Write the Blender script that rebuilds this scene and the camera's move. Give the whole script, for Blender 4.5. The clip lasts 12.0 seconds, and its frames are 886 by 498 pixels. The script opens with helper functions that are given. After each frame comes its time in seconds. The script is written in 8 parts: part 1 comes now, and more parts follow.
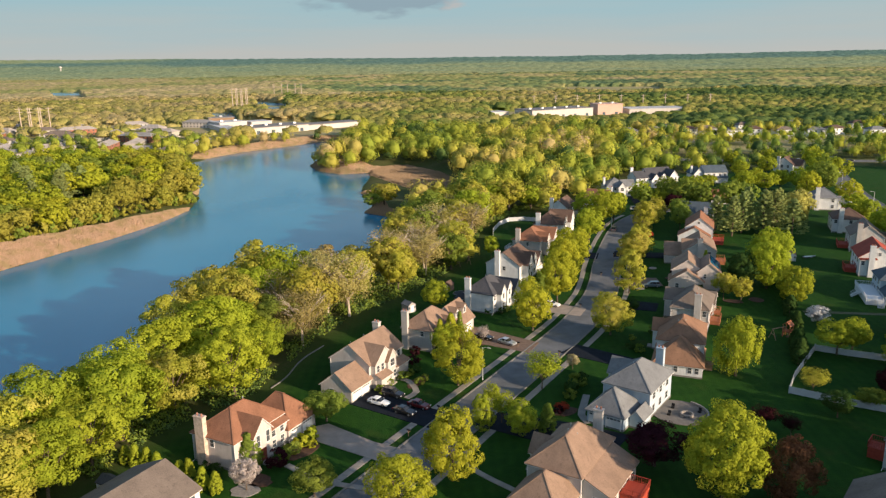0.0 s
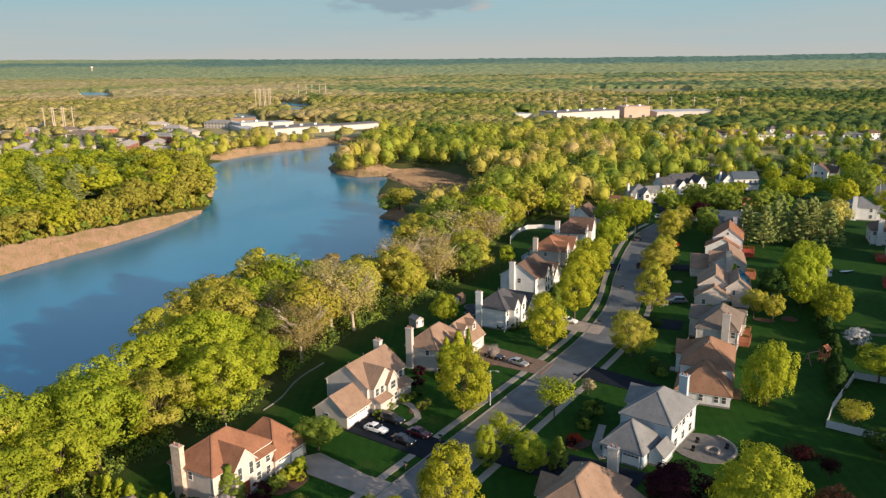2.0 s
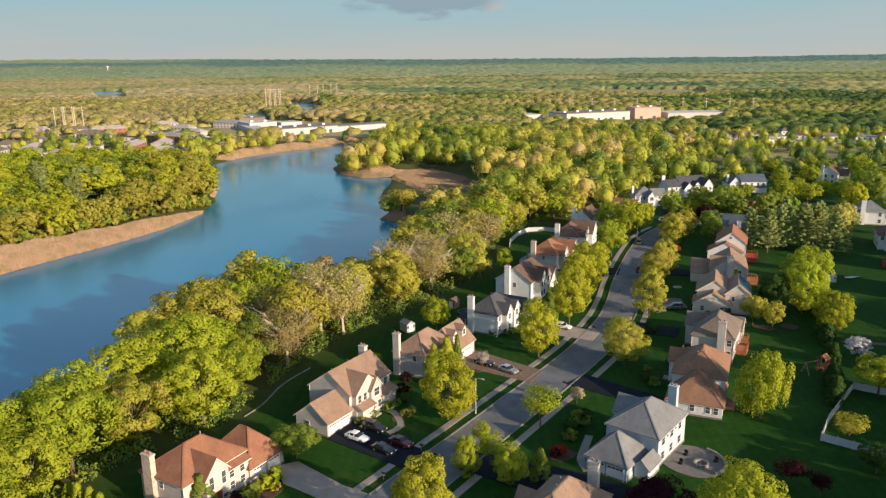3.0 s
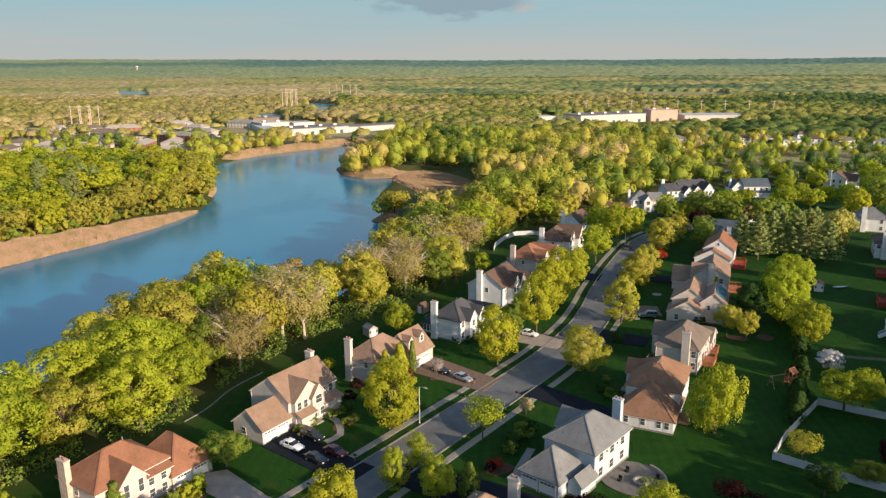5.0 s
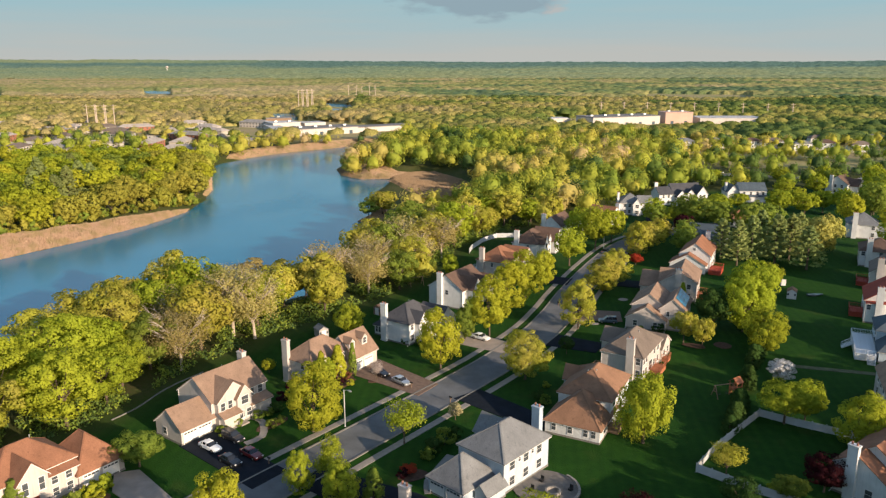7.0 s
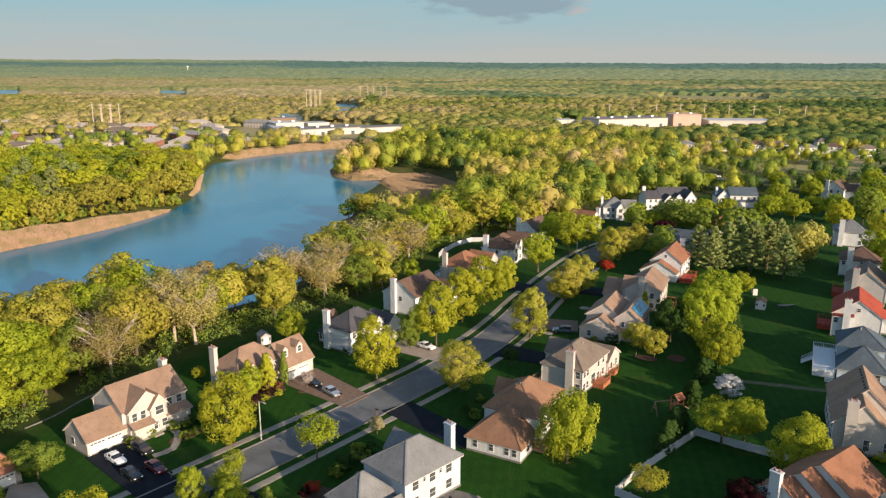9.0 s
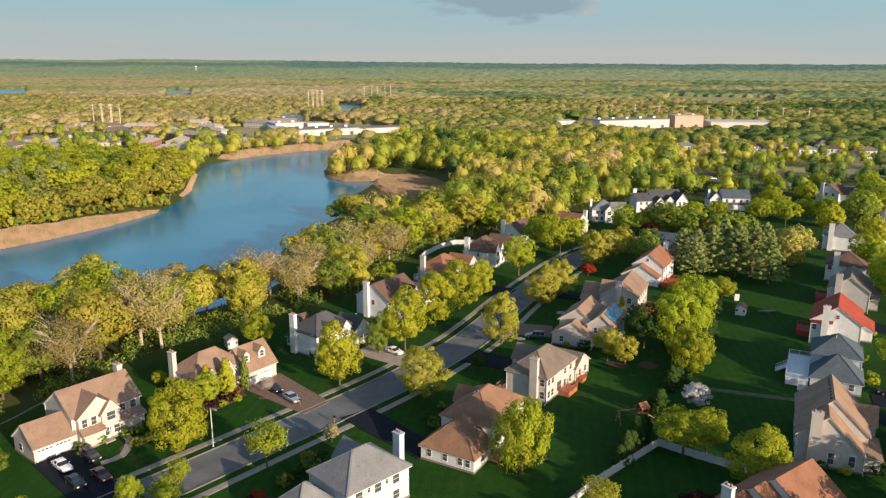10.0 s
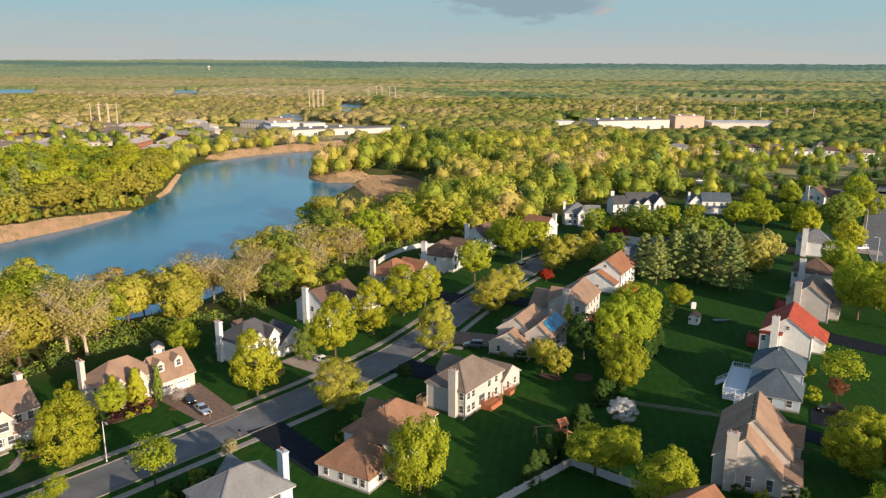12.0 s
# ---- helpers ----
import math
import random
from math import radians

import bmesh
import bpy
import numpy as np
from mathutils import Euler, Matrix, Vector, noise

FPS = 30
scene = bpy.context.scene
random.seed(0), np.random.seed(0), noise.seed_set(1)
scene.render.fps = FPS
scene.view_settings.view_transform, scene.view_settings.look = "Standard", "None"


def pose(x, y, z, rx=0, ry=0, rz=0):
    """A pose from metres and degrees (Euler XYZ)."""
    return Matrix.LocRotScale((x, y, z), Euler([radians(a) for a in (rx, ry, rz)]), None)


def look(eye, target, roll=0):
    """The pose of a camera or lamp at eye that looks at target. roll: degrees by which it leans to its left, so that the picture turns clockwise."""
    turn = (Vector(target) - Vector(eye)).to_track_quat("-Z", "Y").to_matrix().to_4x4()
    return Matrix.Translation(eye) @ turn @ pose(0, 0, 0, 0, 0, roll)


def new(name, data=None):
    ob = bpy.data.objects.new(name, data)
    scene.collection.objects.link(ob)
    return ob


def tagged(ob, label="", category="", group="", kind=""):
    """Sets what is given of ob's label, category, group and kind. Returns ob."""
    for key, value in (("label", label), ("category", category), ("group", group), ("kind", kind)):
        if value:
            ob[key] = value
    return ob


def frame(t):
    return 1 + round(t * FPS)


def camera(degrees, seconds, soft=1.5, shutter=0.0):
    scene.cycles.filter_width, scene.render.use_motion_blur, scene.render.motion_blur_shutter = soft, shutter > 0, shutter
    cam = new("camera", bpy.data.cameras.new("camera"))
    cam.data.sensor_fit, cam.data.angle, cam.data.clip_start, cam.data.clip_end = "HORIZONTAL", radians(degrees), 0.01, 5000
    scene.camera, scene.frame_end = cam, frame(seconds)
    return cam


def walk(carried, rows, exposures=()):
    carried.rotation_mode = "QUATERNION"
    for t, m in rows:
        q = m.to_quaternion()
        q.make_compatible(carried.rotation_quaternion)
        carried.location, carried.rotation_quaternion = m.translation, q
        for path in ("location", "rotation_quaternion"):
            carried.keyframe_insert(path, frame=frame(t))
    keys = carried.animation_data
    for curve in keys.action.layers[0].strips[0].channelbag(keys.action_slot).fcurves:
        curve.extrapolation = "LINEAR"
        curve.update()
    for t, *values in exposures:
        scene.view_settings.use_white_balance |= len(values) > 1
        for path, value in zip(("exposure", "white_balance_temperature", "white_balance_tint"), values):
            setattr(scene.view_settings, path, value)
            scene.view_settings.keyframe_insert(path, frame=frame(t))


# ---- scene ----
cam = camera(60.9, 12.0, soft=1.3)
PATH = [
    (0, (-0.723, -8.785, 65.447), (-0.71, -6.847, 64.952), -0.9),
    (0.5, (-0.738, -5.325, 65.323), (-0.74, -3.387, 64.829), -0.8),
    (1, (-0.035, -2.272, 65.254), (-0.054, -0.334, 64.762), -0.8),
    (1.5, (1.208, 0.43, 65.226), (1.171, 2.368, 64.735), -0.7),
    (2, (3.006, 2.695, 65.131), (2.953, 4.633, 64.64), -0.7),
    (2.5, (5.411, 4.611, 65.151), (5.34, 6.549, 64.66), -0.6),
    (3, (8.163, 6.11, 65.095), (8.075, 8.047, 64.605), -0.6),
    (5, (22.788, 10.819, 64.764), (22.632, 12.753, 64.277), -0.4),
    (5.5, (27.009, 11.811, 64.677), (26.837, 13.743, 64.191), -0.4),
    (6, (31.549, 12.666, 64.54), (31.356, 14.597, 64.056), -0.3),
    (6.5, (36.039, 13.689, 64.388), (35.828, 15.618, 63.904), -0.3),
    (7, (40.508, 14.723, 64.205), (40.28, 16.651, 63.722), -0.2),
    (9, (56.837, 22.628, 64.004), (56.557, 24.549, 63.523), -0.0),
    (9.5, (60.893, 24.718, 64.095), (60.601, 26.637, 63.614), 0.0),
    (10, (65.247, 26.827, 64.052), (64.945, 28.745, 63.572), 0.1),
    (10.5, (69.488, 29.16, 63.984), (69.176, 31.077, 63.503), 0.1),
    (11, (73.692, 31.521, 63.943), (73.371, 33.436, 63.463), 0.1),
    (11.5, (77.842, 33.71, 63.966), (77.512, 35.624, 63.486), 0.1),
    (12, (82.338, 35.833, 63.992), (81.998, 37.744, 63.512), 0.1),
]
walk(cam, [(t, look(eye, target, roll)) for t, eye, target, roll in PATH])

# ---------------------------------------------------------------- light
SUN_EL, SUN_AZ = 14.8, 127.0          # degrees above the horizon; clockwise from +y
sun_way = Vector((math.sin(radians(SUN_AZ)) * math.cos(radians(SUN_EL)),
                  math.cos(radians(SUN_AZ)) * math.cos(radians(SUN_EL)), math.sin(radians(SUN_EL))))


def make_world():
    w = bpy.data.worlds.new("sky")
    scene.world = w
    w.use_nodes = True
    nt = w.node_tree
    bg = nt.nodes["Background"]
    sky = nt.nodes.new("ShaderNodeTexSky")
    sky.sky_type, sky.sun_disc = "NISHITA", False
    sky.sun_elevation, sky.sun_rotation = radians(SUN_EL), radians(SUN_AZ)
    sky.air_density, sky.dust_density, sky.ozone_density, sky.altitude = 1.0, 1.0, 1.0, 60
    # one low cloud bank and a few thin streaks high over the woods
    co = nt.nodes.new("ShaderNodeTexCoord")
    sep = nt.nodes.new("ShaderNodeSeparateXYZ")
    nt.links.new(co.outputs["Generated"], sep.inputs[0])

    def mth(op, a, b=None, clamp=False):
        n = nt.nodes.new("ShaderNodeMath")
        n.operation, n.use_clamp = op, clamp
        for i, v in enumerate((a, b)):
            if v is None:
                continue
            if isinstance(v, (int, float)):
                n.inputs[i].default_value = v
            else:
                nt.links.new(v, n.inputs[i])
        return n.outputs[0]

    az = mth("ARCTAN2", sep.outputs[0], sep.outputs[1])
    el = mth("ARCSINE", sep.outputs[2])
    nz = nt.nodes.new("ShaderNodeTexNoise")
    mp = nt.nodes.new("ShaderNodeMapping")
    mp.inputs["Scale"].default_value = (22, 22, 70)
    nt.links.new(co.outputs["Generated"], mp.inputs[0])
    nt.links.new(mp.outputs[0], nz.inputs["Vector"])
    nz.inputs["Scale"].default_value, nz.inputs["Detail"].default_value = 1.0, 5
    da = mth("DIVIDE", mth("SUBTRACT", az, CLOUD_AZ), 0.106)
    de = mth("DIVIDE", mth("SUBTRACT", el, CLOUD_EL), 0.027)
    rr = mth("SQRT", mth("ADD", mth("MULTIPLY", da, da), mth("MULTIPLY", de, de)))
    edge = mth("ADD", mth("SUBTRACT", 1.0, rr), mth("MULTIPLY", mth("SUBTRACT", nz.outputs[0], 0.5), 1.5))
    cloud = mth("MULTIPLY", edge, 3.4, True)
    lit = mth("MULTIPLY", mth("ADD", mth("SUBTRACT", da, 0.72), mth("MULTIPLY", mth("SUBTRACT", nz.outputs[0], 0.5), 1.6)), 3.0, True)
    body = nt.nodes.new("ShaderNodeMix")
    body.data_type = "RGBA"
    body.inputs["A"].default_value = (1.13, 1.50, 1.74, 1)
    body.inputs["B"].default_value = (2.12, 1.94, 1.86, 1)
    nt.links.new(lit, body.inputs["Factor"])
    streak = nt.nodes.new("ShaderNodeTexNoise")
    mp2 = nt.nodes.new("ShaderNodeMapping")
    mp2.inputs["Scale"].default_value = (2.2, 2.2, 34)
    nt.links.new(co.outputs["Generated"], mp2.inputs[0])
    nt.links.new(mp2.outputs[0], streak.inputs["Vector"])
    streak.inputs["Scale"].default_value, streak.inputs["Detail"].default_value = 1.0, 4
    # evening haze all round the horizon, thinning upwards into clear sky
    rise = mth("DIVIDE", el, 0.085, True)
    haze = nt.nodes.new("ShaderNodeMix")
    haze.data_type = "RGBA"
    haze.inputs["A"].default_value, haze.inputs["B"].default_value = HAZE_LOW, HAZE_HIGH
    nt.links.new(mth("ADD", rise, mth("MULTIPLY", mth("SUBTRACT", streak.outputs[0], 0.5), 1.1), True), haze.inputs["Factor"])
    veil = nt.nodes.new("ShaderNodeMix")
    veil.data_type = "RGBA"
    nt.links.new(mth("SUBTRACT", 1.0, mth("DIVIDE", mth("SUBTRACT", el, 0.10), 0.35, True), True), veil.inputs["Factor"])
    nt.links.new(sky.outputs[0], veil.inputs["A"])
    nt.links.new(haze.outputs["Result"], veil.inputs["B"])
    mix = nt.nodes.new("ShaderNodeMix")
    mix.data_type = "RGBA"
    nt.links.new(mth("MULTIPLY", cloud, 0.85), mix.inputs["Factor"])
    nt.links.new(veil.outputs["Result"], mix.inputs["A"])
    nt.links.new(body.outputs["Result"], mix.inputs["B"])
    nt.links.new(mix.outputs["Result"], bg.inputs["Color"])
    bg.inputs["Strength"].default_value = SKY


SKY, SUN = 0.125, 4.25
CLOUD_AZ, CLOUD_EL = -0.062, 0.079
HAZE_LOW, HAZE_HIGH = (2.06, 2.10, 2.00, 1), (1.33, 2.12, 2.38, 1)
make_world()
lamp = bpy.data.lights.new("sun", "SUN")
lamp.energy, lamp.angle, lamp.color = SUN, radians(0.6), (1.0, 0.79, 0.58)
new("sun", lamp).matrix_world = look(sun_way * 400, (0, 0, 0))
scene.view_settings.exposure = 0.97

# ---------------------------------------------------------------- materials
def nodes_of(name, rough=0.8, metal=0.0, spec=0.3):
    m = bpy.data.materials.new(name)
    m.use_nodes = True
    nt = m.node_tree
    b = nt.nodes["Principled BSDF"]
    b.inputs["Roughness"].default_value, b.inputs["Metallic"].default_value = rough, metal
    b.inputs["Specular IOR Level"].default_value = spec
    return m, nt, b


def mixed(nt, fac, a, b, mode="MIX"):
    n = nt.nodes.new("ShaderNodeMix")
    n.data_type, n.blend_type = "RGBA", mode
    for key, v in (("Factor", fac), ("A", a), ("B", b)):
        if isinstance(v, (int, float)):
            n.inputs[key].default_value = v
        elif isinstance(v, tuple):
            n.inputs[key].default_value = (*v, 1)
        else:
            nt.links.new(v, n.inputs[key])
    return n.outputs["Result"]


def noise_of(nt, scale, detail=4, lo=0.35, hi=0.65, stretch=None, rough=0.55):
    co = nt.nodes.new("ShaderNodeTexCoord")
    n = nt.nodes.new("ShaderNodeTexNoise")
    n.inputs["Scale"].default_value, n.inputs["Detail"].default_value = scale, detail
    n.inputs["Roughness"].default_value = rough
    src = co.outputs["Object"]
    if stretch:
        mp = nt.nodes.new("ShaderNodeMapping")
        mp.inputs["Scale"].default_value = stretch
        nt.links.new(src, mp.inputs[0])
        src = mp.outputs[0]
    nt.links.new(src, n.inputs["Vector"])
    r = nt.nodes.new("ShaderNodeMapRange")
    r.inputs["From Min"].default_value, r.inputs["From Max"].default_value = lo, hi
    nt.links.new(n.outputs[0], r.inputs[0])
    return r.outputs[0]


def bumped(nt, b, height, strength=0.3, dist=0.02):
    n = nt.nodes.new("ShaderNodeBump")
    n.inputs["Strength"].default_value, n.inputs["Distance"].default_value = strength, dist
    nt.links.new(height, n.inputs["Height"])
    nt.links.new(n.outputs[0], b.inputs["Normal"])


def plain(name, col, rough=0.7, metal=0.0, var=0.18, scale=3.0, spec=0.3, fine=30.0):
    m, nt, b = nodes_of(name, rough, metal, spec)
    dark = tuple(c * (1 - var) for c in col)
    lite = tuple(min(c * (1 + var), 0.95) for c in col)
    c = mixed(nt, noise_of(nt, scale), dark, lite)
    c = mixed(nt, 0.25, c, mixed(nt, noise_of(nt, fine), dark, lite))
    nt.links.new(c, b.inputs["Base Color"])
    bumped(nt, b, noise_of(nt, fine), 0.2)
    return m


def siding(name, col):
    m, nt, b = nodes_of(name, 0.6, 0, 0.3)
    co = nt.nodes.new("ShaderNodeTexCoord")
    wv = nt.nodes.new("ShaderNodeTexWave")
    wv.bands_direction, wv.wave_profile = "Z", "SAW"
    wv.inputs["Scale"].default_value = 1.6
    nt.links.new(co.outputs["Object"], wv.inputs["Vector"])
    dark = tuple(c * 0.86 for c in col)
    c = mixed(nt, noise_of(nt, 0.5, 3), dark, col)
    c = mixed(nt, noise_of(nt, 1.3, 5, 0.5, 0.85, (3, 3, 0.35)), c, tuple(c * 0.72 for c in col))
    nt.links.new(c, b.inputs["Base Color"])
    bumped(nt, b, wv.outputs[0], 0.5, 0.02)
    return m


def shingle(name, col):
    m, nt, b = nodes_of(name, 0.85, 0, 0.25)
    dark = tuple(c * 0.66 for c in col)
    lite = tuple(c * 1.22 for c in col)
    c = mixed(nt, noise_of(nt, 5.0, 6, 0.3, 0.7, (1, 1, 3)), dark, lite)
    c = mixed(nt, 0.45, c, mixed(nt, noise_of(nt, 0.35, 4), dark, lite))
    c = mixed(nt, noise_of(nt, 0.9, 5, 0.56, 0.8, (2.2, 2.2, 0.4)), c, tuple(c * 0.55 for c in col))
    nt.links.new(c, b.inputs["Base Color"])
    co = nt.nodes.new("ShaderNodeTexCoord")
    wv = nt.nodes.new("ShaderNodeTexWave")
    wv.bands_direction, wv.wave_profile = "Z", "SAW"
    wv.inputs["Scale"].default_value, wv.inputs["Distortion"].default_value = 2.6, 0.6
    nt.links.new(co.outputs["Object"], wv.inputs["Vector"])
    bumped(nt, b, wv.outputs[0], 0.5, 0.03)
    return m


def foliage(name, dark, lite, thin=0.35, warm=None, spread=0.35, tone=False, speck=0.18, grain=0.0):
    """Leaves: tints by leaf and by tree, some light through them."""
    m = bpy.data.materials.new(name)
    m.use_nodes = True
    nt = m.node_tree
    nt.nodes.remove(nt.nodes["Principled BSDF"])
    out = nt.nodes["Material Output"]
    geo = nt.nodes.new("ShaderNodeNewGeometry")
    each = nt.nodes.new("ShaderNodeMapRange")
    each.inputs["To Min"].default_value, each.inputs["To Max"].default_value = 0.28, 0.72
    nt.links.new(geo.outputs["Random Per Island"], each.inputs[0])
    c = mixed(nt, each.outputs[0], dark, lite)
    if tone:
        at = nt.nodes.new("ShaderNodeAttribute")
        at.attribute_name = "tone"
        ramp = nt.nodes.new("ShaderNodeValToRGB")
        ramp.color_ramp.interpolation = "LINEAR"
        stops = tone
        while len(ramp.color_ramp.elements) < len(stops):
            ramp.color_ramp.elements.new(0.5)
        for e, (p, col) in zip(ramp.color_ramp.elements, stops):
            e.position, e.color = p, (*col, 1)
        nt.links.new(at.outputs["Fac"], ramp.inputs[0])
        c = mixed(nt, 1.0, ramp.outputs[0], mixed(nt, geo.outputs["Random Per Island"], (1 - speck,) * 3, (1 + speck,) * 3), "MULTIPLY")
        if grain:
            c = mixed(nt, 1.0, c, mixed(nt, noise_of(nt, grain, 3, 0.35, 0.65), (0.66, 0.72, 0.66), (1.26, 1.22, 1.2)), "MULTIPLY")
    else:
        oi = nt.nodes.new("ShaderNodeObjectInfo")
        hsv = nt.nodes.new("ShaderNodeHueSaturation")
        for key, lo, hi in (("Hue", 0.5 - 0.010 * spread * 2, 0.5 + 0.020 * spread * 2), ("Value", 1 - spread * 0.55, 1 + spread * 0.55)):
            r = nt.nodes.new("ShaderNodeMapRange")
            r.inputs["To Min"].default_value, r.inputs["To Max"].default_value = lo, hi
            if key == "Value":
                f = nt.nodes.new("ShaderNodeMath")
                f.operation = "FRACT"
                k = nt.nodes.new("ShaderNodeMath")
                k.operation = "MULTIPLY"
                k.inputs[1].default_value = 17.31
                nt.links.new(oi.outputs["Random"], k.inputs[0])
                nt.links.new(k.outputs[0], f.inputs[0])
                nt.links.new(f.outputs[0], r.inputs[0])
            else:
                nt.links.new(oi.outputs["Random"], r.inputs[0])
            nt.links.new(r.outputs[0], hsv.inputs[key])
        if warm:
            c = mixed(nt, noise_of(nt, 0.22, 2, 0.45, 0.62), c, warm)
        nt.links.new(c, hsv.inputs["Color"])
        c = hsv.outputs[0]
    d = nt.nodes.new("ShaderNodeBsdfDiffuse")
    t = nt.nodes.new("ShaderNodeBsdfTranslucent")
    s = nt.nodes.new("ShaderNodeMixShader")
    s.inputs[0].default_value = thin
    nt.links.new(c, d.inputs[0])
    nt.links.new(c, t.inputs[0])
    nt.links.new(d.outputs[0], s.inputs[1])
    nt.links.new(t.outputs[0], s.inputs[2])
    nt.links.new(s.outputs[0], out.inputs[0])
    return m


def ground_material():
    m, nt, b = nodes_of("ground_cover", 0.95, 0, 0.1)
    at = nt.nodes.new("ShaderNodeAttribute")
    at.attribute_name = "lawn"
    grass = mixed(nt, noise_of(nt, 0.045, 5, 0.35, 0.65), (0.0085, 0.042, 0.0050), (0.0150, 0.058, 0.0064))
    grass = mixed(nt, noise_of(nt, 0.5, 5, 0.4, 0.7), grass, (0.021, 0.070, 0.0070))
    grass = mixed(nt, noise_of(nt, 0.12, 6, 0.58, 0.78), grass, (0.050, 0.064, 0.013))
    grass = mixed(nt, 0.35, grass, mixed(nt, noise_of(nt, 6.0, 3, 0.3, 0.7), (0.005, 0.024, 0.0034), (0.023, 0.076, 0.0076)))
    mow = nt.nodes.new("ShaderNodeTexWave")
    mow.bands_direction = "X"
    mow.inputs["Scale"].default_value, mow.inputs["Distortion"].default_value, mow.inputs["Detail Scale"].default_value = 0.16, 1.2, 0.3
    co = nt.nodes.new("ShaderNodeTexCoord")
    nt.links.new(co.outputs["Object"], mow.inputs["Vector"])
    grass = mixed(nt, 1.0, grass, mixed(nt, mow.outputs["Fac"], (0.94, 0.95, 0.94), (1.07, 1.06, 1.04)), "MULTIPLY")
    floor = mixed(nt, noise_of(nt, 0.09, 5), (0.045, 0.060, 0.016), (0.10, 0.085, 0.04))
    floor = mixed(nt, noise_of(nt, 1.2, 4), floor, (0.055, 0.075, 0.018))
    far = nt.nodes.new("ShaderNodeAttribute")
    far.attribute_name = "marsh"
    floor = mixed(nt, far.outputs["Fac"], floor, mixed(nt, noise_of(nt, 0.02, 4), (0.34, 0.27, 0.15), (0.27, 0.27, 0.10)))
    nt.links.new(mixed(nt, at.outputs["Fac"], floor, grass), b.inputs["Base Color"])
    bumped(nt, b, noise_of(nt, 3.0, 5), 0.6, 0.08)
    return m


def water_material():
    m, nt, b = nodes_of("lake_water", 0.12, 0, 0.5)
    b.inputs["IOR"].default_value = 1.33
    c = mixed(nt, noise_of(nt, 0.012, 3, 0.35, 0.65), (0.008, 0.150, 0.262), (0.012, 0.168, 0.288))
    nt.links.new(c, b.inputs["Base Color"])
    r = nt.nodes.new("ShaderNodeMapRange")
    r.inputs["To Min"].default_value, r.inputs["To Max"].default_value = 0.10, 0.24
    nt.links.new(noise_of(nt, 0.02, 4, 0.35, 0.65, (1, 0.5, 1)), r.inputs[0])
    nt.links.new(r.outputs[0], b.inputs["Roughness"])
    bumped(nt, b, noise_of(nt, 0.8, 4, 0.2, 0.8, (1, 1.6, 1)), 0.25, 0.06)
    return m


def glass_material(name="window_glass", col=(0.045, 0.05, 0.055)):
    m, nt, b = nodes_of(name, 0.06, 0, 0.6)
    nt.links.new(mixed(nt, noise_of(nt, 0.7, 2), col, tuple(c * 2.2 for c in col)), b.inputs["Base Color"])
    return m


M = {}
M["ground"] = ground_material()
M["water"] = water_material()
M["glass"] = glass_material()
M["asphalt"] = plain("asphalt", (0.125, 0.130, 0.136), 0.9, var=0.22, scale=0.25, fine=14)
M["drive_dark"] = plain("fresh_asphalt", (0.013, 0.017, 0.024), 0.9, var=0.25, scale=0.5, spec=0.08)
M["worn_track"] = plain("worn_grass_track", (0.075, 0.085, 0.045), 0.95, var=0.35, scale=0.8)
M["concrete"] = plain("concrete", (0.26, 0.235, 0.205), 0.9, var=0.18, scale=0.6)
M["curb"] = plain("curb_concrete", (0.19, 0.18, 0.16), 0.9, var=0.2, scale=0.8)
M["drive_tan"] = plain("tan_concrete", (0.30, 0.25, 0.21), 0.9, var=0.15, scale=0.5)
M["paver"] = plain("brown_pavers", (0.17, 0.115, 0.085), 0.9, var=0.25, scale=1.5, fine=9)
M["mulch"] = plain("red_brown_mulch", (0.085, 0.046, 0.030), 0.95, var=0.35, scale=2, fine=8)
M["patio"] = plain("patio_stone", (0.15, 0.135, 0.122), 0.9, var=0.2, scale=1.2, fine=6)
M["white"] = plain("white_trim", (0.64, 0.62, 0.60), 0.5, var=0.06)
M["fence_white"] = plain("white_vinyl", (0.46, 0.47, 0.48), 0.45, var=0.08, scale=0.8)
for key, col in (("s_white", (0.660, 0.660, 0.655)), ("s_cream", (0.510, 0.465, 0.430)), ("s_blue", (0.420, 0.500, 0.565)), ("s_grey", (0.400, 0.385, 0.375)), ("s_beige", (0.430, 0.392, 0.335)), ("s_pink", (0.520, 0.460, 0.425))):
    M[key] = siding("siding_" + key[2:], col)
for key, col in (("r_brown", (0.255, 0.140, 0.085)), ("r_tan", (0.270, 0.178, 0.125)), ("r_rust", (0.262, 0.122, 0.070)), ("r_grey", (0.188, 0.192, 0.196)), ("r_dark", (0.075, 0.075, 0.083)), ("r_umber", (0.131, 0.083, 0.062)), ("r_red", (0.31, 0.058, 0.034)), ("r_taupe", (0.180, 0.142, 0.115)), ("r_pale", (0.30, 0.28, 0.26)), ("r_town", (0.40, 0.35, 0.31)), ("r_slate", (0.080, 0.105, 0.128))):
    M[key] = shingle("shingles_" + key[2:], col)
M["brick"] = plain("pale_brick", (0.52, 0.40, 0.32), 0.85, var=0.25, scale=2.0, fine=10)
M["brick_red"] = plain("red_brick", (0.30, 0.125, 0.075), 0.85, var=0.25, scale=0.8, fine=5)
M["flue"] = plain("clay_flue", (0.32, 0.15, 0.10), 0.8)
M["door_red"] = plain("painted_door", (0.22, 0.05, 0.03), 0.4)
M["garage"] = plain("garage_door_white", (0.76, 0.73, 0.69), 0.45, var=0.05)
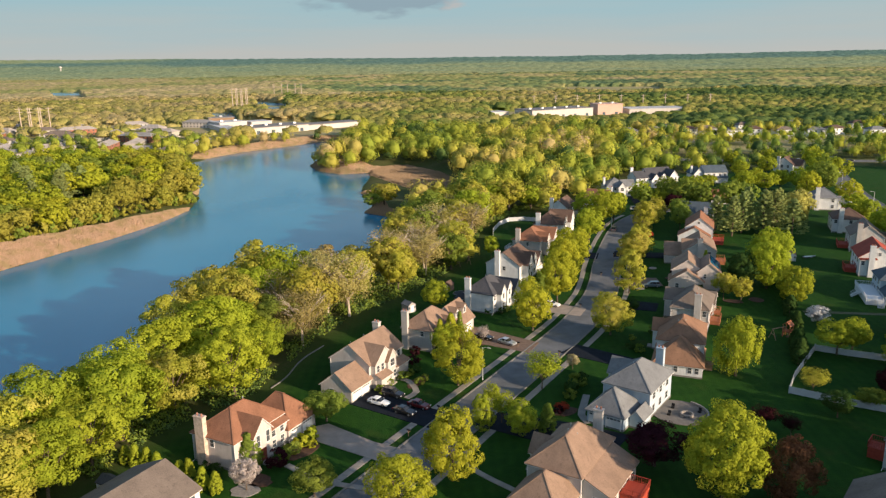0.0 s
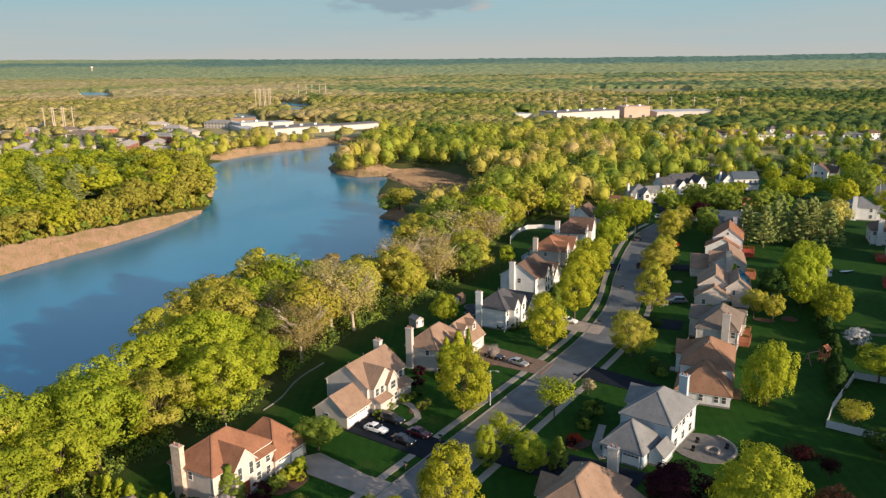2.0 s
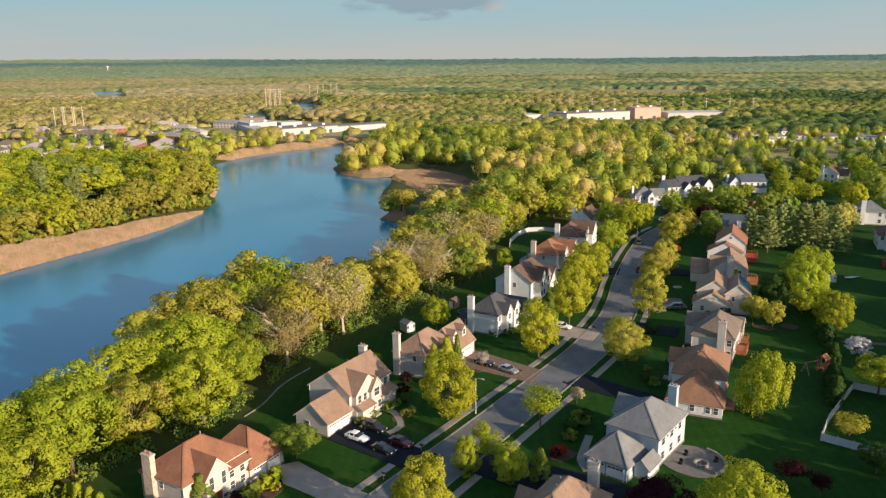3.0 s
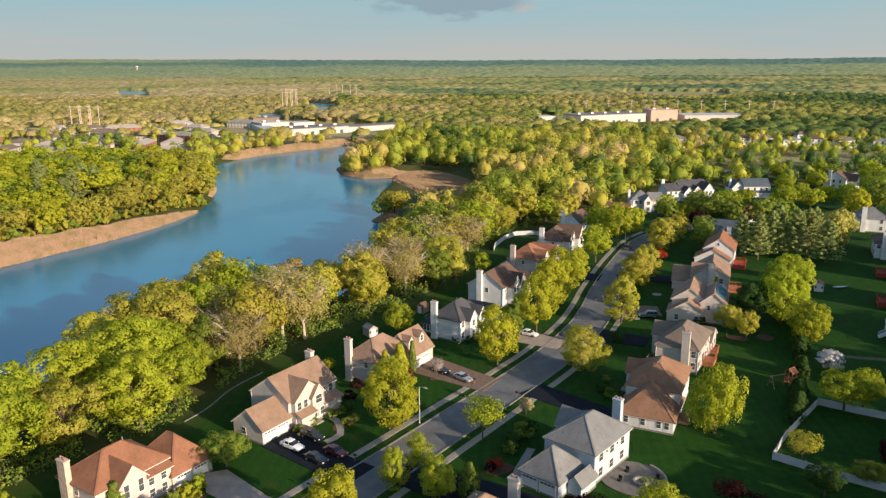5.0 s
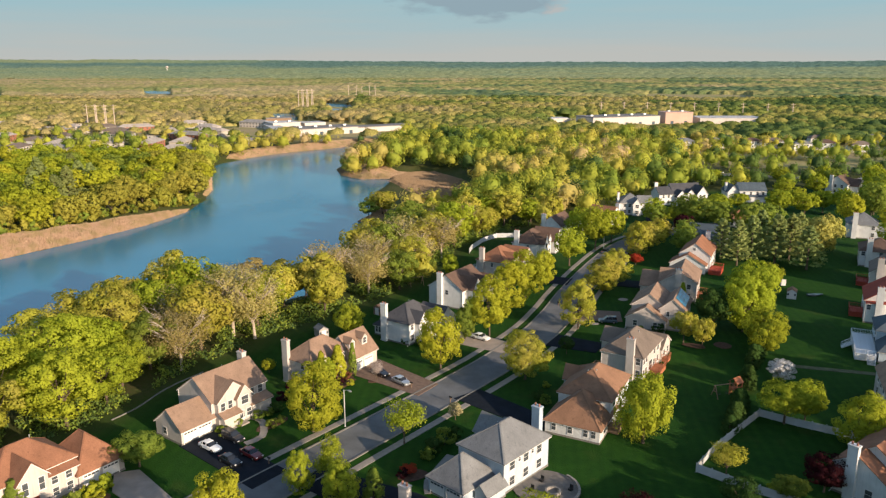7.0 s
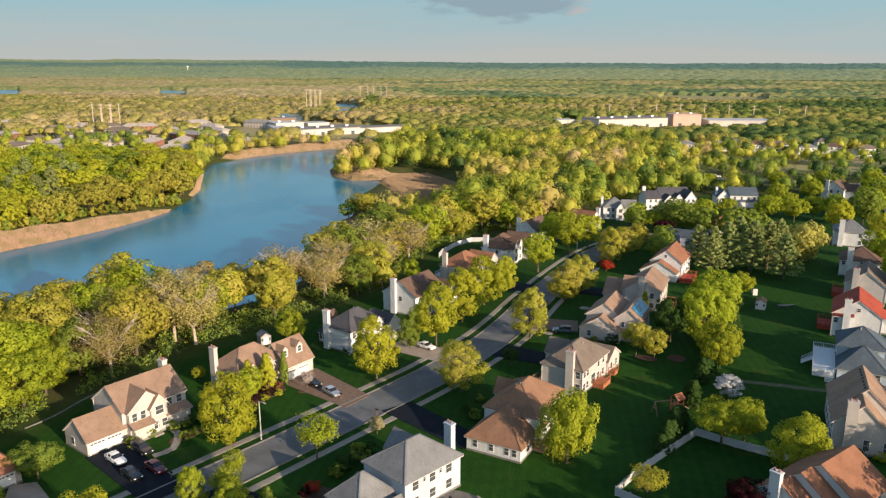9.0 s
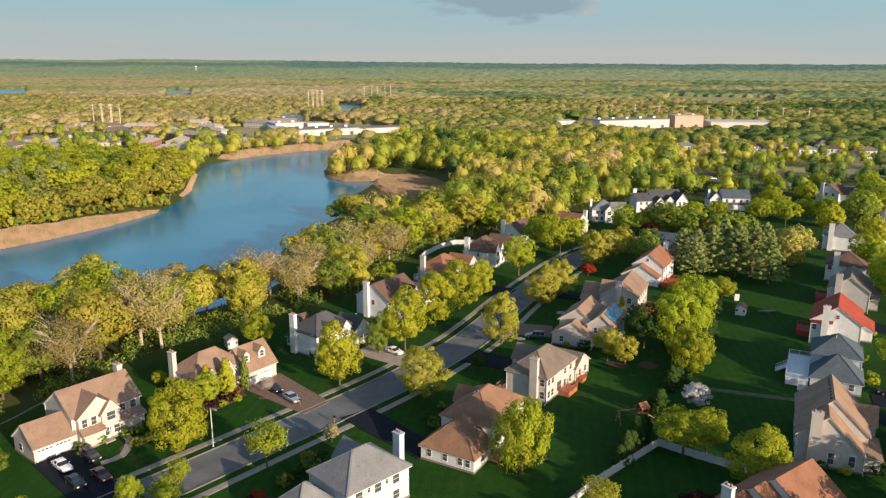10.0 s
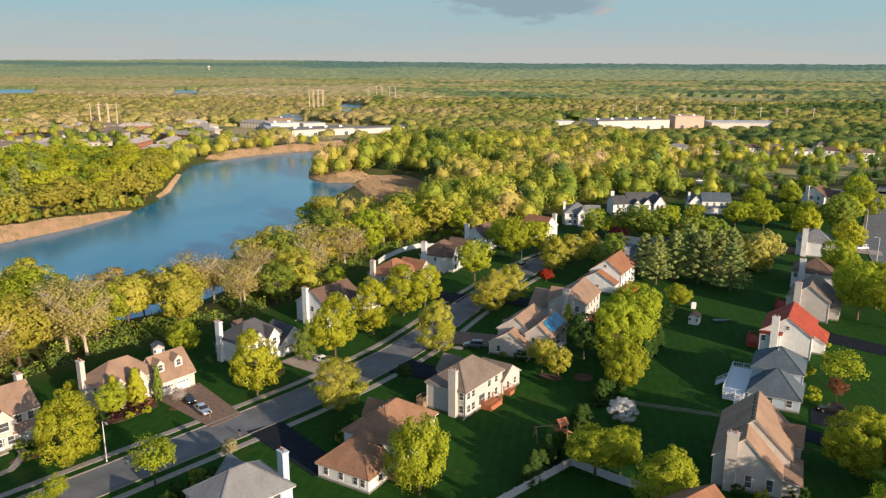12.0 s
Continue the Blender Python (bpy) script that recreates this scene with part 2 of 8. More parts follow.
M["deck"] = plain("stained_cedar_deck", (0.34, 0.125, 0.060), 0.75, var=0.25, scale=2)
M["deck_red"] = plain("red_painted_deck", (0.36, 0.055, 0.030), 0.7, var=0.2, scale=2)
M["deck_white"] = plain("weathered_white_deck", (0.62, 0.64, 0.66), 0.6, var=0.1)
M["pole_wood"] = plain("bleached_pole", (0.46, 0.37, 0.30), 0.85, var=0.15)
M["wood"] = plain("weathered_wood", (0.24, 0.155, 0.10), 0.85, var=0.3, scale=2)
M["bark"] = plain("bark", (0.105, 0.078, 0.055), 0.95, var=0.35, scale=4)
M["bark_pale"] = plain("pale_bark", (0.40, 0.335, 0.265), 0.95, var=0.3, scale=4)
M["metal"] = plain("galvanised_steel", (0.50, 0.50, 0.49), 0.45, 0.6, var=0.1)
M["pole_paint"] = plain("pale_grey_pole", (0.55, 0.55, 0.54), 0.5, 0.2, var=0.1)
M["dark_metal"] = plain("dark_metal", (0.03, 0.03, 0.032), 0.5, 0.4)
M["rubber"] = plain("tyre_rubber", (0.018, 0.018, 0.018), 0.9)
M["rim"] = plain("alloy_rim", (0.5, 0.5, 0.5), 0.3, 0.9)
M["carglass"] = glass_material("car_glass", (0.012, 0.014, 0.018))
M["headlight"] = plain("headlight_lens", (0.7, 0.7, 0.68), 0.1, var=0.05)
M["taillight"] = plain("tail_lens", (0.35, 0.01, 0.01), 0.2, var=0.05)
M["solar"] = glass_material("solar_cells", (0.010, 0.085, 0.16))
M["stone"] = plain("field_stone", (0.24, 0.22, 0.20), 0.9, var=0.3, scale=3)
M["tarp"] = plain("dark_mat", (0.025, 0.027, 0.035), 0.8)
M["blue_cover"] = plain("pale_blue_cover", (0.16, 0.36, 0.45), 0.6)
for key, col, met in (("c_white", (0.75, 0.75, 0.74), 0), ("c_silver", (0.50, 0.51, 0.52), 0.6), ("c_black", (0.012, 0.012, 0.014), 0.1), ("c_red", (0.11, 0.010, 0.010), 0.1), ("c_grey", (0.12, 0.13, 0.14), 0.4), ("c_blue", (0.06, 0.09, 0.12), 0.1)):
    m, nt, b = nodes_of("car_paint_" + key[2:], 0.28, met, 0.5)
    b.inputs["Coat Weight"].default_value = 0.6
    nt.links.new(mixed(nt, noise_of(nt, 1.5), col, tuple(min(1, c * 1.12) for c in col)), b.inputs["Base Color"])
    M[key] = m
LIME = (0.195, 0.215, 0.022)
M["f_lime"] = foliage("leaves_lime", (0.240, 0.280, 0.024), (0.445, 0.490, 0.048), 0.45, spread=0.26)
M["f_yellow"] = foliage("leaves_yellow_green", (0.300, 0.310, 0.026), (0.495, 0.495, 0.048), 0.45, spread=0.20)
M["f_green"] = foliage("leaves_green", (0.150, 0.205, 0.035), (0.300, 0.360, 0.060), 0.45, spread=0.30)
M["f_belt"] = foliage("leaves_lakeside", (0.285, 0.280, 0.034), (0.495, 0.475, 0.068), 0.45, warm=(0.50, 0.435, 0.09), spread=0.26)
M["f_bud"] = foliage("budding_leaves", (0.330, 0.270, 0.095), (0.520, 0.430, 0.170), 0.45, spread=0.4)
M["f_olive"] = foliage("leaves_olive_gold", (0.270, 0.250, 0.040), (0.440, 0.405, 0.075), 0.45, spread=0.22)
M["f_dark"] = foliage("leaves_dark_green", (0.028, 0.059, 0.017), (0.070, 0.119, 0.028), 0.28, spread=0.3)
M["f_pine"] = foliage("pine_needles", (0.185, 0.235, 0.080), (0.400, 0.440, 0.150), 0.45, spread=0.30)
M["f_willow"] = foliage("willow_leaves", (0.380, 0.370, 0.090), (0.620, 0.580, 0.160), 0.45, spread=0.2)
M["f_purple"] = foliage("purple_leaves", (0.022, 0.008, 0.011), (0.060, 0.016, 0.022), 0.28, spread=0.3)
M["f_copper"] = foliage("copper_leaves", (0.110, 0.042, 0.024), (0.270, 0.115, 0.062), 0.28, spread=0.2)
M["f_scarlet"] = foliage("scarlet_leaves", (0.193, 0.021, 0.014), (0.455, 0.052, 0.032), 0.28, spread=0.2)
M["f_white"] = foliage("white_blossom", (0.42, 0.41, 0.40), (0.68, 0.67, 0.66), 0.28, spread=0.1)
M["f_pinkish"] = foliage("pale_pink_blossom", (0.330, 0.270, 0.250), (0.550, 0.480, 0.440), 0.28, spread=0.1)
M["f_cream"] = foliage("cream_blossom", (0.300, 0.260, 0.130), (0.500, 0.440, 0.240), 0.28, spread=0.1)
M["reed"] = foliage("dry_reeds", (0.46, 0.310, 0.205), (0.66, 0.465, 0.320), 0.42, warm=(0.44, 0.335, 0.185), spread=0.1)
M["reed_brown"] = foliage("matted_reeds", (0.36, 0.25, 0.155), (0.47, 0.335, 0.215), 0.42, spread=0.1)
WOOD_TONES = ((0.0, (0.095, 0.150, 0.045)), (0.18, (0.20, 0.265, 0.038)), (0.45, (0.37, 0.375, 0.048)), (0.68, (0.46, 0.405, 0.070)), (0.86, (0.48, 0.38, 0.12)), (1.0, (0.50, 0.38, 0.18)))
M["woods"] = foliage("woods", (0, 0, 0), (1, 1, 1), 0.42, tone=tuple((p, (r * 1.10, g * 1.12, b * 1.30)) for p, (r, g, b) in WOOD_TONES))
# middle and far tints made paler and bluer, distance haze put in the colour
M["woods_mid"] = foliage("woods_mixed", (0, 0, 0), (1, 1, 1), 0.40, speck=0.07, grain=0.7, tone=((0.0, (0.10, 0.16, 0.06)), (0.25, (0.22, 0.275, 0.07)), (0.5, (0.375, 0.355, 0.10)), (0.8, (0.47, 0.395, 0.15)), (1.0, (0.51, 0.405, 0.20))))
M["woods_far"] = foliage("woods_olive_haze", (0, 0, 0), (1, 1, 1), 0.40, speck=0.0, grain=0.25, tone=((0.0, (0.14, 0.22, 0.13)), (0.25, (0.28, 0.345, 0.145)), (0.5, (0.42, 0.41, 0.165)), (0.8, (0.54, 0.465, 0.22)), (1.0, (0.58, 0.475, 0.27))))
# skyline greens pulled to blue-green and paler: haze mixed into the base colour
M["hazed_canopy"] = foliage("hazed_canopy", (0, 0, 0), (1, 1, 1), 0.40, speck=0.0, grain=0.10, tone=((0.0, (0.185, 0.305, 0.265)), (0.5, (0.36, 0.44, 0.27)), (1.0, (0.47, 0.475, 0.24))))
# ---------------------------------------------------------------- building tools
def part(name, bm, material, parent=None, label=""):
    me = bpy.data.meshes.new(name)
    bm.to_mesh(me)
    bm.free()
    me.materials.append(material)
    ob = new(name, me)
    if parent:
        ob.parent = parent
    if label:
        tagged(ob, label)
    return ob


def share(name, me, parent, m=None, label=""):
    ob = new(name, me)
    ob.parent = parent
    if m is not None:
        ob.matrix_basis = m
    if label:
        tagged(ob, label)
    return ob


def box(bm, x0, x1, y0, y1, z0, z1):
    v = [bm.verts.new((x, y, z)) for z in (z0, z1) for x, y in ((x0, y0), (x1, y0), (x1, y1), (x0, y1))]
    for f in ((3, 2, 1, 0), (4, 5, 6, 7), (0, 1, 5, 4), (1, 2, 6, 5), (2, 3, 7, 6), (3, 0, 4, 7)):
        bm.faces.new([v[i] for i in f])
    return v


def boxes(*dims):
    bm = bmesh.new()
    for d in dims:
        box(bm, *d)
    return bm


def beam(bm, a, b, w, h=None):
    """A square bar from a to b."""
    a, b = Vector(a), Vector(b)
    h = h or w
    d = (b - a).normalized()
    up = Vector((0, 0, 1)) if abs(d.z) < 0.95 else Vector((0, 1, 0))
    s = d.cross(up).normalized() * w / 2
    u = s.cross(d).normalized() * h / 2
    v = [bm.verts.new(p + q) for p in (a, b) for q in (-s - u, s - u, s + u, -s + u)]
    for f in ((3, 2, 1, 0), (4, 5, 6, 7), (0, 1, 5, 4), (1, 2, 6, 5), (2, 3, 7, 6), (3, 0, 4, 7)):
        bm.faces.new([v[i] for i in f])


def tube(bm, pts, radii, n=8, cap=True):
    """A tapering round limb along pts."""
    rings = []
    for i, p in enumerate(pts):
        p = Vector(p)
        d = (Vector(pts[min(i + 1, len(pts) - 1)]) - Vector(pts[max(i - 1, 0)])).normalized()
        a = d.cross(Vector((0.31, 0.87, 0.13))).normalized()
        b = d.cross(a)
        rings.append([bm.verts.new(p + (a * math.cos(k * math.tau / n) + b * math.sin(k * math.tau / n)) * radii[i]) for k in range(n)])
    for r, s in zip(rings, rings[1:]):
        for k in range(n):
            bm.faces.new((r[k], r[(k + 1) % n], s[(k + 1) % n], s[k]))
    if cap:
        bm.faces.new(rings[-1])
        bm.faces.new(rings[0][::-1])


def prism(bm, outline, z0, z1):
    a = [bm.verts.new((x, y, z0)) for x, y in outline]
    b = [bm.verts.new((x, y, z1)) for x, y in outline]
    n = len(a)
    bm.faces.new(b)
    bm.faces.new(a[::-1])
    for i in range(n):
        bm.faces.new((a[i], a[(i + 1) % n], b[(i + 1) % n], b[i]))


def mesh_from(name, verts, quads, material, tone=None, normals=None):
    """A mesh from arrays of corners and four-cornered faces."""
    me = bpy.data.meshes.new(name)
    me.vertices.add(len(verts))
    me.vertices.foreach_set("co", np.asarray(verts, np.float32).ravel())
    n = len(quads)
    k = quads.shape[1]
    me.loops.add(n * k)
    me.loops.foreach_set("vertex_index", np.asarray(quads, np.int32).ravel())
    me.polygons.add(n)
    me.polygons.foreach_set("loop_start", np.arange(0, n * k, k, dtype=np.int32))
    me.update(calc_edges=True)
    if tone is not None:
        at = me.attributes.new("tone", "FLOAT", "POINT")
        at.data.foreach_set("value", np.asarray(tone, np.float32))
    if normals is not None:
        at = me.attributes.new("custom_normal", "FLOAT_VECTOR", "POINT")
        at.data.foreach_set("vector", np.asarray(normals, np.float32).ravel())
    me.materials.append(material)
    me.validate()
    return me


def inside(poly, x, y):
    x, y = np.asarray(x, float), np.asarray(y, float)
    hit = np.zeros(x.shape, bool)
    for (ax, ay), (bx, by) in zip(poly, poly[1:] + poly[:1]):
        if ay == by:
            continue
        hit ^= ((ay > y) != (by > y)) & (x < (bx - ax) * (y - ay) / (by - ay) + ax)
    return hit


def off_line(line, x, y, closed=False):
    x, y = np.asarray(x, float), np.asarray(y, float)
    best = np.full(x.shape, 1e9)
    ends = line[1:] + line[:1] if closed else line[1:]
    for (ax, ay), (bx, by) in zip(line, ends):
        dx, dy = bx - ax, by - ay
        t = np.clip(((x - ax) * dx + (y - ay) * dy) / (dx * dx + dy * dy), 0, 1)
        best = np.minimum(best, np.hypot(x - ax - t * dx, y - ay - t * dy))
    return best


def smooth_line(pts, step=2.0):
    """A smooth curve through pts, in steps of about step metres."""
    out = []
    p = [Vector((*q, 0)) for q in pts]
    p = [2 * p[0] - p[1], *p, 2 * p[-1] - p[-2]]
    for i in range(1, len(p) - 2):
        n = max(2, int((p[i + 1] - p[i]).length / step))
        for k in range(n):
            t = k / n
            a, b, c, d = p[i - 1:i + 3]
            v = 0.5 * ((2 * b) + (c - a) * t + (2 * a - 5 * b + 4 * c - d) * t * t + (3 * b - a - 3 * c + d) * t ** 3)
            out.append((v.x, v.y))
    out.append((p[-2].x, p[-2].y))
    return out


def side_line(line, off):
    """The line shifted to its right by off metres."""
    out = []
    for i, (x, y) in enumerate(line):
        ax, ay = line[max(i - 1, 0)]
        bx, by = line[min(i + 1, len(line) - 1)]
        n = math.hypot(bx - ax, by - ay)
        out.append((x + (by - ay) / n * off, y - (bx - ax) / n * off))
    return out


def strip(bm, left, right, z0, z1):
    """A slab between two lines."""
    rows = [[bm.verts.new((*p, z)) for p, z in ((a, z0), (a, z1), (b, z1), (b, z0))] for a, b in zip(left, right)]
    for r, s in zip(rows, rows[1:]):
        for k in range(3):
            bm.faces.new((r[k], r[k + 1], s[k + 1], s[k]))
    bm.faces.new(rows[0][::-1])
    bm.faces.new(rows[-1])


# ---------------------------------------------------------------- the lie of the land
WATER_Z = -3.5
LAKE = [(-120, -60), (-100, 60), (-92, 100), (-77, 138), (-69, 165), (-66, 192), (-53, 208), (-37, 210), (-25, 224), (-22, 242), (-14, 276), (-16, 300), (-20, 318),
        (-34, 330), (-31, 345), (-33, 357), (-41, 384), (-43, 405), (-40, 430), (-43, 452), (-60, 449), (-75, 463), (-84, 488), (-83, 510), (-72, 540), (-74, 590), (-77, 632),
        (-100, 634), (-124, 601), (-150, 570), (-164, 540), (-172, 505), (-158, 462), (-132, 403), (-122, 372), (-119, 345), (-123, 312), (-132, 285), (-141.5, 264), (-151, 240), (-180, 190), (-260, 100), (-400, -60)]
POND_A = [(-294, 960), (-257, 962), (-226, 861), (-256, 862)]
POND_B = [(-300, 1228), (-223, 1145), (-210, 1085), (-270, 1137)]
POND_E = [(-249, 1069), (-218, 1075), (-205, 1000), (-223, 1005)]
POND_C = [(-862, 1712), (-792, 1708), (-720, 1560), (-780, 1572)]
POND_D = [(-1365, 1660), (-1213, 1695), (-1049, 1483), (-1183, 1453)]
PONDS = (POND_A, POND_B, POND_C, POND_D, POND_E)
MARSH = [(-40, 318), (-20, 312), (10, 350), (16, 405), (2, 450), (-19, 482), (-46, 470), (-50, 405), (-38, 350)]
LAWN = [(-75, -80), (-62, 60), (-56, 97), (-50, 115), (-36, 131), (-29, 158), (-21, 178), (-9, 194), (3, 216), (10, 234), (19, 279), (33, 300), (62, 322), (80, 356), (100, 388), (130, 405), (170, 412), (215, 440), (262, 420), (330, 300), (420, 100), (420, -80)]


def height(x, y):
    """The ground's height at x, y (numbers or arrays)."""
    x, y = np.asarray(x, float), np.asarray(y, float)
    d = off_line(LAKE, x, y, True)
    wet = inside(LAKE, x, y)
    bank = np.clip(d / 14, 0, 1)
    bank = WATER_Z + 0.25 + (-WATER_Z - 0.25) * bank * bank * (3 - 2 * bank)
    z = np.where(wet, WATER_Z - 0.1 - np.minimum(d * 0.35, 2.0), bank)
    low = inside(MARSH, x, y)
    dm = np.clip(off_line(MARSH, x, y, True) / 12, 0, 1)
    z = np.where(wet, z, np.where(low, np.minimum(z, WATER_Z + 0.4), np.minimum(z, WATER_Z + 0.4 + 3.1 * dm)))
    return z


def ground():
    xs = np.concatenate([[-5200, -3800, -2800, -2000, -1500], np.arange(-1200, -320, 25), np.arange(-320, 280, 4), np.arange(280, 900, 25), [1000, 1300, 1700, 2300, 3200, 4500, 5200]])
    ys = np.concatenate([[-1500, -700, -350], np.arange(-150, 20, 10), np.arange(20, 660, 4), np.arange(660, 1900, 20), [2000, 2300, 2700, 3300, 4000, 5200]])
    gx, gy = np.meshgrid(xs, ys)
    z = height(gx, gy)
    nx, ny = len(xs), len(ys)
    i = np.arange(nx * ny).reshape(ny, nx)
    quads = np.stack([i[:-1, :-1], i[:-1, 1:], i[1:, 1:], i[1:, :-1]], -1).reshape(-1, 4)
    me = mesh_from("ground", np.stack([gx, gy, z], -1).reshape(-1, 3), quads, M["ground"])
    lawn = np.where(inside(LAWN, gx, gy), 1.0, 0.0)
    near = np.clip(1 - off_line(LAWN, gx, gy, True) / 5, 0, 1) * 0.5
    lawn = np.where(lawn > 0, 1 - near, near)
    at = me.attributes.new("lawn", "FLOAT", "POINT")
    at.data.foreach_set("value", lawn.ravel().astype(np.float32))
    at = me.attributes.new("marsh", "FLOAT", "POINT")
    at.data.foreach_set("value", np.maximum(np.clip((gy - 600) / 60, 0, 1), np.clip((gy - 480) / 30, 0, 1) * np.clip((gx - 95) / 20, 0, 1)).ravel().astype(np.float32))
    for p in me.polygons:
        p.use_smooth = True
    tagged(new("ground", me), "green mown lawns running into brown woodland floor", "ground", kind="structure")
    bm = bmesh.new()
    v = [bm.verts.new(p) for p in ((-700, -200, WATER_Z), (60, -200, WATER_Z), (60, 660, WATER_Z), (-700, 660, WATER_Z))]
    bm.faces.new(v)
    for pond in PONDS:
        bm.faces.new([bm.verts.new((x, y, 0.12)) for x, y in pond])
    tagged(part("water", bm, M["water"]), "calm blue lake water with faint ripples", "water", kind="structure")


ground()

# ---------------------------------------------------------------- streets, walks and drives
STREET = smooth_line([(-40, 49), (-16, 88.2), (7.6, 126.1), (28.6, 160), (35.8, 173), (43.6, 190), (48.6, 205.5), (53.8, 225), (63.6, 256), (73.5, 281), (85, 298), (100, 312), (118, 322), (134, 326)])
HALF = 4.2


def street(line, half, name, label):
    bm = bmesh.new()
    strip(bm, side_line(line, -half), side_line(line, half), -0.3, 0.03)
    tagged(part(name, bm, M["asphalt"]), label, "road", kind="structure")
    for s in (-1, 1):
        bm = bmesh.new()
        a, b = side_line(line, s * half), side_line(line, s * (half + 0.32))
        strip(bm, *((a, b) if s > 0 else (b, a)), -0.3, 0.15)
        tagged(part("trim", bm, M["curb"]), "pale concrete kerb along the street", "kerb", kind="structure")


street(STREET, HALF, "road", "grey asphalt residential street, slightly worn")
BACK_STREET = smooth_line([(150, 60), (158, 130), (166, 190), (176, 250), (186, 300), (198, 345), (222, 410), (248, 470)], 4)
street(BACK_STREET, 5.0, "road", "grey asphalt street behind the second row")
CROSS_STREET = smooth_line([(120, 470), (170, 462), (215, 452), (290, 440), (360, 420)], 5)
street(CROSS_STREET, 4.5, "road", "grey asphalt street beyond the houses")


def pavement(line, off, width, stretch):
    """A walk of concrete slabs beside a street, between two places of its line."""
    mid = side_line(line, off)
    base = bmesh.new()
    a, b = stretch
    mid = [p for p in mid if a <= p[1] <= b]
    strip(base, side_line(mid, -width / 2 - 0.05), side_line(mid, width / 2 + 0.05), -0.2, 0.05)
    root = tagged(part("pavement", base, M["curb"]), "pale concrete pavement of square slabs beside the street", "pavement", kind="structure")
    bm = boxes((-0.72, 0.72, -width / 2, width / 2, 0.02, 0.09))
    me = bpy.data.meshes.new("slab")
    bm.to_mesh(me)
    bm.free()
    me.materials.append(M["concrete"])
    run, last = 0.0, Vector(mid[0])
    for p in mid[1:]:
        p = Vector(p)
        seg = p - last
        while run < seg.length:
            q = last + seg.normalized() * run
            share("slab", me, root, pose(q.x, q.y, 0, 0, 0, math.degrees(math.atan2(seg.y, seg.x))))
            run += 1.5
        run -= seg.length
        last = p


pavement(STREET, -(HALF + 2.7), 1.35, (70, 300))
pavement(STREET, HALF + 2.6, 1.35, (70, 262))


def slab_area(name, outline, mat, label, category, top=0.1):
    bm = bmesh.new()
    prism(bm, outline, -0.2, top)
    bmesh.ops.recalc_face_normals(bm, faces=bm.faces)
    return tagged(part(name, bm, M[mat]), label, category, kind="structure")


def driveway(outline, mat, label):
    slab_area("driveway", outline, mat, label, "driveway", 0.11)


driveway([(-25, 116.8), (-22.4, 111.6), (-8.6, 103.0), (-5.9, 107.6), (-12.6, 111.2), (-21.5, 118.3)], "drive_tan", "broad tan concrete driveway leading to a garage")
driveway([(-14.6, 133.4), (-18.6, 126.4), (-1.2, 114.8), (2.4, 120.8), (-6, 126)], "drive_dark", "black asphalt driveway with parked cars")
driveway([(2.5, 160.5), (7.8, 168.6), (22.6, 156.8), (19.4, 150.8)], "paver", "brown paved driveway with parked cars")
driveway([(20, 182), (23.5, 189.5), (38.4, 180.8), (35.6, 174.8)], "drive_tan", "tan concrete driveway beside a street tree")
driveway([(26.5, 150.4), (31.2, 155.2), (45.6, 143.6), (43.4, 138.2)], "drive_dark", "dark asphalt driveway crossing the lawn")
driveway([(24.5, 116.4), (32.6, 111.8), (27.5, 104.8), (19, 108.6), (4.8, 117.0), (7.8, 122.4)], "drive_dark", "dark asphalt driveway in front of a double garage")
driveway([(50.8, 199.8), (64.4, 199.6), (64.6, 207.6), (52.8, 208.4)], "paver", "brown paved driveway with a light car")
driveway([(44.6, 181), (47.8, 188.4), (58.5, 183.8), (56, 177.5)], "drive_dark", "dark asphalt driveway behind a low hip roof")
driveway([(57.5, 233), (59.5, 240), (76.5, 236.5), (75, 229.5)], "drive_dark", "dark asphalt driveway on the shaded side")
driveway([(41.8, 233.5), (44.2, 240.8), (53.8, 238), (51.6, 230.5)], "drive_dark", "dark asphalt driveway between street trees")
driveway([(128.2, 178.5), (126.5, 171.8), (158.5, 163.8), (160, 170.8)], "drive_dark", "dark asphalt driveway with a black car")
driveway([(138, 219.5), (141.5, 226), (168, 208), (166, 201)], "drive_dark", "grey asphalt driveway to the back street")
driveway([(118.5, 168), (124, 170), (156, 152), (154, 146)], "drive_dark", "grey asphalt driveway beside a tan roof")
driveway([(164, 318), (166, 325), (188.5, 315.5), (187, 308)], "drive_tan", "tan concrete driveway with a white van")
driveway([(90, 345), (94, 350), (92, 310), (86, 306)], "drive_dark", "asphalt driveway at the end of the street")
driveway([(112, 362), (119, 362), (120, 330), (112, 328)], "drive_dark", "asphalt driveway to a broad house")


def garden_path(pts, width, label, mat="concrete", top=0.10):
    line = smooth_line(pts, 1.5)
    bm = bmesh.new()
    strip(bm, side_line(line, -width / 2), side_line(line, width / 2), -0.1, top)
    tagged(part("path", bm, M[mat]), label, "path", kind="structure")


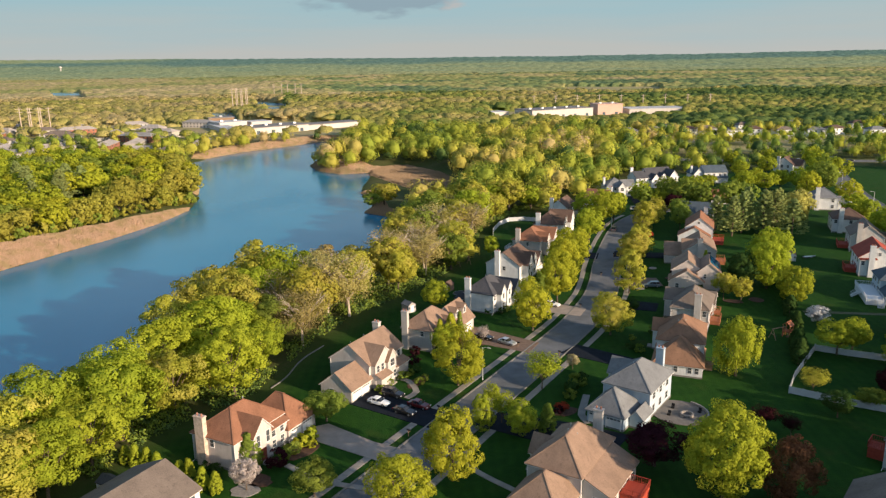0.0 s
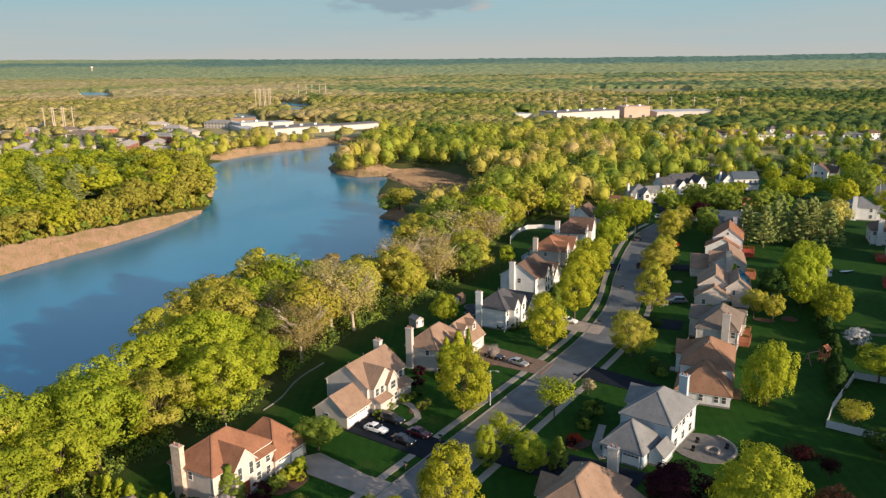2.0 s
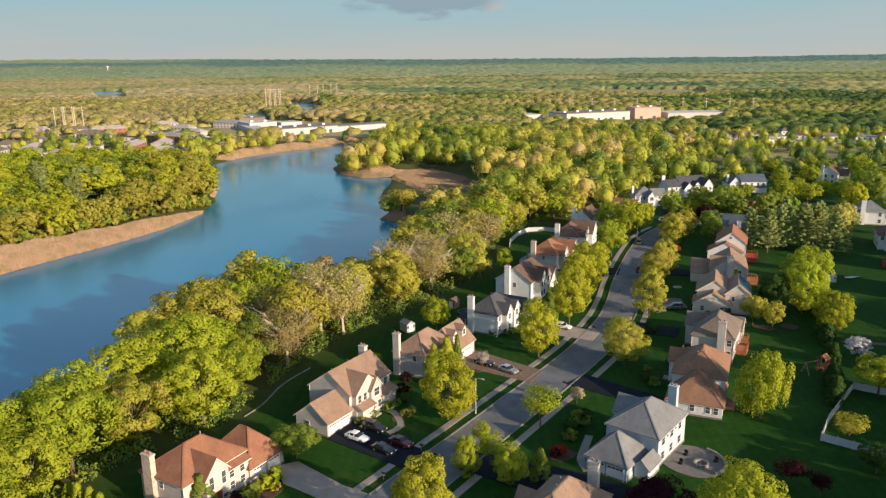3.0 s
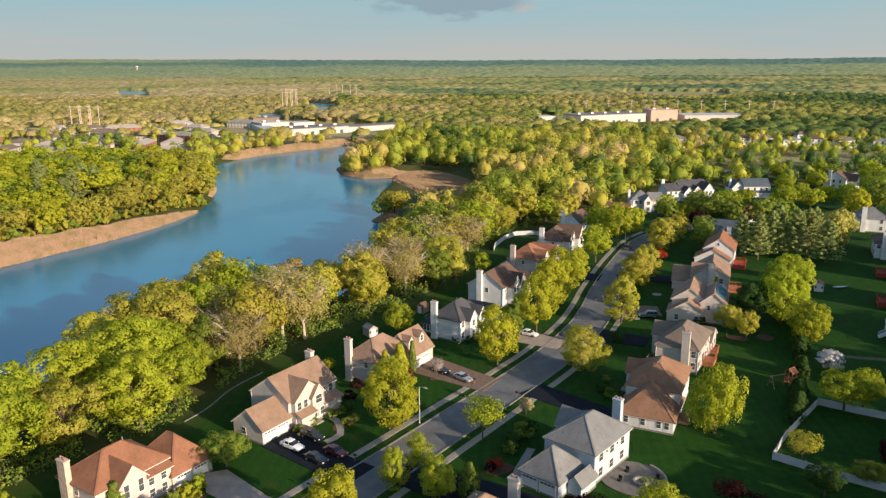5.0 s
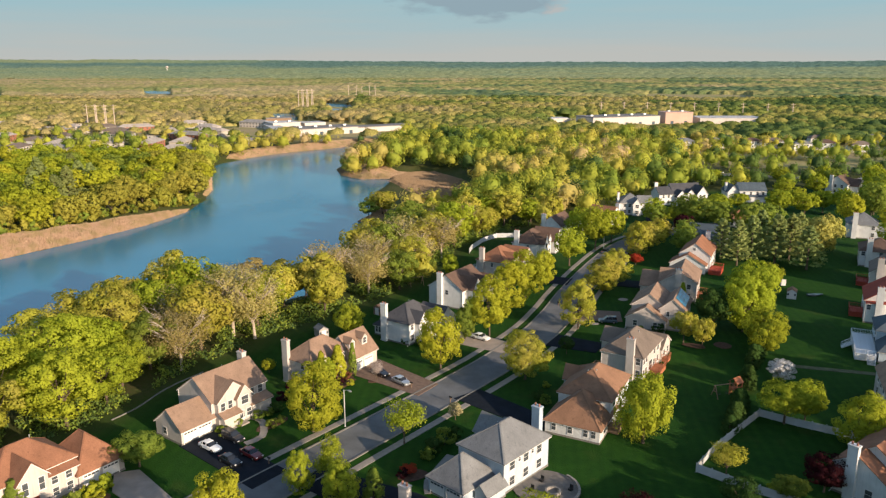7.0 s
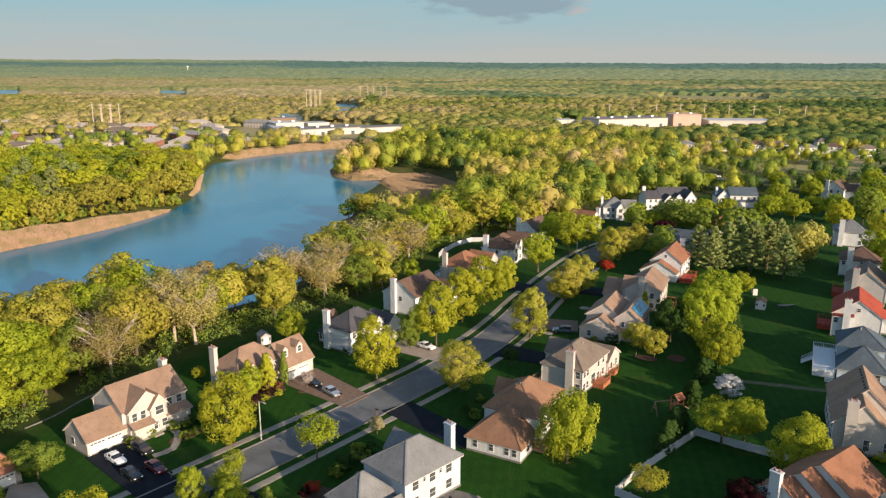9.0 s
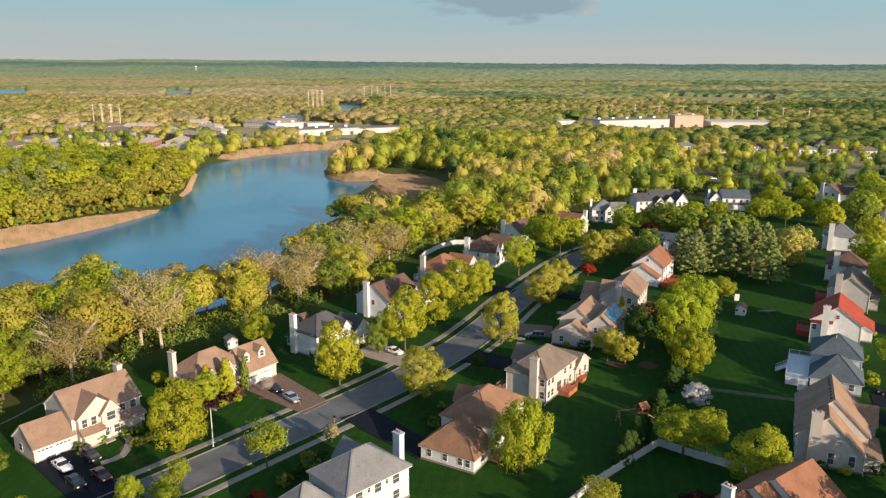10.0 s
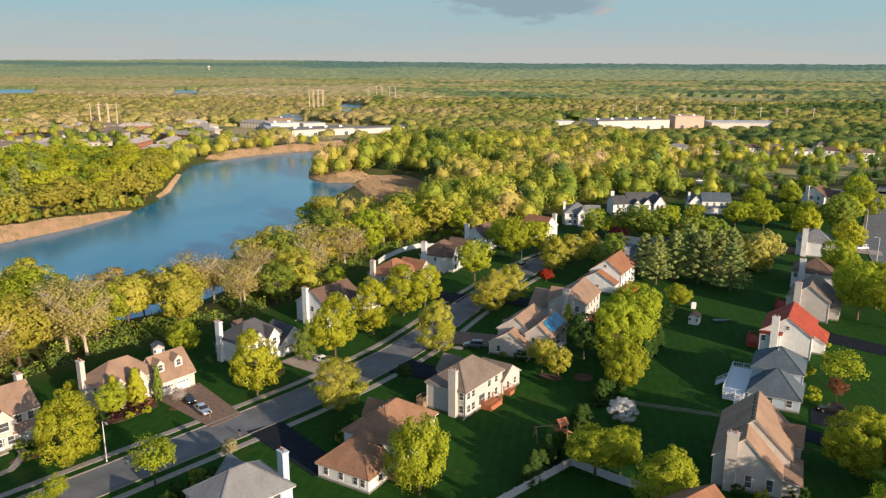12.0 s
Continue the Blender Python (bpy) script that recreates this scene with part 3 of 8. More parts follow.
garden_path([(-10.5, 138.5), (-7.5, 136.8), (-5.6, 131.5), (-7.6, 128.5)], 1.3, "curved concrete garden path to a porch")
garden_path([(28.2, 128.5), (26.6, 123.5), (25.6, 120), (26.2, 116.6)], 1.4, "curved pale garden path round a flower bed")
garden_path([(-9.5, 95.5), (-20, 99), (-26.5, 104)], 1.2, "pale front path to an entrance")
garden_path([(93.5, 175.2), (98, 174.5), (104, 173.5), (113, 172.0), (122, 170.2)], 1.7, "straight worn grass track across the back lawn", "worn_track", 0.06)
garden_path([(-28.0, 157.5), (-28.7, 155.9), (-30.6, 152.0), (-32.2, 147.2), (-33.4, 139.6), (-35.5, 134.3)], 0.28, "low pale stone edging along the wood", "curb", 0.16)
garden_path([(12.5, 93.2), (5.5, 100.2), (2.0, 105.6)], 1.1, "narrow concrete path across a shaded lawn")


def bed(x, y, rx, ry, turn=0, mat="mulch", label="mulched flower bed"):
    c, s = math.cos(radians(turn)), math.sin(radians(turn))
    rng = random.Random(int(x * 13 + y * 7))
    pts = []
    for k in range(18):
        a = k * math.tau / 18
        w = rng.uniform(0.88, 1.1)
        px, py = math.cos(a) * rx * w, math.sin(a) * ry * w
        pts.append((x + px * c - py * s, y + px * s + py * c))
    slab_area("flower_bed", pts, mat, label, "flower bed", 0.08)


bed(-24.6, 108.4, 3.6, 1.6, 50, label="curved mulched bed with stones before a porch")
bed(-30.6, 99.6, 3.0, 1.8, -28, label="dark mulched bed round a flowering tree")
bed(-31.6, 96.6, 2.3, 1.9, 0, "stone", "round pale stone ring under a flowering tree")
bed(1.5, 153.2, 6.5, 2.2, 62, label="long mulched bed under clipped shrubs")
bed(9.8, 157.4, 2.0, 1.1, 30, label="small mulched bed beside a driveway")
bed(22.8, 121.6, 2.5, 1.9, 20, label="round mulched bed with dark red shrubs")
bed(-5.4, 136.2, 3.4, 1.4, 60, label="mulched bed of clipped shrubs")
bed(85.5, 185.5, 2.0, 2.0, 0, label="round mulched tree ring")
bed(79, 184.6, 2.6, 1.5, -15, label="mulched bed under low trees")
bed(66.6, 218.5, 1.3, 1.3, 0, "stone", "round stone-edged tree ring")
bed(68.4, 207.2, 1.2, 1.2, 0, label="round mulched shrub ring")
bed(82.5, 157.8, 1.4, 1.0, 0, label="patch of worn earth near a swing set")
bed(57.2, 197.5, 1.2, 0.9, 0, "stone", "stone-edged ring round a street tree")

# ---------------------------------------------------------------- houses
def wall_mesh(x0, x1, y0, y1, h, kind, h2, top, rx):
    bm = bmesh.new()
    if kind in ("gy", "gx"):
        if kind == "gy":
            prof = [(x0, 0), (x1, 0), (x1, h2), (rx, top), (x0, h)]
            a = [bm.verts.new((p, y0, z)) for p, z in prof]
            b = [bm.verts.new((p, y1, z)) for p, z in prof]
        else:
            prof = [(y0, 0), (y1, 0), (y1, h2), (rx, top), (y0, h)]
            a = [bm.verts.new((x0, p, z)) for p, z in prof]
            b = [bm.verts.new((x1, p, z)) for p, z in prof]
        bm.faces.new(a)
        bm.faces.new(b[::-1])
        for i in range(5):
            bm.faces.new((a[i], b[i], b[(i + 1) % 5], a[(i + 1) % 5]))
    elif kind == "shed":
        a = [bm.verts.new((x, y0, z)) for x, z in ((x0, 0), (x1, 0), (x1, h2), (x0, h))]
        b = [bm.verts.new((x, y1, z)) for x, z in ((x0, 0), (x1, 0), (x1, h2), (x0, h))]
        bm.faces.new(a)
        bm.faces.new(b[::-1])
        for i in range(4):
            bm.faces.new((a[i], b[i], b[(i + 1) % 4], a[(i + 1) % 4]))
    else:
        box(bm, x0, x1, y0, y1, 0, h)
    bmesh.ops.recalc_face_normals(bm, faces=bm.faces)
    return bm


def roof_mesh(x0, x1, y0, y1, h, kind, h2, top, rx, over, lift, thick):
    """The roof's sheet: over is how far it hangs out, lift how high it lies over the wall."""
    bm = bmesh.new()

    def face(*pts):
        bm.faces.new([bm.verts.new(p) for p in pts])

    if kind == "hip":
        w, d = x1 - x0, y1 - y0
        run = min(w, d) / 2
        p = (top - h) / run
        e = h - p * over + lift
        X0, X1, Y0, Y1 = x0 - over, x1 + over, y0 - over, y1 + over
        t = top + lift
        if d >= w:
            cx = (x0 + x1) / 2
            a, b = (cx, y0 + run, t), (cx, y1 - run + 0.01, t)
            face((X0, Y0, e), (X1, Y0, e), a)
            face((X1, Y0, e), (X1, Y1, e), b, a)
            face((X1, Y1, e), (X0, Y1, e), b)
            face((X0, Y1, e), (X0, Y0, e), a, b)
        else:
            cy = (y0 + y1) / 2
            a, b = (x0 + run, cy, t), (x1 - run, cy, t)
            face((X0, Y0, e), (X1, Y0, e), b, a)
            face((X1, Y0, e), (X1, Y1, e), b)
            face((X1, Y1, e), (X0, Y1, e), a, b)
            face((X0, Y1, e), (X0, Y0, e), a)
    elif kind == "gy":
        pl, pr = (top - h) / (rx - x0), (top - h2) / (x1 - rx)
        t = top + lift
        Y0, Y1 = y0 - over * 0.7, y1 + over * 0.7
        face((x0 - over, Y0, h - pl * over + lift), (rx, Y0, t), (rx, Y1, t), (x0 - over, Y1, h - pl * over + lift))
        face((rx, Y0, t), (x1 + over, Y0, h2 - pr * over + lift), (x1 + over, Y1, h2 - pr * over + lift), (rx, Y1, t))
    elif kind == "gx":
        pl, pr = (top - h) / (rx - y0), (top - h2) / (y1 - rx)
        t = top + lift
        X0, X1 = x0 - over * 0.7, x1 + over * 0.7
        face((X0, y0 - over, h - pl * over + lift), (X1, y0 - over, h - pl * over + lift), (X1, rx, t), (X0, rx, t))
        face((X0, rx, t), (X1, rx, t), (X1, y1 + over, h2 - pr * over + lift), (X0, y1 + over, h2 - pr * over + lift))
    else:
        p = (h2 - h) / (x1 - x0)
        face((x0, y0 - over, h + lift), (x1 + over, y0 - over, h2 + p * over + lift), (x1 + over, y1 + over, h2 + p * over + lift), (x0, y1 + over, h + lift))
    bmesh.ops.remove_doubles(bm, verts=bm.verts, dist=0.001)
    bmesh.ops.recalc_face_normals(bm, faces=bm.faces)
    if sum(f.normal.z for f in bm.faces) < 0:
        bmesh.ops.reverse_faces(bm, faces=bm.faces)
    geo = bmesh.ops.extrude_face_region(bm, geom=bm.faces[:])
    for v in geo["geom"]:
        if isinstance(v, bmesh.types.BMVert):
            v.co.z += thick
    bmesh.ops.recalc_face_normals(bm, faces=bm.faces)
    return bm


window_data = {}


def window_mesh(w, h, panes=2):
    key = (w, h, panes)
    if key not in window_data:
        f = boxes((-w / 2 - 0.1, w / 2 + 0.1, -0.05, 0.03, -0.1, h + 0.1))
        fm = bpy.data.meshes.new("window")
        f.to_mesh(fm)
        f.free()
        fm.materials.append(M["white"])
        g = boxes((-w / 2, w / 2, -0.058, -0.02, 0, h / 2 - 0.03))
        gm = bpy.data.meshes.new("pane")
        g.to_mesh(gm)
        g.free()
        gm.materials.append(M["glass"])
        s = boxes((-w / 2 - 0.15, w / 2 + 0.15, -0.11, -0.02, -0.17, -0.1))
        sm = bpy.data.meshes.new("sill")
        s.to_mesh(sm)
        s.free()
        sm.materials.append(M["white"])
        window_data[key] = (fm, gm, sm)
    return window_data[key]


FACE = {"S": 0, "E": 90, "N": 180, "W": -90}


def place_on(block, side, u, z):
    x0, x1, y0, y1 = block[:4]
    x, y = {"S": (u, y0), "N": (u, y1), "E": (x1, u), "W": (x0, u)}[side]
    return pose(x, y, z, 0, 0, FACE[side])


def add_window(house, block, side, u, z, w=1.0, h=1.4, panes=2):
    fm, gm, sm = window_mesh(w, h, panes)
    ob = share("window", fm, house, place_on(block, side, u, z))
    share("pane", gm, ob)
    share("pane", gm, ob, Matrix.Translation((0, 0, h / 2 + 0.03)))
    share("sill", sm, ob)


def garage_mesh(w, h):
    bm = boxes((-w / 2, w / 2, -0.03, 0.02, 0, h))
    rows, cols = 4, max(3, int(w / 0.7))
    for r in range(rows):
        for c in range(cols):
            x = -w / 2 + w * (c + 0.5) / cols
            z = h * (r + 0.5) / rows
            box(bm, x - w / cols * 0.38, x + w / cols * 0.38, -0.055, -0.03, z - h / rows * 0.36, z + h / rows * 0.36)
    box(bm, -w / 2 - 0.14, -w / 2, -0.08, 0.02, 0, h + 0.14)
    box(bm, w / 2, w / 2 + 0.14, -0.08, 0.02, 0, h + 0.14)
    box(bm, -w / 2, w / 2, -0.08, 0.02, h, h + 0.14)
    return bm


def add_garage(house, block, side, u, w=2.6, h=2.2):
    ob = part("garage_door", garage_mesh(w, h), M["garage"], house)
    ob.matrix_basis = place_on(block, side, u, 0.05)
    for k in range(4):
        c = -w / 2 + w * (k + 0.5) / 4
        part("garage_window", boxes((c - w * 0.1, c + w * 0.1, -0.07, -0.057, h * 0.80, h * 0.93)), M["glass"], ob)


def add_door(house, block, side, u, mat="door_red", z=0.3):
    bm = boxes((-0.5, 0.5, -0.04, 0.02, 0, 2.1), (-0.62, -0.5, -0.08, 0.02, 0, 2.25), (0.5, 0.62, -0.08, 0.02, 0, 2.25), (-0.5, 0.5, -0.08, 0.02, 2.1, 2.25))
    ob = part("door", bm, M[mat], house)
    ob.matrix_basis = place_on(block, side, u, z)
    part("step", boxes((-0.9, 0.9, -1.2, 0.0, -0.3, -0.02)), M["concrete"], ob)


def add_chimney(house, x, y, top, mat, wx=1.5, wy=0.9):
    bm = boxes((x - wx / 2, x + wx / 2, y - wy / 2, y + wy / 2, 0, top - 0.25), (x - wx / 2 - 0.08, x + wx / 2 + 0.08, y - wy / 2 - 0.08, y + wy / 2 + 0.08, top - 0.25, top))
    c = part("chimney", bm, mat, house)
    for s in (-0.25, 0.25):
        f = bmesh.new()
        tube(f, [(x + s * wx, y, top - 0.05), (x + s * wx, y, top + 0.45)], [0.17, 0.15], 8)
        part("flue", f, M["flue"], c, "clay flue pot")


def house(x, y, turn, blocks, wall, roof, label, group="", chimneys=(), windows=(), garages=(), doors=(), vents=(), chimney_mat=None, over=0.4):
    """blocks: (x0, x1, y0, y1, eave, kind, top[, ridge place, other eave]) in the house's own axes."""
    root = new("house")
    root.matrix_basis = pose(x, y, 0, 0, 0, turn)
    tagged(root, label, "house", group)
    part("foundation", boxes(*[(b[0] - 0.06, b[1] + 0.06, b[2] - 0.06, b[3] + 0.06, -0.6, 0.35) for b in blocks]), M["curb"], root)
    for b in blocks:
        x0, x1, y0, y1, h, kind, top = b[:7]
        mid = (x0 + x1) / 2 if kind != "gx" else (y0 + y1) / 2
        rx = b[7] if len(b) > 7 and b[7] is not None else mid
        h2 = b[8] if len(b) > 8 else h
        part("wall", wall_mesh(x0, x1, y0, y1, h, kind, h2, top, rx), M[wall], root)
        part("fascia", roof_mesh(x0, x1, y0, y1, h, kind, h2, top, rx, over - 0.04, -0.10, 0.16), M["white"], root)
        part("roof", roof_mesh(x0, x1, y0, y1, h, kind, h2, top, rx, over, 0.06, 0.14), M[roof], root)
        if kind == "hip":
            w, d = x1 - x0, y1 - y0
            bm = bmesh.new()
            run = min(w, d) / 2
            p = (top - h) / run
            e = h - p * over + 0.2
            a, c = ((mid, y0 + run, top + 0.2), (mid, y1 - run, top + 0.2)) if d >= w else ((x0 + run, (y0 + y1) / 2, top + 0.2), (x1 - run, (y0 + y1) / 2, top + 0.2))
            if (Vector(a) - Vector(c)).length > 0.2:
                beam(bm, a, c, 0.28, 0.08)
            for q, s in (((x0 - over, y0 - over, e), a), ((x1 + over, y0 - over, e), a if d >= w else c), ((x1 + over, y1 + over, e), c), ((x0 - over, y1 + over, e), c if d >= w else a)):
                beam(bm, q, s, 0.26, 0.07)
            part("ridge_cap", bm, M[roof], root)
    for b, side, us, zs, *size in windows:
        for u in us:
            for z in zs:
                add_window(root, blocks[b], side, u, z, *size)
    for b, side, u, *size in garages:
        add_garage(root, blocks[b], side, u, *size)
    for b, side, u, *rest in doors:
        add_door(root, blocks[b], side, u, *rest)
    for c in chimneys:
        add_chimney(root, *c[:3], chimney_mat or M[wall], *c[3:])
    for vx, vy, vz in vents:
        bm = bmesh.new()
        tube(bm, [(vx, vy, vz - 0.3), (vx, vy, vz + 0.35)], [0.1, 0.1], 6)
        part("vent_pipe", bm, M["metal"], root)
    # gutters and downpipes at the near corners
    b = blocks[0]
    for cx in (b[0] - 0.05, b[1] + 0.05):
        bm = bmesh.new()
        tube(bm, [(cx, b[2] - 0.05, b[4] - 0.2), (cx, b[2] - 0.05, 0.25), (cx, b[2] - 0.75, 0.08)], [0.055] * 3, 6)
        part("downpipe", bm, M["white"], root)
    return root


def deck(parent, x0, x1, y0, y1, z, mat, rail=True, stairs=None):
    d = part("deck", boxes((x0 + 0.05, x1 - 0.05, y0 + 0.05, y1 - 0.05, 0, z - 0.08)), M[mat], parent)
    n = max(4, int((y1 - y0) / 0.4))
    bm = boxes((x0, x1, 0, (y1 - y0) / n - 0.03, z - 0.07, z))
    me = bpy.data.meshes.new("board")
    bm.to_mesh(me)
    bm.free()
    me.materials.append(M[mat])
    for i in range(n):
        share("board", me, d, Matrix.Translation((0, y0 + (y1 - y0) * i / n, 0)))
    if rail:
        bm = bmesh.new()
        for (ax, ay), (bx, by) in (((x0, y0), (x1, y0)), ((x1, y0), (x1, y1)), ((x0, y1), (x1, y1)), ((x0, y0), (x0, y1))):
            if stairs == "in" and ax == bx == x1:
                continue
            if stairs == "out" and ax == bx == x0:
                continue
            n = max(2, int(math.hypot(bx - ax, by - ay) / 0.32))
            beam(bm, (ax, ay, z + 1), (bx, by, z + 1), 0.11, 0.06)
            beam(bm, (ax, ay, z + 0.15), (bx, by, z + 0.15), 0.06)
            for i in range(n + 1):
                t = i / n
                wd = 0.1 if i % 6 == 0 else 0.04
                beam(bm, (ax + (bx - ax) * t, ay + (by - ay) * t, z), (ax + (bx - ax) * t, ay + (by - ay) * t, z + 1), wd)
        part("railing", bm, M[mat], d)
    return d


def stair(parent, x, y, z, dx, dy, mat, width=1.3):
    """Steps going down from x, y, z the way dx, dy."""
    bm = bmesh.new()
    n = max(2, int(z / 0.18))
    px, py = -dy, dx
    for i in range(n):
        a, h = i * 0.28, z - z * (i + 1) / n + 0.02
        cx, cy = x + dx * (a + 0.14), y + dy * (a + 0.14)
        ex, ey = abs(dx) * 0.15 + abs(px) * width / 2, abs(dy) * 0.15 + abs(py) * width / 2
        box(bm, cx - ex, cx + ex, cy - ey, cy + ey, h, h + 0.06)
    for s in (-1, 1):
        ox, oy = px * width / 2 * s, py * width / 2 * s
        beam(bm, (x + ox, y + oy, z - 0.1), (x + ox + dx * n * 0.28, y + oy + dy * n * 0.28, 0.0), 0.06, 0.24)
        beam(bm, (x + ox, y + oy, z + 0.95), (x + ox + dx * n * 0.28, y + oy + dy * n * 0.28, 0.95), 0.07)
        for i in range(n + 1):
            t = i / n
            c = (x + ox + dx * n * 0.28 * t, y + oy + dy * n * 0.28 * t)
            beam(bm, (*c, z * (1 - t) - 0.05), (*c, z * (1 - t) + 0.95), 0.05)
    part("stairs", bm, M[mat], parent)


LEFT, RIGHT, BACK = "houses along the lake side", "houses across the street", "houses of the second row"
UP, DN = 3.55, 0.95

# lake side of the street, from near to far
h = house(-53.2, 84.3, -28, [(0, 13.2, 0, 12, 5.4, "gy", 8.3), (10, 15, 0, 6, 5.0, "gx", 7.4)], "s_white", "r_taupe", "white two-storey house with a taupe gable roof", LEFT,
          windows=[(0, "E", (8, 10.5), (DN, UP)), (0, "N", (3, 7, 10), (DN, UP))])
h = house(-42.3, 106.2, -28, [(0, 9.0, 0, 12.2, 5.4, "hip", 8.7), (1.2, 10.6, 11.6, 19.2, 2.9, "hip", 7.0), (6.0, 10.9, 2.6, 7.0, 5.6, "gx", 8.0), (8.5, 10.2, 7.0, 11.8, 5.0, "shed", 4.0, None, 4.4)], "s_pink", "r_rust",
          "pinkish two-storey house with a rust-brown hip roof", LEFT, chimneys=[(2.3, -0.35, 8.9, 1.9, 0.9)], chimney_mat=M["brick"],
          windows=[(0, "S", (4.2,), (UP,), 0.8, 1.3), (2, "E", (3.6, 6.0), (3.3,), 0.8, 2.0), (3, "E", (8.2, 10.4), (DN, 2.9), 0.9, 1.2), (1, "N", (4, 8), (DN,)), (0, "W", (3, 6, 9), (DN, UP))],
          garages=[(1, "E", 13.6, 2.5), (1, "E", 16.9, 2.5)], doors=[(2, "E", 4.8)], vents=[(3.6, 8.5, 8.5)])
h = house(-23.4, 137.3, -29.7, [(0, 9.6, 0, 12.4, 5.5, "gy", 8.9), (2.5, 9.9, -6.7, 0.1, 2.8, "gy", 5.7), (5.0, 10.7, 0.6, 7.4, 5.5, "gx", 8.3), (5.0, 11.3, 4.4, 7.6, 5.2, "gx", 7.2), (9.6, 11.4, 7.6, 12.0, 3.3, "shed", 2.7, None, 2.7), (10.7, 12.0, 0.8, 4.2, 3.3, "shed", 2.6, None, 2.7)], "s_cream", "r_tan",
          "cream two-storey house with tan gable roofs and a garage wing", LEFT, chimneys=[(3.6, 11.9, 10.0, 1.5, 1.0)],
          windows=[(2, "E", (1.6, 3.2), (UP,), 0.9, 1.4), (3, "E", (6.0,), (UP,), 1.5, 1.5), (0, "E", (9.0, 11.0), (DN, UP)), (3, "E", (5.2, 6.8), (DN,)), (1, "S", (5.2,), (DN,), 0.9, 1.2), (0, "N", (3, 7), (DN, UP))],
          garages=[(1, "E", -4.9, 2.6), (1, "E", -1.9, 2.6)], doors=[(3, "E", 4.9, "white")], vents=[(3.2, 7.5, 8.2), (3.4, 2.5, 8.2)])
h = house(-9.3, 155.7, -28, [(0, 7.6, 0, 11.4, 5.2, "hip", 8.3), (1.6, 9.6, 10.6, 18.2, 3.4, "gy", 7.4), (3.5, 8.2, 6.2, 8.8, 4.6, "gx", 6.5), (3.5, 8.0, 2.4, 4.4, 4.8, "gx", 6.1)], "s_cream", "r_tan",
          "cream house with tan roofs, dormers and a brick chimney", LEFT, chimneys=[(1.0, -0.35, 9.2, 1.5, 0.9)],
          windows=[(0, "S", (5.2,), (UP,), 0.8, 1.3), (2, "E", (6.4,), (3.0,), 1.2, 2.0), (3, "E", (2.2,), (DN, UP), 1.3, 1.4), (0, "W", (3, 7), (DN, UP)), (1, "N", (4, 7), (DN,))],
          garages=[(1, "E", 12.0, 2.6), (1, "E", 15.4, 2.6)], doors=[(2, "E", 6.4)])
for yy in (11.6, 15.6):
    dm = part("dormer", wall_mesh(6.2, 8.4, yy - 0.9, yy + 0.9, 6.4, "gx", 6.4, 7.3, yy), M["s_cream"], h)
    part("dormer_roof", roof_mesh(6.0, 8.5, yy - 0.9, yy + 0.9, 6.4, "gx", 6.4, 7.3, yy, 0.2, 0.02, 0.12), M["r_tan"], dm)
    add_window(dm, (6.2, 8.4, yy - 0.9, yy + 0.9), "E", yy, 5.1, 0.9, 1.2)
h = house(6.2, 181.2, -28, [(0, 8.0, 0, 11.0, 5.4, "hip", 8.5), (2.6, 9.6, 9.5, 17.0, 3.0, "gx", 6.2), (4.5, 9.4, 2.2, 5.4, 5.4, "gx", 7.4), (4.5, 9.4, 6.4, 9.4, 5.4, "gx", 7.2), (-3.6, 0, 1.6, 5.6, 2.7, "hip", 4.0)], "s_white", "r_dark",
          "white two-storey house with a dark blue-grey roof and sunroom", LEFT, chimneys=[(1.0, -0.35, 9.2, 1.5, 0.9)],
          windows=[(2, "E", (3.8,), (DN, UP)), (3, "E", (7.9,), (DN, UP)), (0, "E", (1.2, 5.9), (DN, UP)), (4, "S", (-3.0, -2.1, -1.2, -0.4), (0.8,), 0.6, 1.6), (4, "W", (2.4, 3.6, 4.8), (0.8,), 0.8, 1.6), (1, "N", (5, 8), (DN,))],
          garages=[(1, "E", 11.6, 2.5), (1, "E", 14.8, 2.5)], doors=[(0, "E", 5.9, "white")], vents=[(3.0, 6.6, 8.2)])
h = house(13.8, 209.2, -26.5, [(0, 10.4, 0, 12.8, 5.4, "gy", 8.9), (6.0, 12.2, 2.6, 6.8, 5.4, "gx", 8.0), (6.0, 11.6, 8.4, 11.8, 5.2, "gx", 7.2), (2.5, 11.5, 12.0, 19.0, 3.0, "gx", 6.2)], "s_white", "r_umber",
          "white gabled house with a dark umber roof", LEFT, chimneys=[(3.6, -0.35, 9.4, 1.5, 0.9)],
          windows=[(0, "S", (5.6,), (UP,), 0.9, 1.2), (1, "E", (3.8, 5.6), (DN, UP)), (2, "E", (10.1,), (DN, UP)), (0, "W", (3, 6, 9), (DN, UP))], garages=[(3, "E", 14.0, 2.5), (3, "E", 17.0, 2.5)], doors=[(0, "E", 7.6)])
h = house(24.6, 238.2, -25, [(0, 9.4, 0, 11.6, 5.4, "hip", 8.7), (3.5, 11.5, 8.5, 15.5, 4.6, "gx", 7.8), (5, 11, 2.5, 6.5, 5.2, "gx", 7.6)], "s_cream", "r_rust",
          "cream house with a rust-coloured hip roof behind street trees", LEFT, chimneys=[(1.9, -0.35, 9.2, 1.5, 0.9)], windows=[(0, "S", (5.2,), (UP,), 0.8, 1.2), (2, "E", (3.6, 5.4), (DN, UP)), (0, "W", (3, 6, 9), (DN, UP))], garages=[(1, "E", 10.5, 2.5), (1, "E", 13.5, 2.5)])
deck(h, -4.0, 0, 3, 8.5, 0.7, "deck_white")
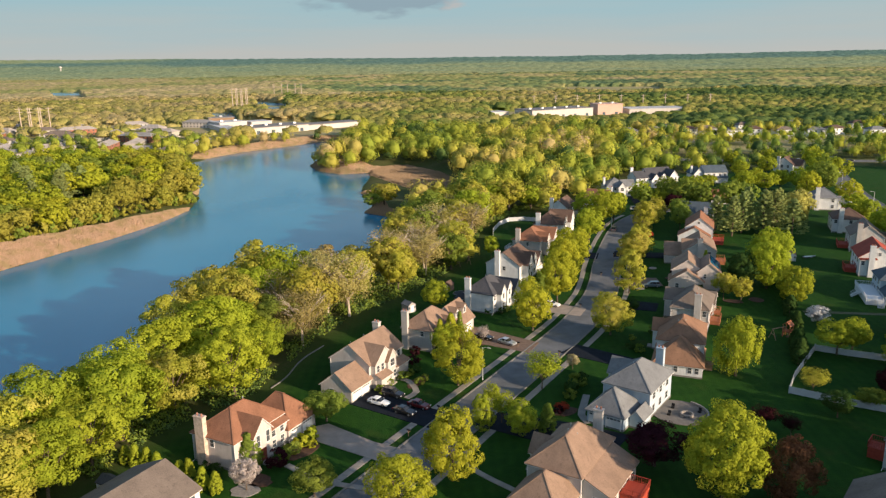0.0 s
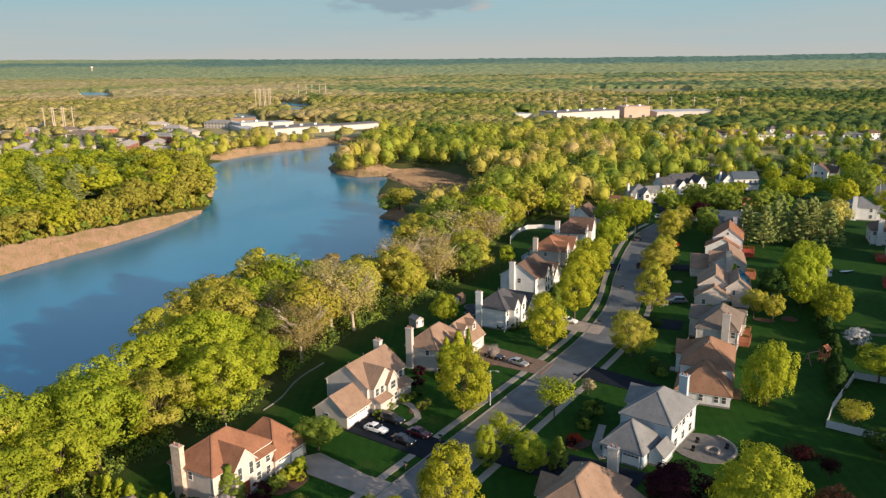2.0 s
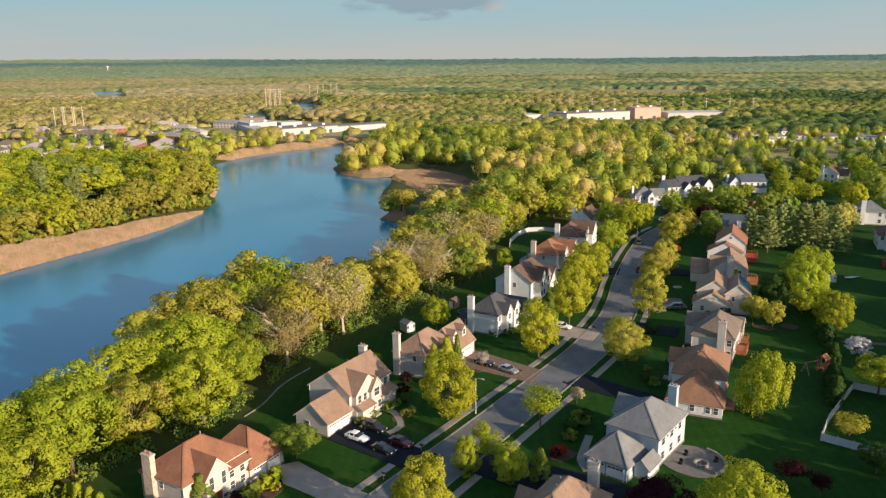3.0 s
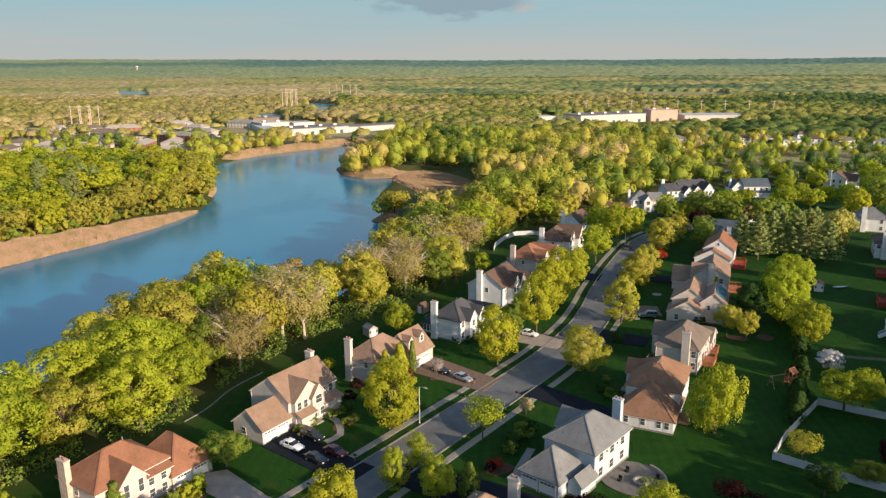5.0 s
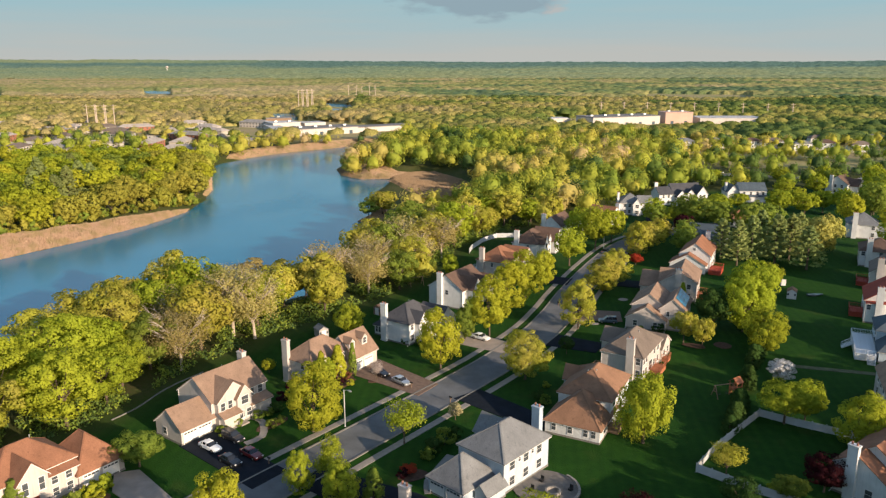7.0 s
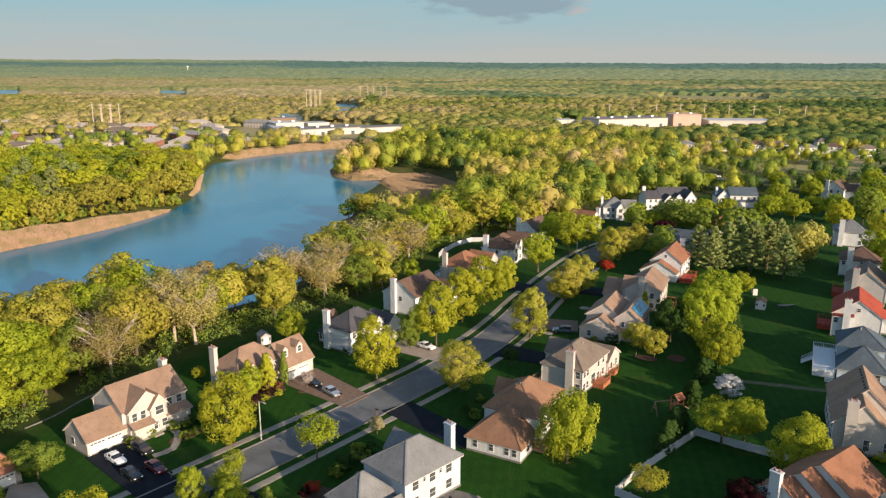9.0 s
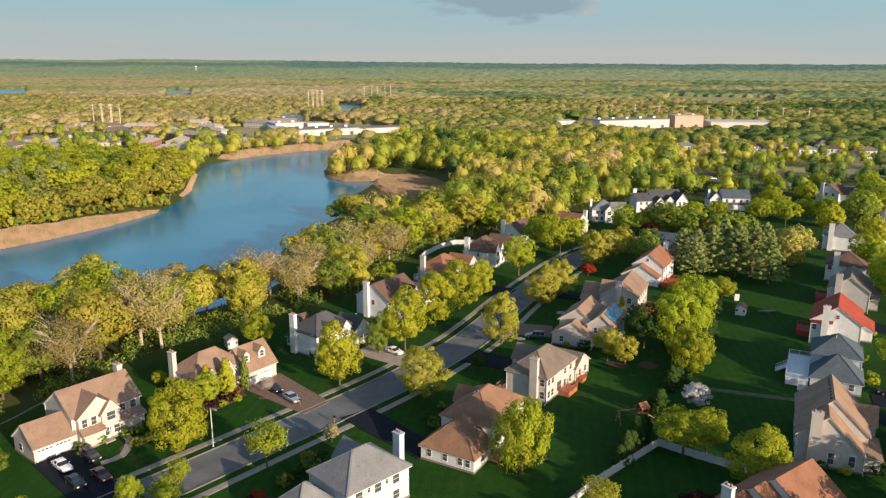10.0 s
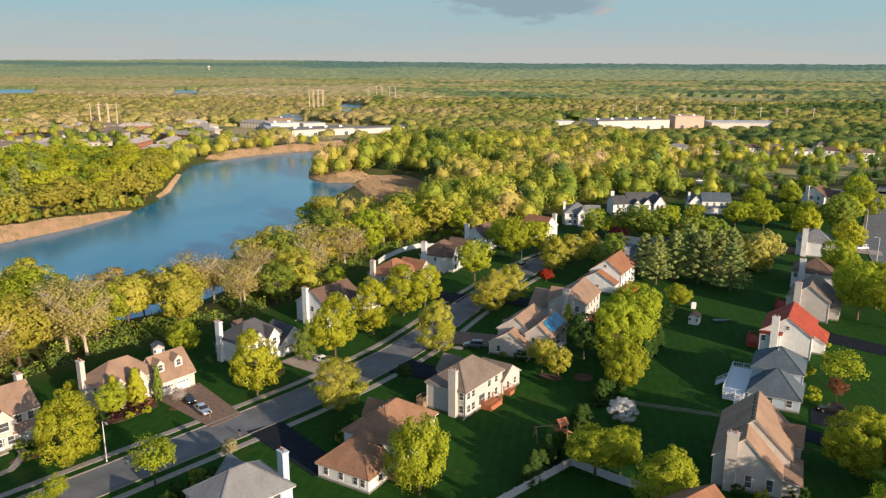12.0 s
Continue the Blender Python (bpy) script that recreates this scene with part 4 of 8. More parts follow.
h = house(34.8, 262.4, -21, [(0, 8.6, 0, 12, 5.4, "hip", 8.8), (3, 11.5, 10.5, 17.5, 4.6, "gx", 8.2), (5, 10.6, 2.2, 5.6, 5.4, "gx", 8.0), (5, 10.2, 6.6, 9.6, 5.2, "gx", 7.4)], "s_white", "r_umber",
          "white house with a brown hip roof and front gables", LEFT, chimneys=[(1.6, -0.35, 9.4, 1.6, 0.9)], windows=[(0, "S", (5.5,), (UP,), 0.8, 1.2), (2, "E", (3.9,), (DN, UP), 1.4, 1.4), (3, "E", (8.1,), (DN, UP), 1.2, 1.4)], garages=[(1, "E", 12.4, 2.5), (1, "E", 15.4, 2.5)])
h = house(44.6, 291.6, -26, [(0, 7.8, 0, 12, 5.4, "gy", 8.6), (4, 10, 10, 16, 3.2, "gx", 6.2)], "s_white", "r_umber", "white house with a dark brown gable roof", LEFT, chimneys=[(1.2, -0.35, 9.4, 1.5, 0.9)],
          windows=[(0, "S", (4.5,), (UP,), 0.8, 1.2), (0, "E", (2.5, 5.5, 8.5), (DN, UP))])
h = house(63, 312, -30, [(0, 10, 0, 9, 5.4, "gx", 8.6), (2, 8, -5, 0, 3, "gy", 5.6)], "s_white", "r_rust", "white house with a rust roof among crowns", LEFT, chimneys=[(8.5, 9.2, 9.2)], windows=[(0, "S", (2, 8), (UP,)), (1, "S", (5,), (DN,))])
h = house(78.6, 338.6, 4, [(0, 9.6, 0, 9.6, 5.4, "hip", 8.7), (8, 14, 2, 8, 5.0, "gx", 7.6), (5, 8.4, -2.4, 3, 5.2, "gy", 7.4)], "s_white", "r_grey", "white house with a grey hip roof at the bend", LEFT, chimneys=[(-0.3, 4, 9.2, 0.9, 1.5)],
          windows=[(0, "S", (2, 4), (DN, UP)), (2, "S", (6.7,), (DN, UP), 1.4, 1.4), (1, "S", (11.5, 13), (DN, UP))])
h = house(98.6, 362.0, 17, [(0, 9, 0, 8.5, 5.2, "gx", 8.0), (7, 21, 0.5, 9.5, 5.4, "gx", 9.2), (7.5, 12.0, -2.2, 5, 4.4, "gy", 7.0), (12.5, 16.5, -1.6, 5, 5.0, "gy", 7.2), (17.0, 22.0, -3.0, 5, 5.4, "gy", 8.6)], "s_white", "r_dark",
          "broad white house with three front gables and a dark roof", LEFT, chimneys=[(2.2, 8.6, 9.4)], windows=[(0, "S", (2, 4.5), (DN, UP)), (2, "S", (9.7,), (DN, 2.9), 1.6, 1.2), (3, "S", (14.5,), (DN, UP), 1.2, 1.4), (4, "S", (18.5, 20.5), (DN, UP))])
h = house(134.0, 374.6, 2, [(3, 15, 0, 9.5, 5.6, "gx", 8.6), (-2, 3, 1.5, 12, 4.6, "gy", 7.6), (3.2, 14.8, -1.3, 0, 3.1, "gx", 3.6)], "s_white", "r_slate", "white house with a slate-blue roof and dark shutters", LEFT,
          windows=[(0, "S", (5, 8, 11, 13.5), (UP, DN)), (1, "S", (-1, 1.2), (DN,))], chimneys=[(-1.8, 6, 8.4, 0.9, 1.3)])
h = house(185.5, 404.5, -38, [(0, 10, 0, 12, 5.4, "gy", 9.0), (5, 14, 3, 10, 4.6, "gx", 7.6)], "s_white", "r_umber", "white gabled house with a brown roof on the back street", BACK, chimneys=[(2.5, -0.3, 9.4)], windows=[(0, "S", (2, 4.5, 7.5), (DN, UP))])

# across the street, from near to far
h = house(12.2, 94.4, -32.3, [(0.2, 8.8, 0, 13.6, 5.5, "hip", 8.9), (0.2, 8.4, -7.4, 1.5, 2.8, "hip", 6.5), (8.8, 13.2, 0.6, 12.4, 5.2, "shed", 3.2, None, 3.1), (-1.8, 4, 5.2, 8.8, 4.4, "gx", 6.6)], "s_cream", "r_tan",
          "cream house with a broad tan hip roof and a rear wing", RIGHT, chimneys=[(6.2, 13.9, 9.8, 1.5, 0.9)], windows=[(0, "E", (2.5, 6, 10), (4.4,), 0.8, 0.7), (2, "E", (2.5, 5, 8, 10.5), (DN,), 1.0, 1.4), (1, "W", (-5, -2), (DN,)), (2, "S", (11,), (DN,))],
          doors=[(3, "W", 7)], vents=[(4.0, 6.5, 8.7), (3.6, 8.5, 8.7), (5.4, 6.8, 8.2)])
deck(h, 13.3, 16.6, 4.2, 8.6, 1.9, "deck_red", stairs="out")
h = house(30.0, 123.0, -36, [(0.3, 9.3, 0, 11.6, 5.5, "hip", 8.7), (0.2, 7.2, -7.0, 0.4, 2.9, "hip", 6.3), (7.4, 9.7, -4.6, -0.1, 2.2, "gy", 3.4), (-1.2, 4.5, 5.6, 9.8, 5.3, "gx", 7.6)], "s_blue", "r_grey",
          "pale blue-white house with a grey hip roof and double garage", RIGHT, chimneys=[(6.8, 11.8, 9.8, 1.5, 1.0)],
          windows=[(0, "E", (2.0, 5.5, 9.0), (DN, UP), 1.2, 1.4), (0, "E", (3.8, 7.2), (4.2,), 0.5, 0.9), (3, "W", (6.6, 8.8), (DN, UP)), (1, "E", (-3.5,), (DN,))], garages=[(1, "S", 2.0, 2.7), (1, "S", 5.3, 2.7)], vents=[(4.0, 5.0, 8.3), (4.9, 4.2, 8.0), (5.2, 3.6, 7.7)])
h = house(46.4, 144.6, -21, [(0.2, 9.8, 0, 13.0, 5.4, "hip", 8.7), (0.0, 9.9, -6.6, 4.2, 2.75, "hip", 6.9), (-1.4, 3.5, 7.4, 10.6, 5.0, "gx", 7.0)], "s_white", "r_brown",
          "white house with a large brown hip roof and low wing", RIGHT, windows=[(1, "S", (1.6, 4.6, 7.4, 8.8), (DN,), 0.75, 1.4), (1, "E", (-3.6,), (DN,)), (0, "E", (2.0, 2.9, 7, 10), (UP,), 0.7, 1.3), (0, "W", (5.0, 11.5), (DN, UP))],
          doors=[(2, "W", 9)], vents=[(4.8, 4.6, 8.6), (5.6, 5.0, 8.4), (4.2, 4.4, 8.3)])
stair(h, 9.9, -0.6, 1.2, 1, 0, "wood")
deck(h, 9.9, 11.9, -1.6, 0.6, 1.2, "wood", stairs="out")
h = house(56.0, 166.2, -25, [(0.2, 8.9, 0, 13.2, 5.4, "hip", 8.6), (2.6, 9.2, 12.8, 19.6, 3.0, "gx", 5.2), (-2.4, 2, 7, 12, 5.0, "gx", 7.2)], "s_cream", "r_taupe", "cream house with a taupe hip roof and a cedar deck", RIGHT,
          chimneys=[(6.4, -0.4, 9.2, 1.6, 0.9)], windows=[(0, "E", (1.0, 2.6, 8.2, 10.8), (DN, UP), 1.0, 1.4), (0, "S", (8.0,), (DN, UP), 0.9, 1.4), (1, "E", (14.8, 17.6), (DN,), 0.9, 1.3), (0, "E", (5.6,), (0.9,), 2.0, 2.0)], vents=[(4.4, 5.5, 8.4), (5.6, 7.5, 8.1)])
deck(h, 8.95, 11.3, 5.2, 9.4, 0.9, "deck", stairs="out")
deck(h, 9.25, 10.7, 13.2, 15.2, 0.7, "deck", stairs="out")
deck(h, -1.5, 0.1, -1.2, 1.2, 1.2, "wood", rail=True)
h = house(64.7, 195.6, -18, [(0, 9.3, 0, 6.4, 2.9, "gy", 5.9), (0.6, 9.0, 3.0, 14.0, 5.4, "gy", 8.4), (7.6, 13.6, 2.2, 13.4, 5.4, "gy", 7.9)], "s_pink", "r_tan", "beige house with tan gables and roof solar panels", RIGHT,
          windows=[(0, "S", (2.2, 7.0), (DN,), 0.9, 1.3), (2, "S", (9.6,), (UP,), 0.7, 1.2), (2, "E", (4, 7, 10), (DN, UP), 0.9, 1.4)], garages=[(0, "W", 3.2, 4.8)], chimneys=())
for i in range(3):
    for k in range(5):
        y0 = 4.0 + k * 1.75
        s0, s1 = 0.5 + i * 1.05, 1.5 + i * 1.05
        sp = bmesh.new()
        c, sl = 1 / math.hypot(1, 0.833), 0.833 / math.hypot(1, 0.833)
        v = [sp.verts.new((10.6 + s * c, y, 7.9 - s * sl + 0.36)) for s, y in ((s0, y0), (s1, y0), (s1, y0 + 1.68), (s0, y0 + 1.68))]
        w = [sp.verts.new((q.co.x, q.co.y, q.co.z - 0.05)) for q in v]
        sp.faces.new(v)
        sp.faces.new(w[::-1])
        for j in range(4):
            sp.faces.new((v[j], w[j], w[(j + 1) % 4], v[(j + 1) % 4]))
        bmesh.ops.recalc_face_normals(sp, faces=sp.faces)
        part("solar_panel", sp, M["solar"], h, "blue roof solar panel")
part("bay", boxes((13.6, 15.2, 4.2, 7.4, 0, 3.0)), M["s_cream"], h)
part("bay_roof", roof_mesh(13.6, 15.2, 4.2, 7.4, 3.0, "shed", 2.5, 3.0, 0, 0.2, 0.03, 0.12), M["r_umber"], h)
h = house(77.2, 220.2, -16, [(0, 9.0, 0, 14.6, 5.4, "gy", 8.3), (-6.2, 0.2, 2.2, 12.2, 2.9, "gx", 6.0), (-1, 4, 1.0, 8, 5.2, "gx", 7.8)], "s_cream", "r_tan", "cream house with taupe gables and a low garage", RIGHT,
          chimneys=[(4.2, -0.35, 9.2, 1.6, 0.9)], windows=[(0, "E", (3, 6, 9, 12), (DN, UP)), (0, "S", (7,), (DN, UP))], garages=[(1, "W", 5.2, 2.5), (1, "W", 9.0, 2.5)])
deck(h, 9.0, 12.4, 4, 9, 0.9, "deck", stairs="out")
h = house(87.6, 252.4, -20, [(0, 9.2, 0, 14.0, 5.4, "gy", 8.8), (-2.2, 8.4, -3.4, 3.5, 2.9, "gy", 5.9)], "s_white", "r_rust", "white gabled house with rust roofs and a red deck", RIGHT, chimneys=[(6.4, 14.2, 10.0, 1.4, 1.0)],
          windows=[(1, "S", (2.2, 3.4), (DN,), 0.8, 1.2), (0, "E", (1.5, 4, 8, 11), (DN, UP)), (0, "S", (4.4,), (6.6,), 0.7, 0.8)], garages=[(1, "W", -1.6, 2.6)])
deck(h, 9.2, 13.0, -2.2, 4.6, 1.2, "deck_red", stairs="out")
h = house(97, 290, -24, [(0, 13, 0, 9, 3.2, "gx", 6.6), (2, 7, -4, 0, 3.0, "gy", 5.4)], "s_beige", "r_slate", "low house with a slate-grey roof behind pines", RIGHT, windows=[(0, "S", (9, 11), (DN,))])
h = house(118, 318, 6, [(0, 11, 0, 8, 3.0, "hip", 6.0)], "s_white", "r_rust", "small white house with a rust roof behind dark trees", RIGHT, windows=[(0, "S", (2, 5, 8), (DN,))])

# the second row, from near to far
# the first two houses are added past the seen row, to cast shade
h = house(31.0, 56.5, -38, [(0, 10.5, 0, 13, 5.4, "hip", 8.8), (2, 10, -7, 0, 2.9, "gy", 6)], "s_white", "r_grey", "white house with a grey hip roof, added to cast shade", BACK, windows=[(0, "W", (3, 7, 10), (DN, UP))])
h = house(50.5, 77.5, -40, [(0, 10.5, 0, 13, 5.4, "gy", 9.0), (2, 10, -6, 0, 2.9, "gy", 6)], "s_cream", "r_taupe", "cream house with a taupe gable roof, added to cast shade", BACK, windows=[(0, "W", (3, 7, 10), (DN, UP))])
h = house(70.2, 99.2, -42, [(0, 10.5, 0, 13, 5.4, "gy", 9.0), (8, 12, 3, 8, 5.0, "gx", 7.6)], "s_white", "r_umber", "white house with a dark roof and a red deck", BACK, chimneys=[(3.2, -0.4, 9.6)], windows=[(0, "W", (1.4, 5, 9), (DN, UP))])
deck(h, -3.0, 0, 2.6, 5.6, 1.9, "deck_red", stairs="in")
h = house(87.6, 124.6, -45, [(0, 9.6, 0, 3.2, 5.2, "gy", 7.2, 3.0, 2.7), (0, 11.0, 3.2, 6.2, 5.2, "gy", 8.1, 4.3, 3.5), (0, 11.0, 6.2, 15.2, 5.2, "gy", 8.9)], "s_white", "r_rust", "white house with a stepped bright rust gable roof", BACK, chimneys=[(2.6, -0.4, 8.9, 1.5, 0.9)],
          windows=[(2, "W", (1.4, 4.5, 8, 11.5), (DN, UP)), (0, "S", (1.0, 5.2), (DN,)), (2, "E", (8.8, 12.4), (DN, UP))])
h = house(105.2, 147.1, -15, [(0, 9.9, 0, 5.2, 5.4, "gy", 8.9, 4.3, 3.0), (0, 10.8, 5.2, 16.4, 5.4, "gy", 9.9, 5.2, 4.6), (8.4, 12.4, 10.8, 14.4, 4.4, "gx", 6.8), (9.9, 12.4, 1.2, 9, 2.9, "shed", 2.2, None, 2.4)], "s_cream", "r_tan", "tall cream house with steep tan gables", BACK,
          chimneys=[(2.5, -0.4, 9.7, 1.7, 1.0)], chimney_mat=M["s_cream"], windows=[(0, "S", (5.2, 8.2), (DN,), 0.9, 1.9), (0, "W", (1.4, 3.6), (DN, UP), 0.9, 1.5), (1, "W", (7, 10, 13), (DN, UP)), (3, "E", (3, 6), (0.6,), 1.2, 1.3)],
          vents=[(3.6, 2.0, 8.5), (4.6, 8, 9.4), (4.6, 11, 9.4)])
for k in range(7):
    part("ridge_vent", boxes((4.55, 4.95, 6.0 + k * 1.45, 6.5 + k * 1.45, 9.3, 9.82)), M["dark_metal"], h)
h = house(118.6, 185.0, -18, [(0, 9.2, 0, 9.0, 5.4, "hip", 8.6), (0.2, 9.4, -6.8, 2.0, 2.8, "hip", 6.5)], "s_blue", "r_slate", "pale blue house with slate hip roof and white deck", BACK,
          windows=[(1, "S", (4.2, 7.6), (DN,), 0.9, 1.3), (0, "W", (2, 5, 7), (UP, DN)), (1, "W", (-4.6,), (0.9,), 1.8, 1.9)], chimneys=(), vents=[(4.2, 3.6, 8.3), (6.2, 6.2, 8.0)])
deck(h, -4.4, -0.05, -6.6, 8.0, 1.5, "deck_white", stairs="in")
stair(h, -4.4, 0.6, 1.5, -1, 0, "deck_white", 1.6)
stair(h, -1.2, -6.7, 1.5, 0, -1, "deck_white", 1.5)
h = house(125.2, 207.7, -20, [(0, 10.4, 0, 13, 5.4, "gy", 9.0), (10.4, 13.0, 4.8, 12.4, 4.4, "shed", 3.0, None, 2.9), (0, 4.2, -2.0, 0, 5.0, "shed", 5.0, None, 5.3)], "s_white", "r_red", "white house with a bright red gable roof", BACK,
          chimneys=[(3.0, -2.2, 9.6, 1.5, 0.9)], windows=[(0, "W", (2, 5, 9), (DN, UP)), (2, "S", (0.8,), (UP,), 0.8, 1.3), (0, "S", (5.4,), (6.2,), 0.7, 0.8), (1, "E", (6, 9), (DN,))])
deck(h, -3.2, 0, 2, 7, 1.3, "deck_red")
h = house(137.4, 234.9, -22, [(0, 9.8, 0, 13.4, 5.4, "gy", 9.0), (8, 12.0, 3, 9, 3.2, "gx", 5.8)], "s_cream", "r_taupe", "cream gabled house with a grey-brown roof", BACK, chimneys=[(2.4, -0.4, 9.7, 1.6, 0.9)], windows=[(0, "W", (3, 7, 10), (DN, UP)), (0, "E", (1.5,), (DN, UP))])
deck(h, -3.2, 0, 4, 9.5, 1.2, "deck_red")
h = house(145.6, 262.6, -20, [(0, 11.0, 0, 11.5, 5.2, "hip", 8.4)], "s_white", "r_umber", "white house with a dark red-brown hip roof", BACK, chimneys=[(2.6, -0.4, 9.2, 1.6, 0.9)], windows=[(0, "S", (1.0, 6), (UP,)), (0, "W", (3, 8), (DN, UP))])
h = house(157.6, 304.2, -18, [(0, 10.5, 0, 10.5, 5.4, "hip", 8.9), (9.5, 13, 1, 6, 3.2, "gx", 5.6)], "s_white", "r_grey", "white house with a pale grey hip roof", BACK, chimneys=[(2.4, -0.4, 9.6, 1.7, 0.9)], windows=[(0, "S", (8.5,), (DN, UP)), (0, "W", (2, 5, 8), (DN, UP))])
deck(h, -4, 0, 1.5, 7, 1.0, "wood")

# ---------------------------------------------------------------- trees
def leaf_cards(rng, centres, normals, size, droop=0.0):
    """Small three-cornered leaf sprays at the centres."""
    n = len(centres)
    nor = normals / np.linalg.norm(normals, axis=1, keepdims=True)
    ref = rng.normal(size=(n, 3))
    a = np.cross(nor, ref)
    a /= np.linalg.norm(a, axis=1, keepdims=True)
    b = np.cross(nor, a)
    s = size * rng.uniform(0.6, 1.35, (n, 1))
    w = s * rng.uniform(0.55, 0.95, (n, 1))
    k = nor * s * rng.uniform(-0.25, 0.25, (n, 1))
    v = np.stack([centres - a * s - b * w * 0.5 + k, centres + a * s - b * w * 0.5, centres + b * w * 1.2 - k], 1)
    if droop:
        v[:, 2, 2] -= s[:, 0] * droop
    return v.reshape(-1, 3), np.arange(n * 3).reshape(n, 3), nor


def soft_normals(out, nor, share_out):
    """Leaf normals eased towards the crown's own roundness, three to a spray."""
    m = out / np.linalg.norm(out, axis=1, keepdims=True) * share_out + nor * (1 - share_out)
    return np.repeat(m / np.linalg.norm(m, axis=1, keepdims=True), 3, 0)


def lobed(rng, n, r, zc, rz, lobes=9, depth=0.3, fill=0.35, flat=0.75):
    """Places and ways out for n clumps of a crown with bulges and gaps."""
    d = rng.normal(size=(n, 3))
    d /= np.linalg.norm(d, axis=1, keepdims=True)
    c = rng.normal(size=(lobes, 3))
    c /= np.linalg.norm(c, axis=1, keepdims=True)
    near = (d @ c.T).max(1)
    bulge = 1 - depth + depth * np.clip((near - 0.45) / 0.5, 0, 1)
    rad = bulge * (1 - fill * rng.random(n) ** 1.6)
    p = d * rad[:, None]
    p[:, 2] = np.where(p[:, 2] < 0, p[:, 2] * flat, p[:, 2])
    return p * (r, r, rz) + (0, 0, zc), d


def limb_mesh(rng, hgt, r, trunk_top, thick, n_limbs, lean=0.0, reach=0.7, twigs=0):
    bm = bmesh.new()
    top = trunk_top
    tube(bm, [(0, 0, -0.4), (0, 0, 0.3), (lean * 0.3, 0, top * 0.5), (lean, 0, top)], [thick * 1.45, thick, thick * 0.82, thick * 0.55], 7)
    for i in range(n_limbs):
        a = i * 2.4 + rng.uniform(-0.4, 0.4)
        z0 = top * rng.uniform(0.5, 1.0)
        q = reach * r * rng.uniform(0.6, 1.0)
        z1 = z0 + (hgt - z0) * rng.uniform(0.45, 0.85)
        m = (math.cos(a) * q * 0.45, math.sin(a) * q * 0.45, z0 + (z1 - z0) * 0.45)
        tube(bm, [(lean * 0.7, 0, z0), m, (math.cos(a) * q, math.sin(a) * q, z1)], [thick * 0.42, thick * 0.28, thick * 0.07], 5)
        for k in range(twigs):
            t = rng.uniform(0.25, 0.95)
            p = Vector(m).lerp(Vector((math.cos(a) * q, math.sin(a) * q, z1)), t)
            g = a + rng.uniform(-1.2, 1.2)
            e = p + Vector((math.cos(g), math.sin(g), rng.uniform(0.5, 1.3))) * rng.uniform(0.9, 2.0)
            tube(bm, [p, p.lerp(e, 0.5) + Vector((0, 0, 0.15)), e], [thick * 0.16, thick * 0.11, thick * 0.04], 3, False)
    return bm


